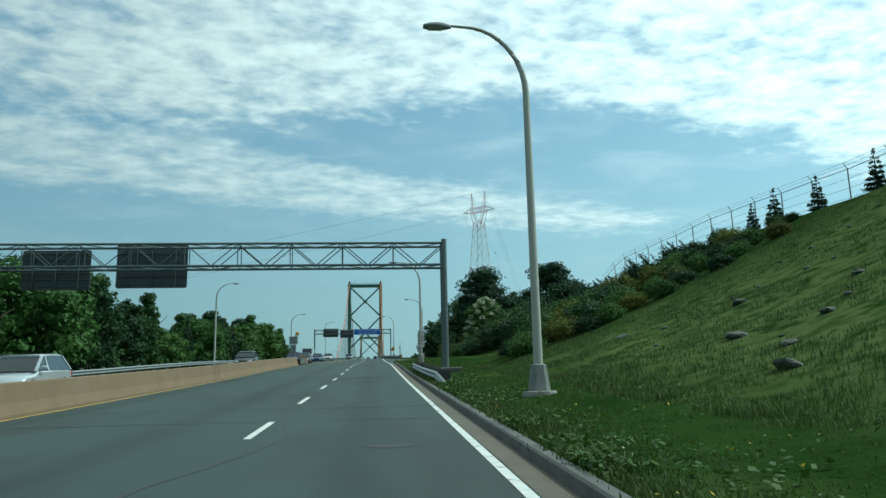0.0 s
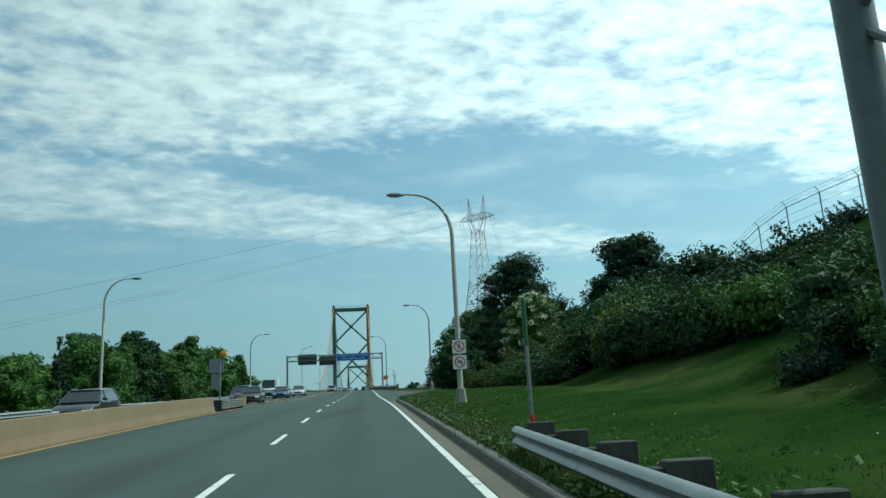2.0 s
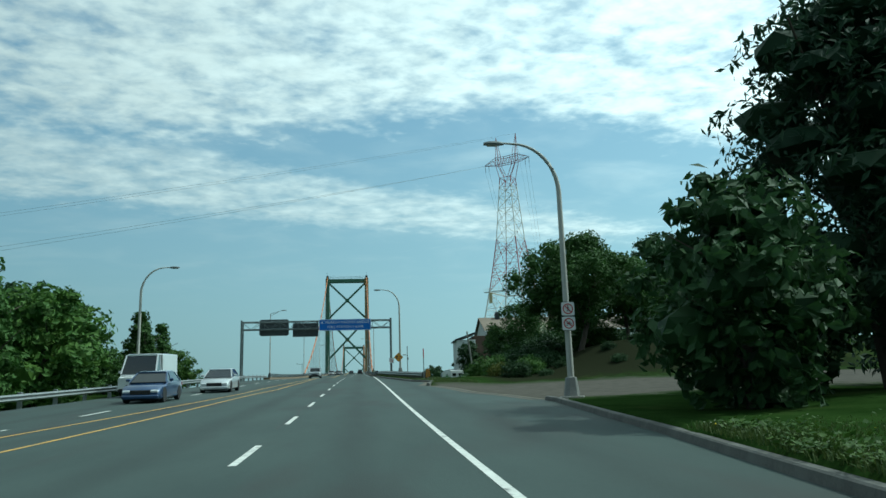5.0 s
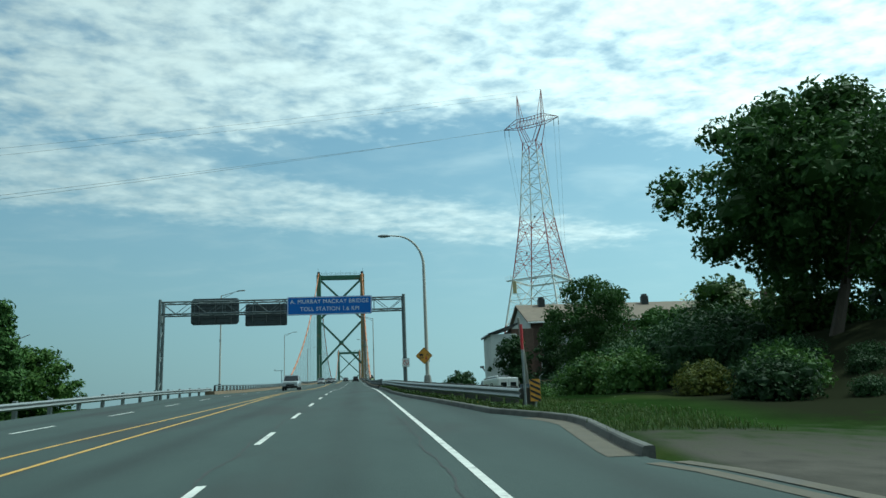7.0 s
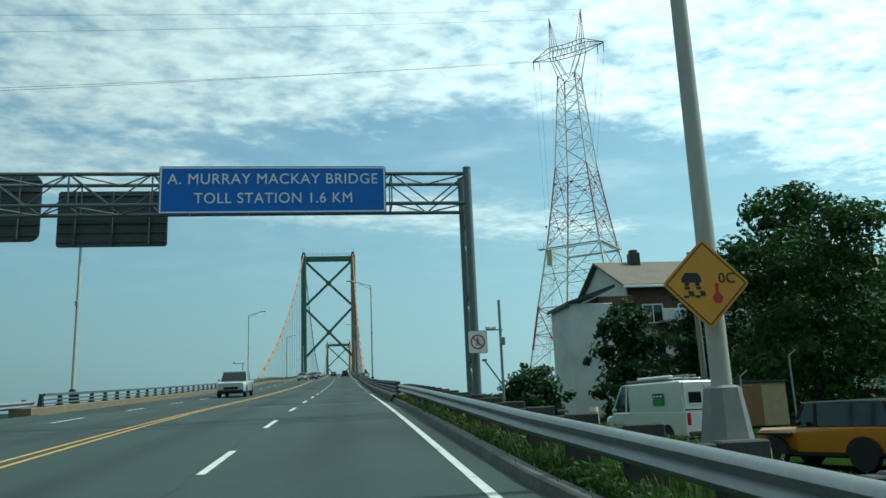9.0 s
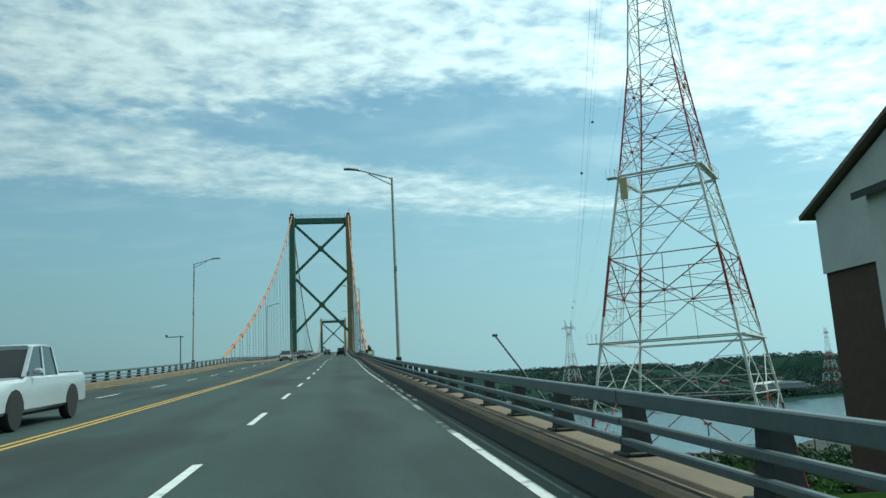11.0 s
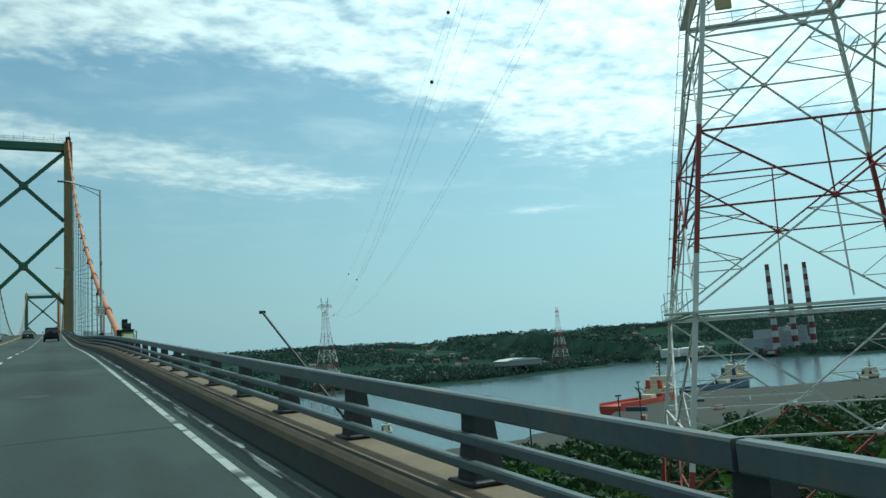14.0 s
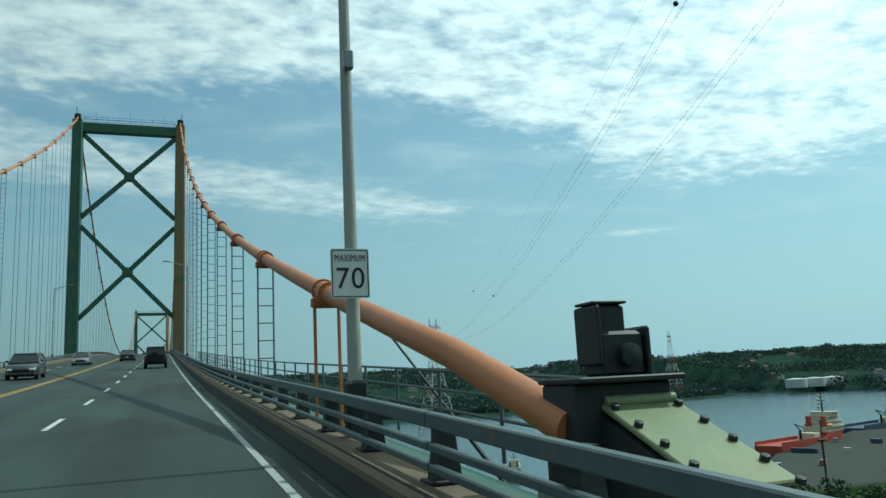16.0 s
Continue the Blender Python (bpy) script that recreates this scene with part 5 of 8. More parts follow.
# ---- lamps ----
def street_lamp(x, y, z, toward, label, height=10.4, reach=2.85, cone=True, material=None):
    """A tapered pole that bends over into a level arm with a flat luminaire; toward: +1 or -1 in x."""
    material = material or M["pole"]
    ob = thing("street_lamp", pose(x, y, z), label, "street lamp", "road lamps")
    pts, bend = [(0, 0, 0.5)], 2.0
    for k in range(6):
        pts.append((0, 0, 0.5 + (height - bend - 0.5) * (k + 1) / 6))
    for k in range(1, 11):
        a = radians(90 * k / 10)
        pts.append((toward * 1.75 * (1 - math.cos(a)), 0, height - bend + bend * math.sin(a)))
    pts.append((toward * (reach - 0.7), 0, height + 0.03))
    part("pole", Shape().tube(pts, 0.125, 12, r2=0.038), material, ob, smooth=True)
    s = Shape()
    rings = []
    for k, (wx, wz) in enumerate(((0.05, 0.05), (0.13, 0.07), (0.16, 0.08), (0.15, 0.07), (0.08, 0.04))):
        xx = toward * (reach - 0.75 + 0.2 * k)
        rings.append([(xx, -wx, height + 0.0), (xx, -wx * 0.8, height + wz), (xx, wx * 0.8, height + wz), (xx, wx, height + 0.0), (xx, wx * 0.8, height - wz * 0.8), (xx, -wx * 0.8, height - wz * 0.8)])
    lum = part("luminaire", s.loft(rings), M["steel"], ob, smooth=True)
    part("lens", Shape().rbox((toward * (reach - 0.3), 0, height - 0.07), (0.4, 0.2, 0.03), 0.01), M["lens"], lum)
    if cone:
        part("pedestal", Shape().loft([[(sx * w, sy * w, zz) for sx, sy in ((-1, -0.5), (-0.5, -1), (0.5, -1), (1, -0.5), (1, 0.5), (0.5, 1), (-0.5, 1), (-1, 0.5))] for zz, w in ((0.05, 0.27), (0.12, 0.27), (0.75, 0.19), (0.78, 0.13))]), M["pedestal"], ob)
        part("footing", Shape().lathe([(0.46, -0.2), (0.46, 0.05), (0.44, 0.07)], 16), M["concrete"], ob)
    else:
        part("base", Shape().lathe([(0.2, -0.2), (0.2, 0.05), (0.14, 0.1), (0.13, 0.6)], 12), M["steel"], ob)
    return ob


M["lens"] = mat("lamp_lens", (0.5, 0.5, 0.46), (0.4, 0.4, 0.38), 0.25, bump=0.0)
M["pedestal"] = mat("pedestal_concrete", (0.24, 0.245, 0.24), (0.17, 0.175, 0.17), 0.7, scale=1.5, fine=14)
street_lamp(4.4, 20.5, 1.62, -1, "tall pale street lamp on a dark cone pedestal in grass")
street_lamp(4.30, 72.7, 5.1, -1, "tall pale street lamp carrying two round prohibition signs", 9.6)
street_lamp(7.7, 127.0, 8.55, -1, "tall pale street lamp at the side road mouth", 9.9)
street_lamp(4.42, 187.6, 12.75, -1, "tall pale street lamp carrying an orange diamond sign", 9.75)
for x, y in ((-20.8, 103.9), (-17.0, 160.2)):
    street_lamp(x, y, zr(y) - 0.5, 1, "slim grey street lamp beside the far lanes", 11.2 if y < 120 else 9.9, 2.8, False, M["pole"])


def bridge_lamp(x, y, toward, label):
    ob = thing("bridge_lamp", pose(x, y, zr(y) + 0.3), label, "street lamp", "bridge lamps")
    h = 9.9
    part("pole", Shape().tube([(0, 0, 0), (0, 0, h * 0.5), (0, 0, h)], 0.098, 12, r2=0.06), M["pole"], ob, smooth=True)
    part("base", Shape().rbox((0, 0, 0.36), (0.27, 0.27, 0.72), 0.04), M["post"], ob)
    member("arm", (0, 0, h - 0.05), (toward * 1.7, 0, h + 0.42), 0.035, M["steel"], ob, 8)
    member("strut", (0, 0, h - 0.4), (toward * 1.2, 0, h + 0.22), 0.025, M["steel"], ob, 8)
    s = Shape()
    rings = [[(toward * xx, -w, h + 0.42 + dz), (toward * xx, -w * 0.7, h + 0.48 + dz), (toward * xx, w * 0.7, h + 0.48 + dz), (toward * xx, w, h + 0.42 + dz), (toward * xx, 0, h + 0.36 + dz)] for xx, w, dz in ((1.6, 0.05, -0.02), (1.8, 0.13, 0.02), (2.2, 0.15, 0.05), (2.45, 0.09, 0.05))]
    part("luminaire", s.loft(rings), M["steel"], ob, smooth=True)
    part("camera_box", Shape().rbox((0.0, -0.16, h * 0.52), (0.14, 0.12, 0.3), 0.03), M["steel"], ob)
    return ob


for y in (257.2, 333.1, 408.0):
    bridge_lamp(2.63, y, -1, "straight grey bridge lamp with a short strutted arm")
for y in (221.5, 294.5, 368.0, 442.0):
    bridge_lamp(-14.0, y, 1, "straight grey bridge lamp beside the far lanes")
for y in (560, 640, 720, 800):
    bridge_lamp(2.72, y, -1, "straight grey bridge lamp on the main span")


# ---- transmission tower and lines ----
def pylon(name, m, label, thick=1.0, simple=False):
    """Square lattice mast with a forked head and cross-arm, in red and white bands. Built about its own axis; the arms lie along x."""
    ob = thing(name, m, label, "transmission tower")

    def half(z):
        return float(np.interp(z, [-12, 20.1, 30.8, 41.6, 56, 75.5], [12.8, 8.23, 6.72, 5.0, 3.1, 1.7]))

    def paint(z):
        red = z > 73 or 42.5 < z < 57 or 23.5 < z < 31.2 or z < 11.8
        return M["red_steel"] if red else M["white_steel"]

    def bar(nm, p, q, r):
        return member(nm, p, q, r * thick, paint((p[2] + q[2]) / 2), ob, 4)

    corners = ((-1, -1), (1, -1), (1, 1), (-1, 1))
    P = lambda c, z: (corners[c][0] * half(z), corners[c][1] * half(z), z)
    L = lambda c, z, t: tuple(a + (b - a) * t for a, b in zip(P(c, z), P((c + 1) % 4, z)))
    cuts = [-12, -4, 4, 11.8, 20.1, 23.5, 31.2, 36, 42.5, 50, 57, 62, 66, 69, 71.5, 73.5, 75.5]
    for a, b in zip(cuts, cuts[1:]):
        for c in range(4):
            bar("leg", P(c, a), P(c, b), 0.20 if a < 42 else 0.13)
    # panels of crossed bracing
    big = [(-12, 5.2), (5.2, 20.0), (20.5, 30.8), (30.8, 41.4), (42.0, 49.5), (49.5, 57), (57, 62), (62, 66), (66, 69.5), (69.5, 72.5), (72.5, 75.5)]
    for a, b in big:
        for c in range(4):
            d = (c + 1) % 4
            # the crossing lies nearer the narrow end
            h = half(a) / (half(a) + half(b))
            zm = a + (b - a) * h
            mid = L(c, zm, 0.5)
            r = 0.085 if a < 40 else 0.055
            for p, q in ((P(c, a), mid), (mid, P(d, b)), (P(d, a), mid), (mid, P(c, b))):
                bar("brace", p, q, r)
            bar("tie", P(c, b), P(d, b), r)
            if b - a > 6:
                bar("tie", P(c, zm), mid, r * 0.9)
                bar("tie", mid, P(d, zm), r * 0.9)
            if b - a > 6 and not simple:
                part("gusset", Shape().rbox(mid, (0.36, 0.36, 0.36), 0.06), M["red_steel"] if paint(zm) is M["red_steel"] else M["white_steel"], ob)
                # secondary lacing between leg and brace
                for leg in (c, d):
                    for lo, f in ((True, 0.34), (True, 0.68), (False, 0.34), (False, 0.68)):
                        z0 = a if lo else b
                        root = P(leg, z0)
                        e = tuple(u + (v - u) * f for u, v in zip(root, mid))
                        bar("lace", P(leg, e[2]), e, 0.045)
                        g = z0 + (zm - z0) * (f + 0.3)
                        bar("lace", P(leg, g), e, 0.042)
                if 20 < a < 31 and b < 31:
                    bar("post", L(c, a, 0.5), mid, 0.06)
                    bar("post", mid, L(c, b, 0.5), 0.06)
            elif b - a > 6:
                for leg in (c, d):
                    bar("lace", P(leg, (a + zm) / 2), tuple((u + v) / 2 for u, v in zip(P(leg, a), mid)), 0.045)
    if not simple:
        for z, railed in ((20.1, (3,)), (41.6, (0, 1, 2, 3))):
            for c in range(4):
                w = Shape()
                p, q = Vector(P(c, z)), Vector(P((c + 1) % 4, z))
                out = Vector((p + q)) * 0.5
                out.z = 0
                out = out.normalized() * 0.6
                w.loft([[p, q, q + out, p + out], [v + Vector((0, 0, 0.16)) for v in (p, q, q + out, p + out)]])
                part("platform", w, M["white_steel"], ob, "white steel walkway")
                if c in railed:
                    for f in np.linspace(0, 1, 7):
                        o = p + (q - p) * float(f) + out
                        member("rail_post", o, o + Vector((0, 0, 1.25)), 0.03, M["white_steel"], ob, 4)
                    for h in (0.75, 1.25):
                        member("hand_rail", p + out + Vector((0, 0, h)), q + out + Vector((0, 0, h)), 0.028, M["white_steel"], ob, 4)
            p = Vector(P(0, z))
            o = Vector((-1.0, 0.15, 0))
            part("landing", Shape().rbox(tuple(p + o + Vector((0, 0, 0.1))), (1.3, 1.1, 0.12), 0.02), M["white_steel"], ob)
            for dx in (-0.6, 0.0, 0.6):
                member("rail_post", p + o + Vector((dx, -0.5, 0.1)), p + o + Vector((dx, -0.5, 1.25)), 0.03, M["white_steel"], ob, 4)
        # pale board hung under the upper walkway
        part("board", Shape().rbox((L(0, 40, 0.09)[0], L(0, 40, 0)[1] - 0.4, 39.9), (0.95, 0.22, 2.9), 0.04), mat("cream_board", (0.62, 0.52, 0.3), (0.52, 0.43, 0.25), 0.7), ob, "cream board under the walkway")
        # caged ladder up one face
        for a, b in zip(cuts[4:8], cuts[5:9]):
            p, q = Vector(L(3, a, 0.5)), Vector(L(3, b, 0.5))
            o = Vector((-0.35, 0, 0))
            for e in (Vector((0, 0.22, 0)), Vector((0, -0.22, 0)), Vector((-0.6, 0, 0))):
                member("ladder_rail", p + o + e, q + o + e, 0.026, paint((a + b) / 2), ob, 4)
            n = int((b - a) / 1.1)
            for k in range(n):
                c = p + (q - p) * ((k + 0.5) / n) + o
                ring = [c + Vector((-0.33 + 0.33 * math.cos(t), 0.36 * math.sin(t), 0)) for t in np.linspace(0, 2 * math.pi, 10)]
                part("ladder_hoop", Shape().tube(ring, 0.022, 4), paint(c.z), ob)
    # forked head
    w = 1.75
    for sy in (-1, 1):
        for sx in (-1, 1):
            foot, knee, arm, peak = (sx * 0.4, sy * 0.9, 75.5), (sx * 3.3, sy * 0.9, 80.0), (sx * 3.5, sy * 0.7, 82.4), (sx * 3.3, 0, 88.8)
            bar("fork", (sx * w, sy * w, 75.5), knee, 0.09)
            bar("fork", foot, (sx * 2.3, sy * 0.9, 80.0), 0.08)
            bar("fork", knee, peak, 0.07)
            bar("fork", (sx * 2.2, sy * 0.9, 82.0), peak, 0.06)
            bar("arm", (0, sy * 0.8, 82.0), (sx * 3.5, sy * 0.8, 82.2), 0.08)
            bar("arm", (0, sy * 0.8, 79.9), (sx * 3.5, sy * 0.8, 80.0), 0.08)
            bar("arm", (sx * 3.5, sy * 0.8, 82.2), (sx * 7.3, 0, 80.7), 0.075)
            bar("arm", (sx * 3.5, sy * 0.8, 80.0), (sx * 7.3, 0, 80.6), 0.075)
            for k in range(4):
                x0, x1 = sx * (0.2 + k * 0.85), sx * (0.2 + (k + 0.5) * 0.85)
                bar("arm_lace", (x0, sy * 0.8, 79.95), (x1, sy * 0.8, 82.05), 0.04)
                bar("arm_lace", (x1, sy * 0.8, 82.05), (sx * (0.2 + (k + 1) * 0.85), sy * 0.8, 79.95), 0.04)
            for f in (0.3, 0.6):
                bar("arm_lace", (sx * (3.5 + 3.8 * f), sy * 0.8 * (1 - f), 82.2 - 1.5 * f), (sx * (3.5 + 3.8 * f - 0.9), sy * 0.8 * (1 - f + 0.2), 80.1 + 0.4 * f), 0.04)
    for sx in (-1, 1):
        for xx in (6.0, 7.2):
            member("insulator", (sx * xx, 0, 80.6), (sx * xx, 0, 78.6), 0.07 * thick, M["steel_dark"], ob, 6)
    return ob


PYL = (43.33, 313.58)
TURN = -38.1
pylon("transmission_tower", pose(PYL[0], PYL[1], 0, 0, 0, TURN), "tall red and white steel lattice power tower beside the bridge")


def at_pylon(x, z):
    return Vector((PYL[0] + x * math.cos(radians(TURN)), PYL[1] + x * math.sin(radians(TURN)), z))


far1 = pylon("transmission_tower", pose(224.5, 972.0, -14, 0, 0, 8) @ Matrix.Diagonal((1.04, 1.04, 1.04, 1)), "distant red and white lattice power tower on the far shore", 1.5, True)
far2 = copy_thing(far1, pose(827.0, 1466.0, -16, 0, 0, 30) @ Matrix.Diagonal((1.15, 1.15, 1.15, 1)))
far2["label"] = "small distant lattice power tower among the far woods"
wire = mat("line_wire", (0.10, 0.11, 0.11), (0.07, 0.08, 0.08), 0.5, 0.5, bump=0.0)


def power_line(p, q, sag, r, label, balls=0):
    p, q = Vector(p), Vector(q)
    ob = thing("power_line", pose(*p), label, "power line", "power lines")
    n = 40
    pts = [(p + (q - p) * (k / n)) - Vector((0, 0, sag * 4 * (k / n) * (1 - k / n))) - p for k in range(n + 1)]
    part("wire", Shape().tube(pts, r, 5), wire, ob)
    for k in range(balls):
        f = 0.12 + 0.76 * k / max(balls - 1, 1)
        c = p + (q - p) * f - Vector((0, 0, sag * 4 * f * (1 - f))) - p
        part("marker_ball", Shape().lathe([(0.01, -0.36), (0.25, -0.26), (0.36, 0), (0.25, 0.26), (0.01, 0.36)], 10, pose(*c)), M["dark"], ob, smooth=True)


for x, z in ((-7.2, 78.6), (-6.0, 78.6), (7.2, 78.6), (6.0, 78.6)):
    a = at_pylon(x, z)
    power_line(a, (224.5 + x * 0.9, 972.0, 66.0), 26, 0.02, "thin dark power line crossing the harbour", 4 if x == -7.2 else 0)
    if x < 0:
        b = at_pylon(x - 0.1, 80.6)
        power_line(b, (b.x - 246, b.y - 165, b.z - 85 - 2 * (x > -7)), 3, 0.024, "thin dark power line crossing over the highway")
for x in (-3.3, 3.3):
    a = at_pylon(x, 88.7)
    power_line(a, (224.5 + x * 0.9, 972.0, 74.0), 20, 0.016, "thin dark power line crossing the harbour", 3 if x < 0 else 0)
    power_line(a, (a.x - 250, a.y - 158, a.z - 89), 3, 0.019, "thin dark power line crossing over the highway")


ob = thing("wind_gauge_pole", pose(-14.0, 288.6, zr(288.6) + 0.25), "slim grey pole with a short arm beside the far railing", "pole")
member("pole", (0, 0, 0), (0, 0, 3.0), 0.05, M["gantry"], ob, 8)
member("arm", (-1.2, 0, 2.9), (0.25, 0, 2.9), 0.04, M["gantry"], ob, 6)
part("sensor", Shape().lathe([(0.02, 0), (0.1, 0.03), (0.1, 0.2), (0.02, 0.24)], 10), M["gantry"], ob, at=pose(-1.2, 0, 2.9))

# ---- trees and plants ----
ball = bmesh.new()
bmesh.ops.create_icosphere(ball, subdivisions=1, radius=1.0)
ball.verts.ensure_lookup_table()
CORE_V = [tuple(v.co) for v in ball.verts]
CORE_F = [[v.index for v in f.verts] for f in ball.faces]
ball.free()


def leaf_cloud(name, lobes, count, size, material, seed, squash=0.55, core=0.6):
    """Many small leaves on the shells of a set of lobes (centre, radii)."""
    rng = np.random.default_rng(seed)
    vol = np.array([r[0] * r[1] + r[1] * r[2] + r[0] * r[2] for _, r in lobes])
    which = rng.choice(len(lobes), count, p=vol / vol.sum())
    d = rng.normal(size=(count, 3))
    d /= np.linalg.norm(d, axis=1)[:, None]
    depth = 1 - 0.45 * rng.random(count) ** 2.0
    c = np.array([l[0] for l in lobes])[which]
    r = np.array([l[1] for l in lobes])[which]
    lump = 1 + 0.16 * np.sin(d[:, 0] * 7 + which) * np.cos(d[:, 2] * 6 + which * 2)
    pos = c + d * r * depth[:, None] * lump[:, None]
    nrm = d + rng.normal(scale=0.7, size=(count, 3))
    nrm[:, 2] += 0.35
    nrm /= np.linalg.norm(nrm, axis=1)[:, None]
    t = np.cross(nrm, rng.normal(size=(count, 3)))
    t /= np.linalg.norm(t, axis=1)[:, None]
    b = np.cross(nrm, t)
    s = size * (0.6 + 0.8 * rng.random(count))[:, None]
    t, b = t * s, b * s * squash
    fold = nrm * s * 0.16
    quad = np.stack([pos - t, pos - b + fold, pos + t, pos + b + fold], 1)
    verts, faces = quad.reshape(-1, 3).tolist(), np.arange(count * 4).reshape(-1, 4).tolist()
    if core:
        # dense shaded inside of the lobes
        for k, (cc, rr) in enumerate(lobes):
            o = len(verts)
            for p in CORE_V:
                q = core * (1 + 0.18 * math.sin(5 * p[0] + k) * math.cos(4 * p[1] + 2 * k))
                verts.append([cc[i] + p[i] * rr[i] * q for i in range(3)])
            faces += [[i + o for i in f] for f in CORE_F]
    me = bpy.data.meshes.new(name)
    me.from_pydata(verts, [], faces)
    me.materials.append(material)
    return me


def branching(h, spread, seed, r0, stems=1):
    """Trunk and limbs."""
    rng = random.Random(seed)
    s = Shape()
    tips = []
    for k in range(stems):
        lean = (rng.uniform(-1, 1) * spread * 0.18, rng.uniform(-1, 1) * spread * 0.18)
        base = Vector((rng.uniform(-0.3, 0.3) * (stems > 1), rng.uniform(-0.3, 0.3) * (stems > 1), -0.25))
        top = Vector((lean[0], lean[1], h * 0.72))
        mid = base.lerp(top, 0.5) + Vector((rng.uniform(-0.15, 0.15), rng.uniform(-0.15, 0.15), 0))
        s.tube([base, base.lerp(mid, 0.5), mid, mid.lerp(top, 0.6), top], r0, 7, r2=r0 * 0.2)
        for i in range(7):
            f = 0.32 + 0.6 * i / 7
            p = base.lerp(mid, f / 0.5) if f < 0.5 else mid.lerp(top, (f - 0.5) / 0.5)
            a = rng.uniform(0, 6.28)
            q = p + Vector((math.cos(a) * spread * 0.36, math.sin(a) * spread * 0.36, h * rng.uniform(0.1, 0.22)))
            s.tube([p, p.lerp(q, 0.5) + Vector((0, 0, 0.15)), q], r0 * 0.4 * (1.2 - f), 5, r2=r0 * 0.08)
            tips.append(q)
    return s, tips


def broadleaf_mesh(seed, h, w, leaves, size, material, clear=0.22, shape="round", n=15, core=0.6):
    rng = random.Random(seed)
    wood_shape, tips = branching(h, w, seed, 0.035 * h ** 0.9, 1)
    lobes = []
    for i in range(n):
        f = (i + 0.5) / n
        z = h * (clear + (1 - clear) * f)
        prof = math.sin(math.pi * min(0.98, 0.12 + 0.8 * f)) if shape == "round" else (1.05 - f) * 0.9
        rad = w * 0.5 * prof
        a = i * 2.4 + rng.uniform(-0.4, 0.4)
        rr = rad * rng.uniform(0.35, 0.75)
        k = w * rng.uniform(0.16, 0.25) * (0.7 + 0.5 * prof) * math.sqrt(15 / n)
        lobes.append(((math.cos(a) * rr, math.sin(a) * rr, min(z, h - k * 0.6)), (k, k, k * rng.uniform(0.6, 0.85))))
    lobes.append(((0, 0, h * 0.6), (w * 0.24, w * 0.24, h * 0.26)))
    # smaller boughs that break up the outline
    for i in range(n + 6):
        f = rng.uniform(0.12, 1.0)
        prof = math.sin(math.pi * min(0.94, 0.12 + 0.8 * f)) if shape == "round" else (1.05 - f) * 0.9
        a, k = rng.uniform(0, 6.28), w * rng.uniform(0.055, 0.1)
        rr = w * 0.5 * prof * rng.uniform(0.9, 1.08)
        lobes.append(((math.cos(a) * rr, math.sin(a) * rr, h * (clear + (1 - clear) * f) + rng.uniform(-0.2, 0.5) * k), (k, k, k * 0.75)))
    return wood_shape.mesh("trunk", M["bark"], True), leaf_cloud("crown", lobes, leaves, size, material, seed, core=core)


def spruce_mesh(seed, h, w, material, tiers=11, leaves=130):
    rng = random.Random(seed)
    s = Shape().tube([(0, 0, -0.2), (0, 0, h * 0.5), (0, 0, h * 0.98)], 0.03 * h ** 0.9, 6, r2=0.01)
    lobes = []
    for i in range(tiers):
        f = (i + 0.3) / tiers
        z = h * (0.1 + 0.9 * f)
        r = w * 0.5 * (1 - f) ** 0.85 + 0.06
        m = max(3, int(7 * (1 - f)) + 2)
        for k in range(m):
            a = 6.28 * k / m + i
            q = rng.uniform(0.6, 1.05)
            lobes.append(((math.cos(a) * r * 0.62 * q, math.sin(a) * r * 0.62 * q, z - 0.06 * h * rng.random()), (r * 0.36, r * 0.36, h * 0.028)))
    lobes.append(((0, 0, h * 0.95), (0.06 * w, 0.06 * w, h * 0.06)))
    return s.mesh("trunk", M["bark"], True), leaf_cloud("crown", lobes, leaves * tiers, 0.055 * w + 0.03, material, seed, squash=0.3)


def pine_mesh(seed, h, w, material, taper=0.8):
    """Dense dark pine with an uneven, tufted outline."""
    rng = random.Random(seed)
    s, _ = branching(h, w, seed, 0.04 * h ** 0.9, 1)
    lobes = []
    for i in range(46):
        f = (i + 0.5) / 46
        z = h * (0.06 + 0.9 * f)
        r = w * 0.5 * (1 - taper * f ** 1.7)
        a = i * 2.4
        rr = r * rng.uniform(0.45, 0.95)
        k = w * rng.uniform(0.09, 0.15)
        lobes.append(((math.cos(a) * rr, math.sin(a) * rr, z), (k * 1.2, k * 1.2, k * 0.6)))
    for f in (0.25, 0.45, 0.65, 0.82):
        lobes.append(((0, 0, h * f), (w * 0.34 * (1.05 - f), w * 0.34 * (1.05 - f), h * 0.16)))
    return s.mesh("trunk", M["bark"], True), leaf_cloud("crown", lobes, 15000, 0.2, material, seed, squash=0.35, core=0.62)


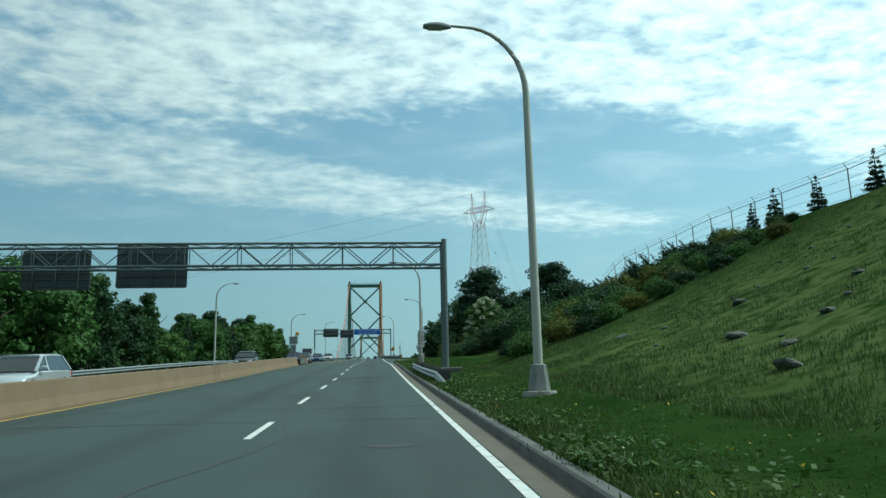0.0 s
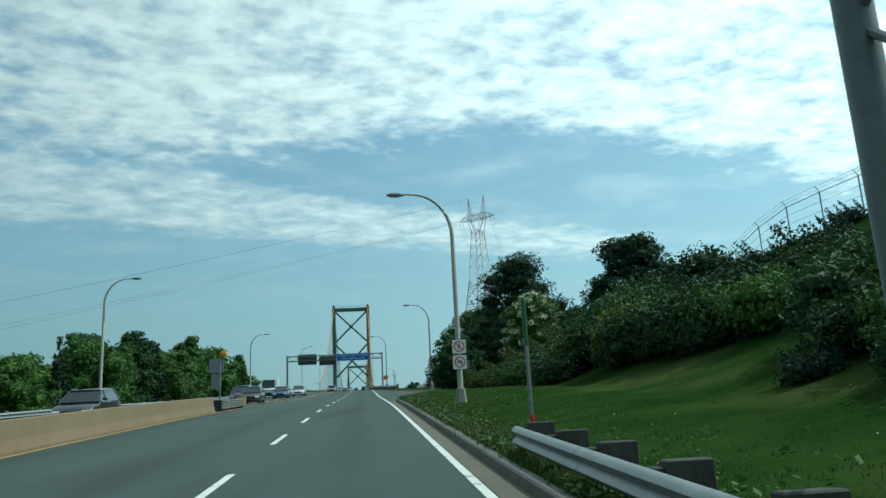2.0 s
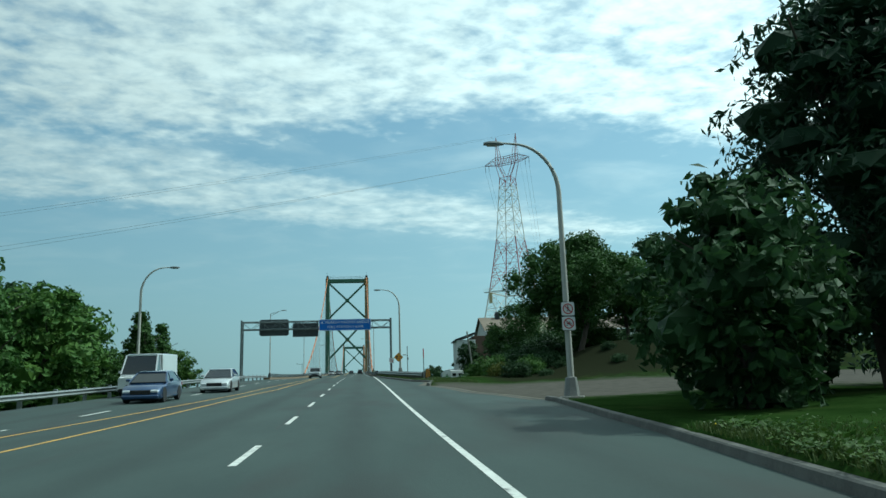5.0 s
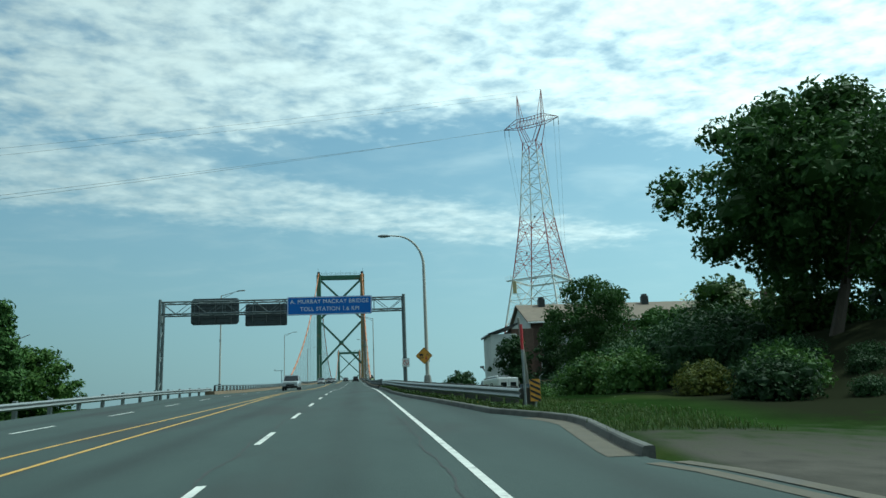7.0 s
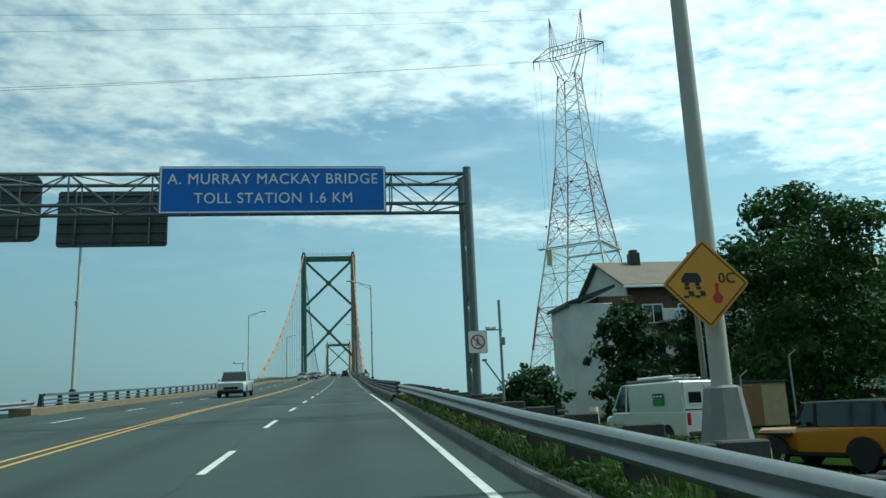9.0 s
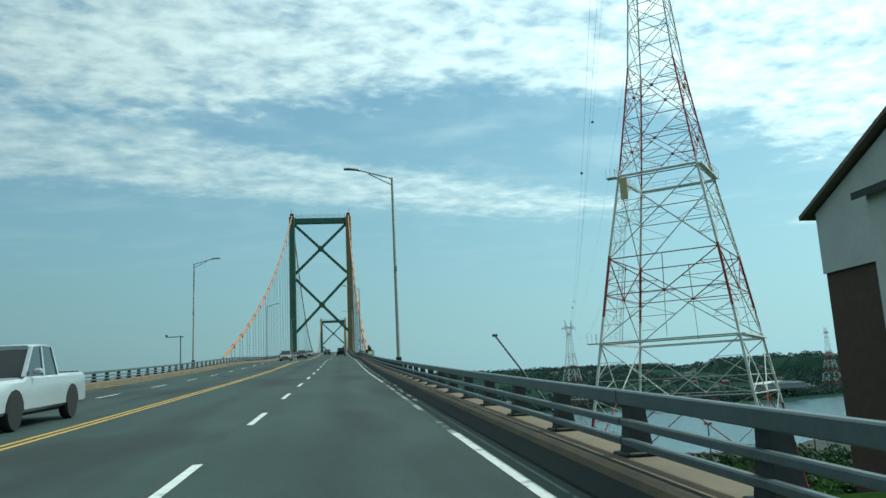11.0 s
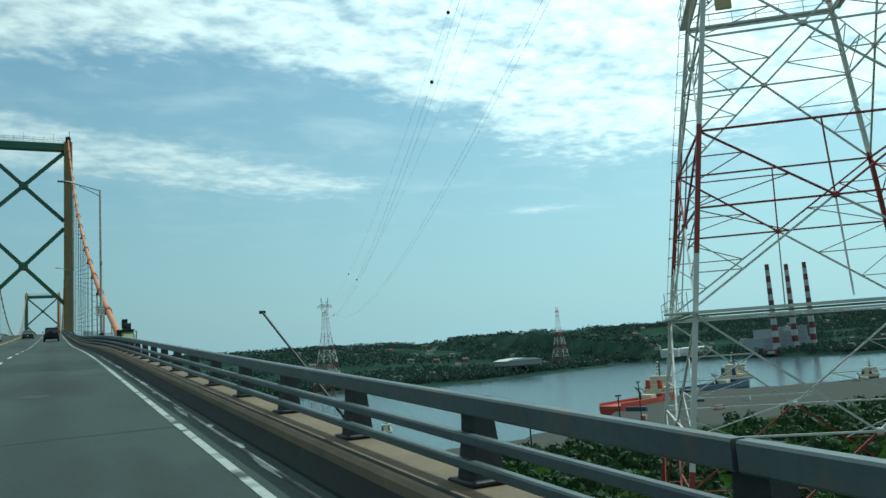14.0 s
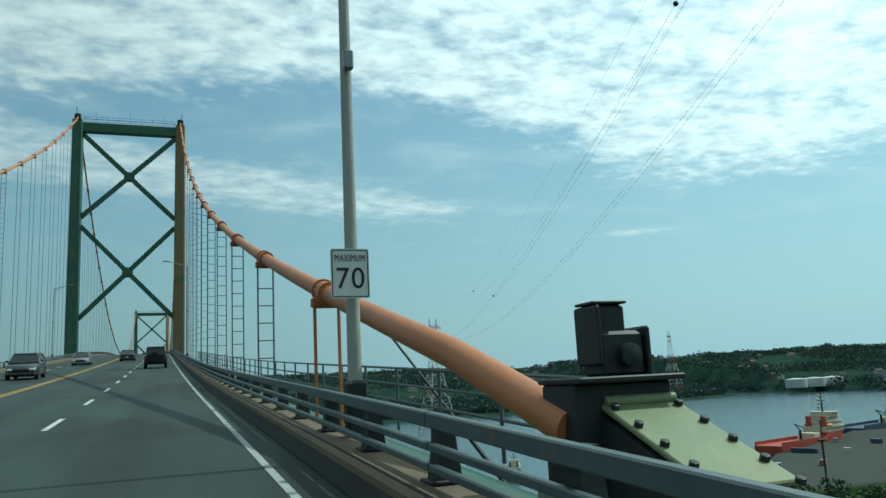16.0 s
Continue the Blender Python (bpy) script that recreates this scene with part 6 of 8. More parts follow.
def bush_mesh(seed, h, w, material, leaves=1700, size=0.13, sweep=0.0):
    rng = random.Random(seed)
    s = Shape()
    lobes = []
    for k in range(5):
        a = k * 1.26 + rng.uniform(-0.3, 0.3)
        q = (math.cos(a) * w * 0.3, math.sin(a) * w * 0.3, h * 0.6)
        s.tube([(0.1 * math.cos(a), 0.1 * math.sin(a), -0.3), (q[0] * 0.5, q[1] * 0.5, h * 0.35), q], 0.05, 5, r2=0.012)
    for i in range(13):
        a = i * 2.4
        f = math.sqrt((i + 0.5) / 13)
        rr = w * 0.38 * f
        top = h * (0.78 - 0.38 * f * f) * rng.uniform(0.75, 1.15)
        k = w * rng.uniform(0.13, 0.22)
        lobes.append(((math.cos(a) * rr + sweep * top * 0.3, math.sin(a) * rr, top), (k * 1.15, k * 1.15, min(k, h * 0.3))))
        lobes.append(((math.cos(a) * rr, math.sin(a) * rr, top * 0.45), (k * 1.1, k * 1.1, h * 0.28)))
    if sweep:
        # wind-swept plumes
        for i in range(9):
            a = rng.uniform(0, 6.28)
            b = (math.cos(a) * w * 0.3, math.sin(a) * w * 0.3, h * rng.uniform(0.6, 0.95))
            for j in range(5):
                lobes.append(((b[0] - 0.32 * j * abs(sweep), b[1], b[2] + 0.2 * j), (0.3 - 0.04 * j, 0.25 - 0.03 * j, 0.15)))
    return s.mesh("stem", M["bark"]), leaf_cloud("foliage", lobes, leaves, size, material, seed, core=0.45)


def plant(name, meshes, m, label, category, group="", extra=None):
    ob = thing(name, m, label, category, group)
    for nm, me in zip(("trunk", "crown"), meshes):
        part(nm, me, None, ob)
    if extra:
        part("blossom", extra, None, ob, "cream-white blossom clusters")
    return ob


def spot(x, y, dz=-0.1, rz=0.0, k=1.0, kz=None):
    return pose(x, y, ground_z(x, y) + dz, 0, 0, rz) @ Matrix.Diagonal((k, k, kz or k, 1))


R = random.Random(5)
# row of trees along the far side
left_kinds = [broadleaf_mesh(11, 9.0, 7.5, 5200, 0.21, LEAF["maple"], 0.1), broadleaf_mesh(12, 10.5, 6.5, 5200, 0.21, LEAF["dark"], 0.1), broadleaf_mesh(13, 8.0, 8.0, 5200, 0.21, LEAF["bush"], 0.08), broadleaf_mesh(14, 11.0, 6.0, 5000, 0.21, LEAF["maple"], 0.1, "cone")]
left_pine = spruce_mesh(15, 10.0, 4.5, LEAF["spruce"], 13, 170)
y = 24.0
while y < 204:
    for row in range(2):
        x = lerp_at(y, [(20, -24.5), (100, -24), (150, -21.5), (205, -20.0)]) - row * 6.5 - R.uniform(0, 3)
        if row == 0 and y > 150 and R.random() < 0.3:
            continue
        k = R.uniform(0.75, 1.05) * lerp_at(y, [(20, 1.1), (60, 1.1), (90, 0.92), (105, 0.8), (124, 0.92), (146, 1.12), (170, 1.0), (185, 0.82), (205, 0.66)])
        if R.random() < 0.14:
            plant("spruce_tree", left_pine, spot(x, y, -0.2, R.uniform(0, 360), k), "dark spruce among the roadside trees", "tree", "far roadside trees")
        else:
            plant("roadside_tree", left_kinds[R.randrange(4)], spot(x, y, -0.3, R.uniform(0, 360), k), "dense green broadleaf tree beyond the far guardrail", "tree", "far roadside trees")
    y += R.uniform(4.3, 6.5)

# bank: small spruces by the fence
for i, (x, y, h) in enumerate(((28.3, 54.5, 2.3), (28.2, 51.0, 2.8), (28.1, 45.5, 2.5), (28.0, 39.5, 2.7), (28.6, 62, 1.6), (28.6, 71.0, 1.8), (28.6, 34, 2.4))):
    plant("young_spruce", spruce_mesh(30 + i, h, h * 0.62, LEAF["spruce"], 8, 90), spot(x, y, -0.05), "young dark spruce on the crest of the grassy bank", "tree", "bank spruces")

juniper = [bush_mesh(40 + i, 2.0, 4.4, LEAF["spruce" if i < 2 else "dark"], 3600, 0.1, 0.55) for i in range(3)]
savin = bush_mesh(48, 2.0, 4.4, LEAF["savin"], 5200, 0.1, 0.7)
shrub = [bush_mesh(50 + i, 2.2, 3.6, LEAF[("bush", "olive", "dark", "bush")[i]], 3800, 0.095) for i in range(4)]
high_bank = ((26.0, 64, 1.35, "j"), (23.5, 62.5, 1.45, "j"), (21, 65, 1.3, "j"), (25, 70, 1.4, "j"), (22, 72, 1.4, "j"), (19, 69, 1.4, "j"), (26.5, 77, 1.1, "j"), (18.2, 64.0, 1.2, "j"), (23, 80, 1.4, "j"), (20, 82, 1.4, "j"), (17, 75, 1.35, "j"))
low_bank = ((27.0, 57.5, 0.9, "s3"), (25.8, 59.5, 1.0, "s2"), (27.5, 50.0, 0.6, "s2"), (26.5, 46.0, 0.55, "s2"), (19, 58.5, 1.1, "s1"), (17, 59.5, 1.0, "s0"), (21.5, 57.8, 1.1, "s1"), (23.5, 57.5, 1.0, "s3"), (15, 61, 0.95, "s2"), (16.5, 62.5, 1.1, "s2"), (14.0, 63.5, 1.1, "s0"), (13.2, 66, 1.1, "s3"), (15.2, 68, 1.35, "s2"), (14, 71, 1.35, "s2"), (13.0, 75, 1.2, "s1"))
front_bank = tuple((8.5 + 0.5 * math.sin(i * 2.3) + 2.3 * (i % 3) + 0.04 * i, 42.5 + 0.95 * i + 0.8 * math.sin(i * 1.3), 0.62 + 0.1 * math.sin(i * 4.1) + 0.07 * (i % 3), ("s3", "s1", "s2", "s0", "s1", "j", "s2")[i % 7]) for i in range(15))
bank_end = ((14.5, 78, 1.4, "s0"), (12.2, 80.5, 1.0, "s1"), (15.5, 83, 1.5, "s2"), (18, 86, 1.5, "s2"), (13.5, 85, 1.2, "s3"), (20, 89, 1.7, "s2"), (16.5, 90, 1.5, "s2"), (23, 88, 1.6, "s2"), (19, 93.5, 1.5, "s0"), (10.2, 79, 0.8, "s2"), (11.0, 83, 0.9, "s2"), (9.9, 87, 0.75, "s3"), (12.4, 89.5, 1.0, "s2"), (10.8, 92.5, 0.85, "s2"), (10.6, 96.8, 0.85, "o"), (12.5, 98, 0.95, "o"), (11.4, 100.5, 0.9, "o"), (14.6, 97.5, 1.25, "o"), (13.8, 101, 1.2, "o"), (16.8, 98.5, 1.5, "o"), (9.6, 99.5, 0.7, "o"), (10.0, 104, 0.8, "o"), (17, 103, 1.2, "s3"), (20, 101, 1.3, "s2"))
# rows of bushes across the middle of the bank
mid_bank = tuple((10.2 + 2.7 * i + 0.9 * row + 0.5 * math.sin(i * 2.1 + row), 47.5 - 1.2 * min(i, 2) + 4.6 * row + 0.6 * math.sin(i * 3.7), 0.72 + 0.12 * row + 0.1 * math.sin(i * 5 + row), ("s2", "s1", "s3", "j", "s2", "s0")[(i + 2 * row) % 6]) for row in range(3) for i in range(6))
toe_row = tuple((12.9 + 0.5 * math.sin(i * 1.7), 65.5 + i * 2.4, 1.15 + 0.2 * math.sin(i * 2.3), ("j", "s2", "j", "s2", "s1")[i % 5]) for i in range(8))
brow = tuple((12.0 + 1.55 * (i // 2) + 0.4 * math.sin(i * 2.9), 42.6 + 3.1 * (i % 2) + 0.7 * math.sin(i * 1.7) - 0.1 * (i // 2), 0.5 + 0.08 * math.sin(i * 3.1), ("s2", "s0", "s3", "s2", "s1")[i % 5]) for i in range(16))
low_bank = tuple((x, y, k * (0.62 if x > 21 else 0.9), kind) for x, y, k, kind in low_bank)
high_bank = tuple((x, y, k * (0.8 if x > 20 else 1.0), kind) for x, y, k, kind in high_bank)
mid_bank = tuple((x, y, k * (0.75 if x > 18 else 1.0), kind) for x, y, k, kind in mid_bank)
for x, y, k, kind in high_bank + low_bank + bank_end + toe_row + mid_bank + front_bank + brow:
    if kind == "o":
        plant("juniper_bush", savin, spot(x, y, -0.15, 20 * math.sin(x * 3), k * 0.95), "spreading olive-green juniper with feathery shoots on the lawn", "bush", "lawn junipers")
        continue
    kind_mesh = juniper[R.randrange(3)] if kind == "j" else shrub[int(kind[1])]
    plant("juniper_bush" if kind == "j" else "shrub", kind_mesh, spot(x, y, -0.15, 0 if kind == "j" else R.uniform(0, 360), k * (0.64 if kind == "j" else 1.0)), "dark wind-swept juniper bush on the bank" if kind == "j" else ("yellow-green shrub on the grassy bank" if kind == "s1" else "dense green shrub on the grassy bank"), "bush", "bank bushes")

# taller trees at the end of the bank
plant("pine_tree", pine_mesh(60, 14.4, 13.5, LEAF["spruce"]), spot(17.1, 122.0), "tall dark pine at the end of the bank", "tree")
lobes = [((math.cos(i * 2.4) * 3.15 * math.sqrt(i / 46), math.sin(i * 2.4) * 2.9 * math.sqrt(i / 46), 2.0 + 5.5 * (1 - i / 46) ** 0.8), (0.42, 0.42, 0.28)) for i in range(46)]
plant("blossom_tree", broadleaf_mesh(62, 7.5, 5.7, 9000, 0.13, LEAF["bush"], 0.05, "round", 24), spot(15.4, 107.0), "rounded green tree with cream blossom", "tree", "", leaf_cloud("blossom", lobes, 2200, 0.09, LEAF["blossom"], 7, squash=0.8, core=0.0))
plant("round_tree", pine_mesh(63, 10.0, 9.4, LEAF["spruce"], 0.6), spot(24.2, 104.2, -0.3), "large dark round-crowned tree on the bank", "tree")
plant("pine_tree", pine_mesh(61, 4.8, 5.6, LEAF["spruce"], 0.5), spot(21.0, 107.5, -0.3), "dark bushy pine beside the blossom tree", "tree")
plant("pine_tree", pine_mesh(64, 7.2, 6.0, LEAF["spruce"], 0.7), spot(27.5, 111.0, -0.3), "dark pine on the crest of the bank", "tree")
plant("small_tree", broadleaf_mesh(65, 5.6, 5.0, 3600, 0.17, LEAF["dark"], 0.05), spot(9.0, 116.0), "small dark tree beside the side road", "tree")
plant("small_tree", broadleaf_mesh(66, 5.0, 4.2, 3000, 0.17, LEAF["dark"], 0.05), spot(11.5, 119.0), "small dark tree beside the side road", "tree")

# beyond the side road
maple = broadleaf_mesh(70, 10.7, 12.3, 26000, 0.15, LEAF["maple"], 0.28, "round", 38, 0.5)
plant("maple_tree", broadleaf_mesh(79, 9.0, 7.5, 12000, 0.15, LEAF["maple"], 0.24, "round", 28, 0.5), spot(26.6, 173.5, -0.2), "leafy maple on the bank beyond the side road", "tree")
plant("maple_tree", maple, spot(20.4, 170.0, -0.2), "large spreading maple on the bank beyond the side road", "tree")
plant("maple_tree", broadleaf_mesh(71, 12.4, 11.0, 20000, 0.15, LEAF["maple"], 0.05, "round", 30, 0.4), spot(24.9, 217.5, -0.2), "broad leafy maple beside the parking area", "tree")
plant("maple_tree", broadleaf_mesh(72, 12.0, 10.0, 7000, 0.23, LEAF["dark"], 0.1), spot(32, 178.0, -0.2), "tall dark leafy tree on the bank", "tree")
plant("maple_tree", broadleaf_mesh(73, 9.5, 8.0, 7000, 0.2, LEAF["maple"], 0.05), spot(33, 219.0, -0.2), "tall leafy tree in front of the building", "tree")
plant("maple_tree", broadleaf_mesh(74, 8.0, 8.0, 6000, 0.2, LEAF["dark"], 0.05), spot(38, 212.0, -0.2), "tall dark leafy tree beside the parking area", "tree")
plant("small_tree", broadleaf_mesh(75, 8.0, 5.6, 4200, 0.18, LEAF["dark"], 0.04), spot(18.0, 226.5, -0.2), "dark leafy tree at the white gable", "tree")
plant("pine_tree", pine_mesh(67, 13.0, 10.0, LEAF["spruce"], 0.6), spot(42.0, 188.0, -0.3), "tall dark evergreen behind the maples", "tree")
plant("small_tree", broadleaf_mesh(68, 9.5, 8.0, 5200, 0.18, LEAF["maple"], 0.1), spot(33.5, 236.0, -0.3), "leafy tree beside the apartment building", "tree")
facade_tree = broadleaf_mesh(78, 10.0, 5.6, 6800, 0.15, LEAF["dark"], 0.03)
for x, y, k in ((22.6, 226.0, 0.95), (26.0, 236.0, 0.8)):
    plant("leafy_tree", facade_tree, spot(x, y, -0.2, x * 40, k), "dark leafy tree hiding the apartment facade", "tree", "facade trees")
plant("small_tree", broadleaf_mesh(76, 4.6, 4.4, 3000, 0.16, LEAF["dark"], 0.03), spot(12.2, 229.0, -0.2), "small dark tree near the bridge approach", "tree")
plant("blossom_tree", broadleaf_mesh(77, 4.6, 5.0, 3200, 0.16, LEAF["bush"], 0.03), spot(22.5, 184.0, -0.2), "low spreading shrub with cream blossom", "bush", "", leaf_cloud("blossom", [((math.cos(i) * 1.8, math.sin(i) * 1.8, 2.6 + 1.2 * math.sin(i * 3)), (0.7, 0.7, 0.4)) for i in range(12)], 520, 0.075, LEAF["blossom"], 8, squash=0.8, core=0.0))
slope_foot = ((15.5, 166, 0.8, 2), (40, 166, 1.7, 2), (33, 168, 1.3, 2), (12.5, 161, 0.75, 2), (14.0, 163, 0.8, 0), (11.6, 164, 0.6, 1), (17.0, 167.5, 0.7, 2))
slope_low = tuple((14.5 + 1.75 * i + 0.7 * math.sin(i * 2.7), 159.5 + 2.3 * (i % 3) + 0.8 * math.sin(i * 1.9), 0.36 + 0.1 * math.sin(i * 3.3) ** 2, 2) for i in range(14)) + ((13.6, 191.5, 0.9, 2), (15.5, 193.5, 1.3, 2), (17.5, 197, 1.4, 2), (19.6, 201, 1.5, 2), (12.3, 189, 0.75, 0))
slope_top = ((13.8, 176, 1.1, 0), (16.0, 173, 1.3, 2), (18.5, 176, 1.4, 2), (20, 180.5, 1.6, 2), (23.5, 177, 1.6, 3), (26.5, 183, 1.6, 2), (13.0, 181, 1.2, 0), (24, 192, 1.6, 2), (27, 197, 1.7, 2), (21.5, 188, 1.6, 2), (19.6, 193, 1.5, 2), (15.5, 186, 1.2, 1), (23, 203, 1.5, 2), (37, 190, 1.9, 2), (33, 198, 1.9, 2), (38, 172, 1.8, 2))
for x, y, k, i in slope_foot + slope_low + slope_top:
    plant("shrub", shrub[i], spot(x, y, -0.2, R.uniform(0, 360), k), "dense dark shrub on the shady bank", "bush", "shady shrubs")

# scrub on the slope down to the quay
scrub = [broadleaf_mesh(80 + i, 6.0, 6.0, 850, 0.38, LEAF[("maple", "bush", "dark")[i]], 0.03) for i in range(3)]
for k in range(260):
    x = R.uniform(16, 150) if k < 240 else R.uniform(150, 230)
    y = R.uniform(252, 400)
    if abs(x - PYL[0]) < 12 and abs(y - PYL[1]) < 12 and R.random() < 0.6:
        continue
    if 60 < x < 110 and 330 < y < 372:
        continue
    plant("scrub_tree", scrub[k % 3], spot(x, y, -0.3, R.uniform(0, 360), R.uniform(0.5, 1.15)), "scrubby green tree on the slope below the bridge", "tree", "slope scrub")


def far_woods():
    rng = np.random.default_rng(9)
    quads = []
    n = 0
    while n < 21000:
        d = 25 + 1300 * rng.random() ** 1.5
        x = rng.uniform(-200, 2300)
        y = far_shore(x) + d
        if noise.noise((x * 0.006, y * 0.006, 2.0)) < -0.12 and d > 120:
            continue
        z = ground_z(x, y)
        h = rng.uniform(6, 12)
        n += 1
        for k in range(7):
            c = np.array([x, y, z]) + np.array([rng.normal() * 3.4, rng.normal() * 3.4, h * rng.uniform(0.15, 0.95)])
            a, s = rng.uniform(0, 6.28), rng.uniform(1.2, 2.8)
            u = np.array([math.cos(a), math.sin(a), 0.25 * rng.normal()]) * s
            v = np.array([-math.sin(a) * 0.4 * rng.normal(), 0.4 * rng.normal(), 1.0]) * s * 0.8
            quads += [c - u, c - v, c + u, c + v]
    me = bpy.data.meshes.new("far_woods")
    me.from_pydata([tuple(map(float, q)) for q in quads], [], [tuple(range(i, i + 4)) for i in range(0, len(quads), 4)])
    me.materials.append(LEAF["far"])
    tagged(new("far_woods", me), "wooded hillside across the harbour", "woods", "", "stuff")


# bluish distance haze mixed into the leaf colour
LEAF["far"] = leaf_mat("hazy_far_leaf", (0.027, 0.056, 0.046), (0.052, 0.09, 0.07), 0.0)
far_woods()


def quay_scrub():
    """Scrub wood between the slope and the quay."""
    rng = np.random.default_rng(21)
    quads = []
    for n in range(900):
        x, y = rng.uniform(20, 335), rng.uniform(378, 522)
        if y > quay_edge(x) - 12 or noise.noise((x * 0.03, y * 0.03, 8.0)) < -0.25:
            continue
        z, h, w = ground_z(x, y), rng.uniform(3, 7.5), rng.uniform(2.2, 4.2)
        for k in range(46):
            d = rng.normal(size=3)
            d /= np.linalg.norm(d)
            c = np.array([x, y, z + h * 0.5]) + d * np.array([w, w, h * 0.5]) * rng.uniform(0.6, 1.0)
            u = np.cross(d, rng.normal(size=3))
            u *= rng.uniform(0.5, 1.0) / np.linalg.norm(u)
            v = np.cross(d + rng.normal(size=3) * 0.3, u) * 0.8
            quads += [c - u, c - v, c + u, c + v]
    me = bpy.data.meshes.new("quay_scrub")
    me.from_pydata([tuple(map(float, q)) for q in quads], [], [tuple(range(i, i + 4)) for i in range(0, len(quads), 4)])
    me.materials.append(LEAF["dark"])
    tagged(new("quay_scrub", me), "dense green scrub wood beside the quay", "woods", "", "stuff")


quay_scrub()


def grass():
    """Tufts and blades on the verge, thicker near the kerb."""
    rng = np.random.default_rng(4)
    v, f = [], []

    def tuft(x, y, n, h):
        z = ground_z(x, y) - 0.02
        for k in range(n):
            a = rng.uniform(0, 6.28)
            bx, by = x + rng.normal() * 0.10, y + rng.normal() * 0.10
            hh = h * rng.uniform(0.5, 1.2)
            w = 0.006 + 0.007 * rng.random()
            lx, ly = math.cos(a) * hh * 0.45, math.sin(a) * hh * 0.45
            px, py = -math.sin(a) * w, math.cos(a) * w
            o = len(v)
            v.extend([(bx - px, by - py, z), (bx + px, by + py, z), (bx + lx * 0.5 + px * 0.7, by + ly * 0.5 + py * 0.7, z + hh * 0.7), (bx + lx * 0.5 - px * 0.7, by + ly * 0.5 - py * 0.7, z + hh * 0.7), (bx + lx, by + ly, z + hh)])
            f.extend([(o, o + 1, o + 2, o + 3), (o + 3, o + 2, o + 4)])

    for k in range(17000):
        y = rng.uniform(4, 112)
        x = kerb_x(y) + 0.26 + rng.exponential(1.1)
        if x < 14:
            tuft(x, y, 5, (0.045 if x > kerb_x(y) + 0.9 else 0.1) * (1.3 + noise.noise((x * 0.5, y * 0.5, 3.0))))
    for k in range(13000):
        y = rng.uniform(9, 44)
        x = 5.5 + 21 * rng.random() ** 1.3
        lush = noise.noise((x * 0.4, y * 0.4, 6.0))
        if lush > -0.25:
            tuft(x, y, 5, 0.12 * (1.1 + lush))
    for k in range(4500):
        y = rng.uniform(153, 214)
        x = kerb_x(y) + 0.3 + rng.random() ** 1.5 * 3.2
        tuft(x, y, 6, 0.11 * (1.2 + noise.noise((x * 0.7, y * 0.7, 3.0))))
    me = bpy.data.meshes.new("grass")
    me.from_pydata([tuple(map(float, p)) for p in v], [], f)
    me.materials.append(LEAF["grass"])
    tagged(new("verge_grass", me), "tufts of green grass along the kerb", "grass", "", "stuff")
    # low broad-leaved weeds and small flowers
    for name, n, size, m, label, spread in (("verge_weeds", 26000, 0.045, LEAF["weed"], "low weeds growing over the kerb", 0.6), ("clover_flowers", 5200, 0.017, LEAF["blossom"], "scattered small white clover flowers", 3.5), ("yellow_flowers", 1500, 0.02, LEAF["flower"], "small yellow flowers in the verge", 2.4)):
        q = []
        for k in range(n):
            y = rng.uniform(4, 112) if rng.random() < 0.8 else rng.uniform(158, 214)
            x = kerb_x(y) + 0.2 + rng.exponential(spread)
            if noise.noise((x * 0.8, y * 0.8, 7.7 + (size < 0.04) * (5 + 300 * size))) < (0.0 if size > 0.04 else 0.22) or x > 20:
                continue
            c = np.array([x, y, ground_z(x, y) + rng.uniform(0.02, 0.15) * (1 if size > 0.03 else 1.2)])
            a = rng.uniform(0, 6.28)
            s = size * rng.uniform(0.5, 1.4)
            u = np.array([math.cos(a), math.sin(a), rng.normal() * 0.4]) * s
            w = np.array([-math.sin(a), math.cos(a), rng.normal() * 0.4]) * s * 0.7
            q += [c - u, c - w, c + u, c + w]
        me = bpy.data.meshes.new(name)
        me.from_pydata([tuple(map(float, p)) for p in q], [], [tuple(range(i, i + 4)) for i in range(0, len(q), 4)])
        me.materials.append(m)
        tagged(new(name, me), label, "plants", "", "stuff")


grass()

# stones on the bank
OUTCROP = ((11.8, 19.1, 0.3), (10.4, 21.4, 0.42), (8.4, 15.1, 0.4), (10.6, 32.5, 0.36), (11.5, 29.8, 0.22), (13.6, 27.6, 0.4), (9.8, 17.6, 0.3), (15.0, 22.5, 0.3))
for i in range(34):
    x, y = R.uniform(9, 26), R.uniform(12, 40)
    s = R.uniform(0.05, 0.16)
    if i < len(OUTCROP):
        x, y, s = OUTCROP[i][0], OUTCROP[i][1], OUTCROP[i][2] * 0.8
    me = bpy.data.meshes.new("stone")
    bm = bmesh.new()
    bmesh.ops.create_icosphere(bm, subdivisions=2, radius=s)
    for v in bm.verts:
        v.co *= 1 + 0.3 * noise.noise(v.co * 3 / s * 0.4 + Vector((i, 0, 0)))
        v.co.z *= 0.42
    bm.to_mesh(me)
    bm.free()
    me.materials.append(M["rock"])
    ob = new("stone", me)
    ob.matrix_basis = pose(x, y, ground_z(x, y) + s * 0.05, R.uniform(-15, 15), 0, R.uniform(0, 360))
    tagged(ob, "weathered grey stone lying in the grass bank", "stone", "bank stones")

# ---- vehicles ----
def glass_mat():
    m = bpy.data.materials.new("car_glass")
    m.use_nodes = True
    p = m.node_tree.nodes["Principled BSDF"]
    p.inputs["Base Color"].default_value = (0.012, 0.016, 0.018, 1)
    p.inputs["Roughness"].default_value = 0.06
    p.inputs["Coat Weight"].default_value = 0.6
    return m


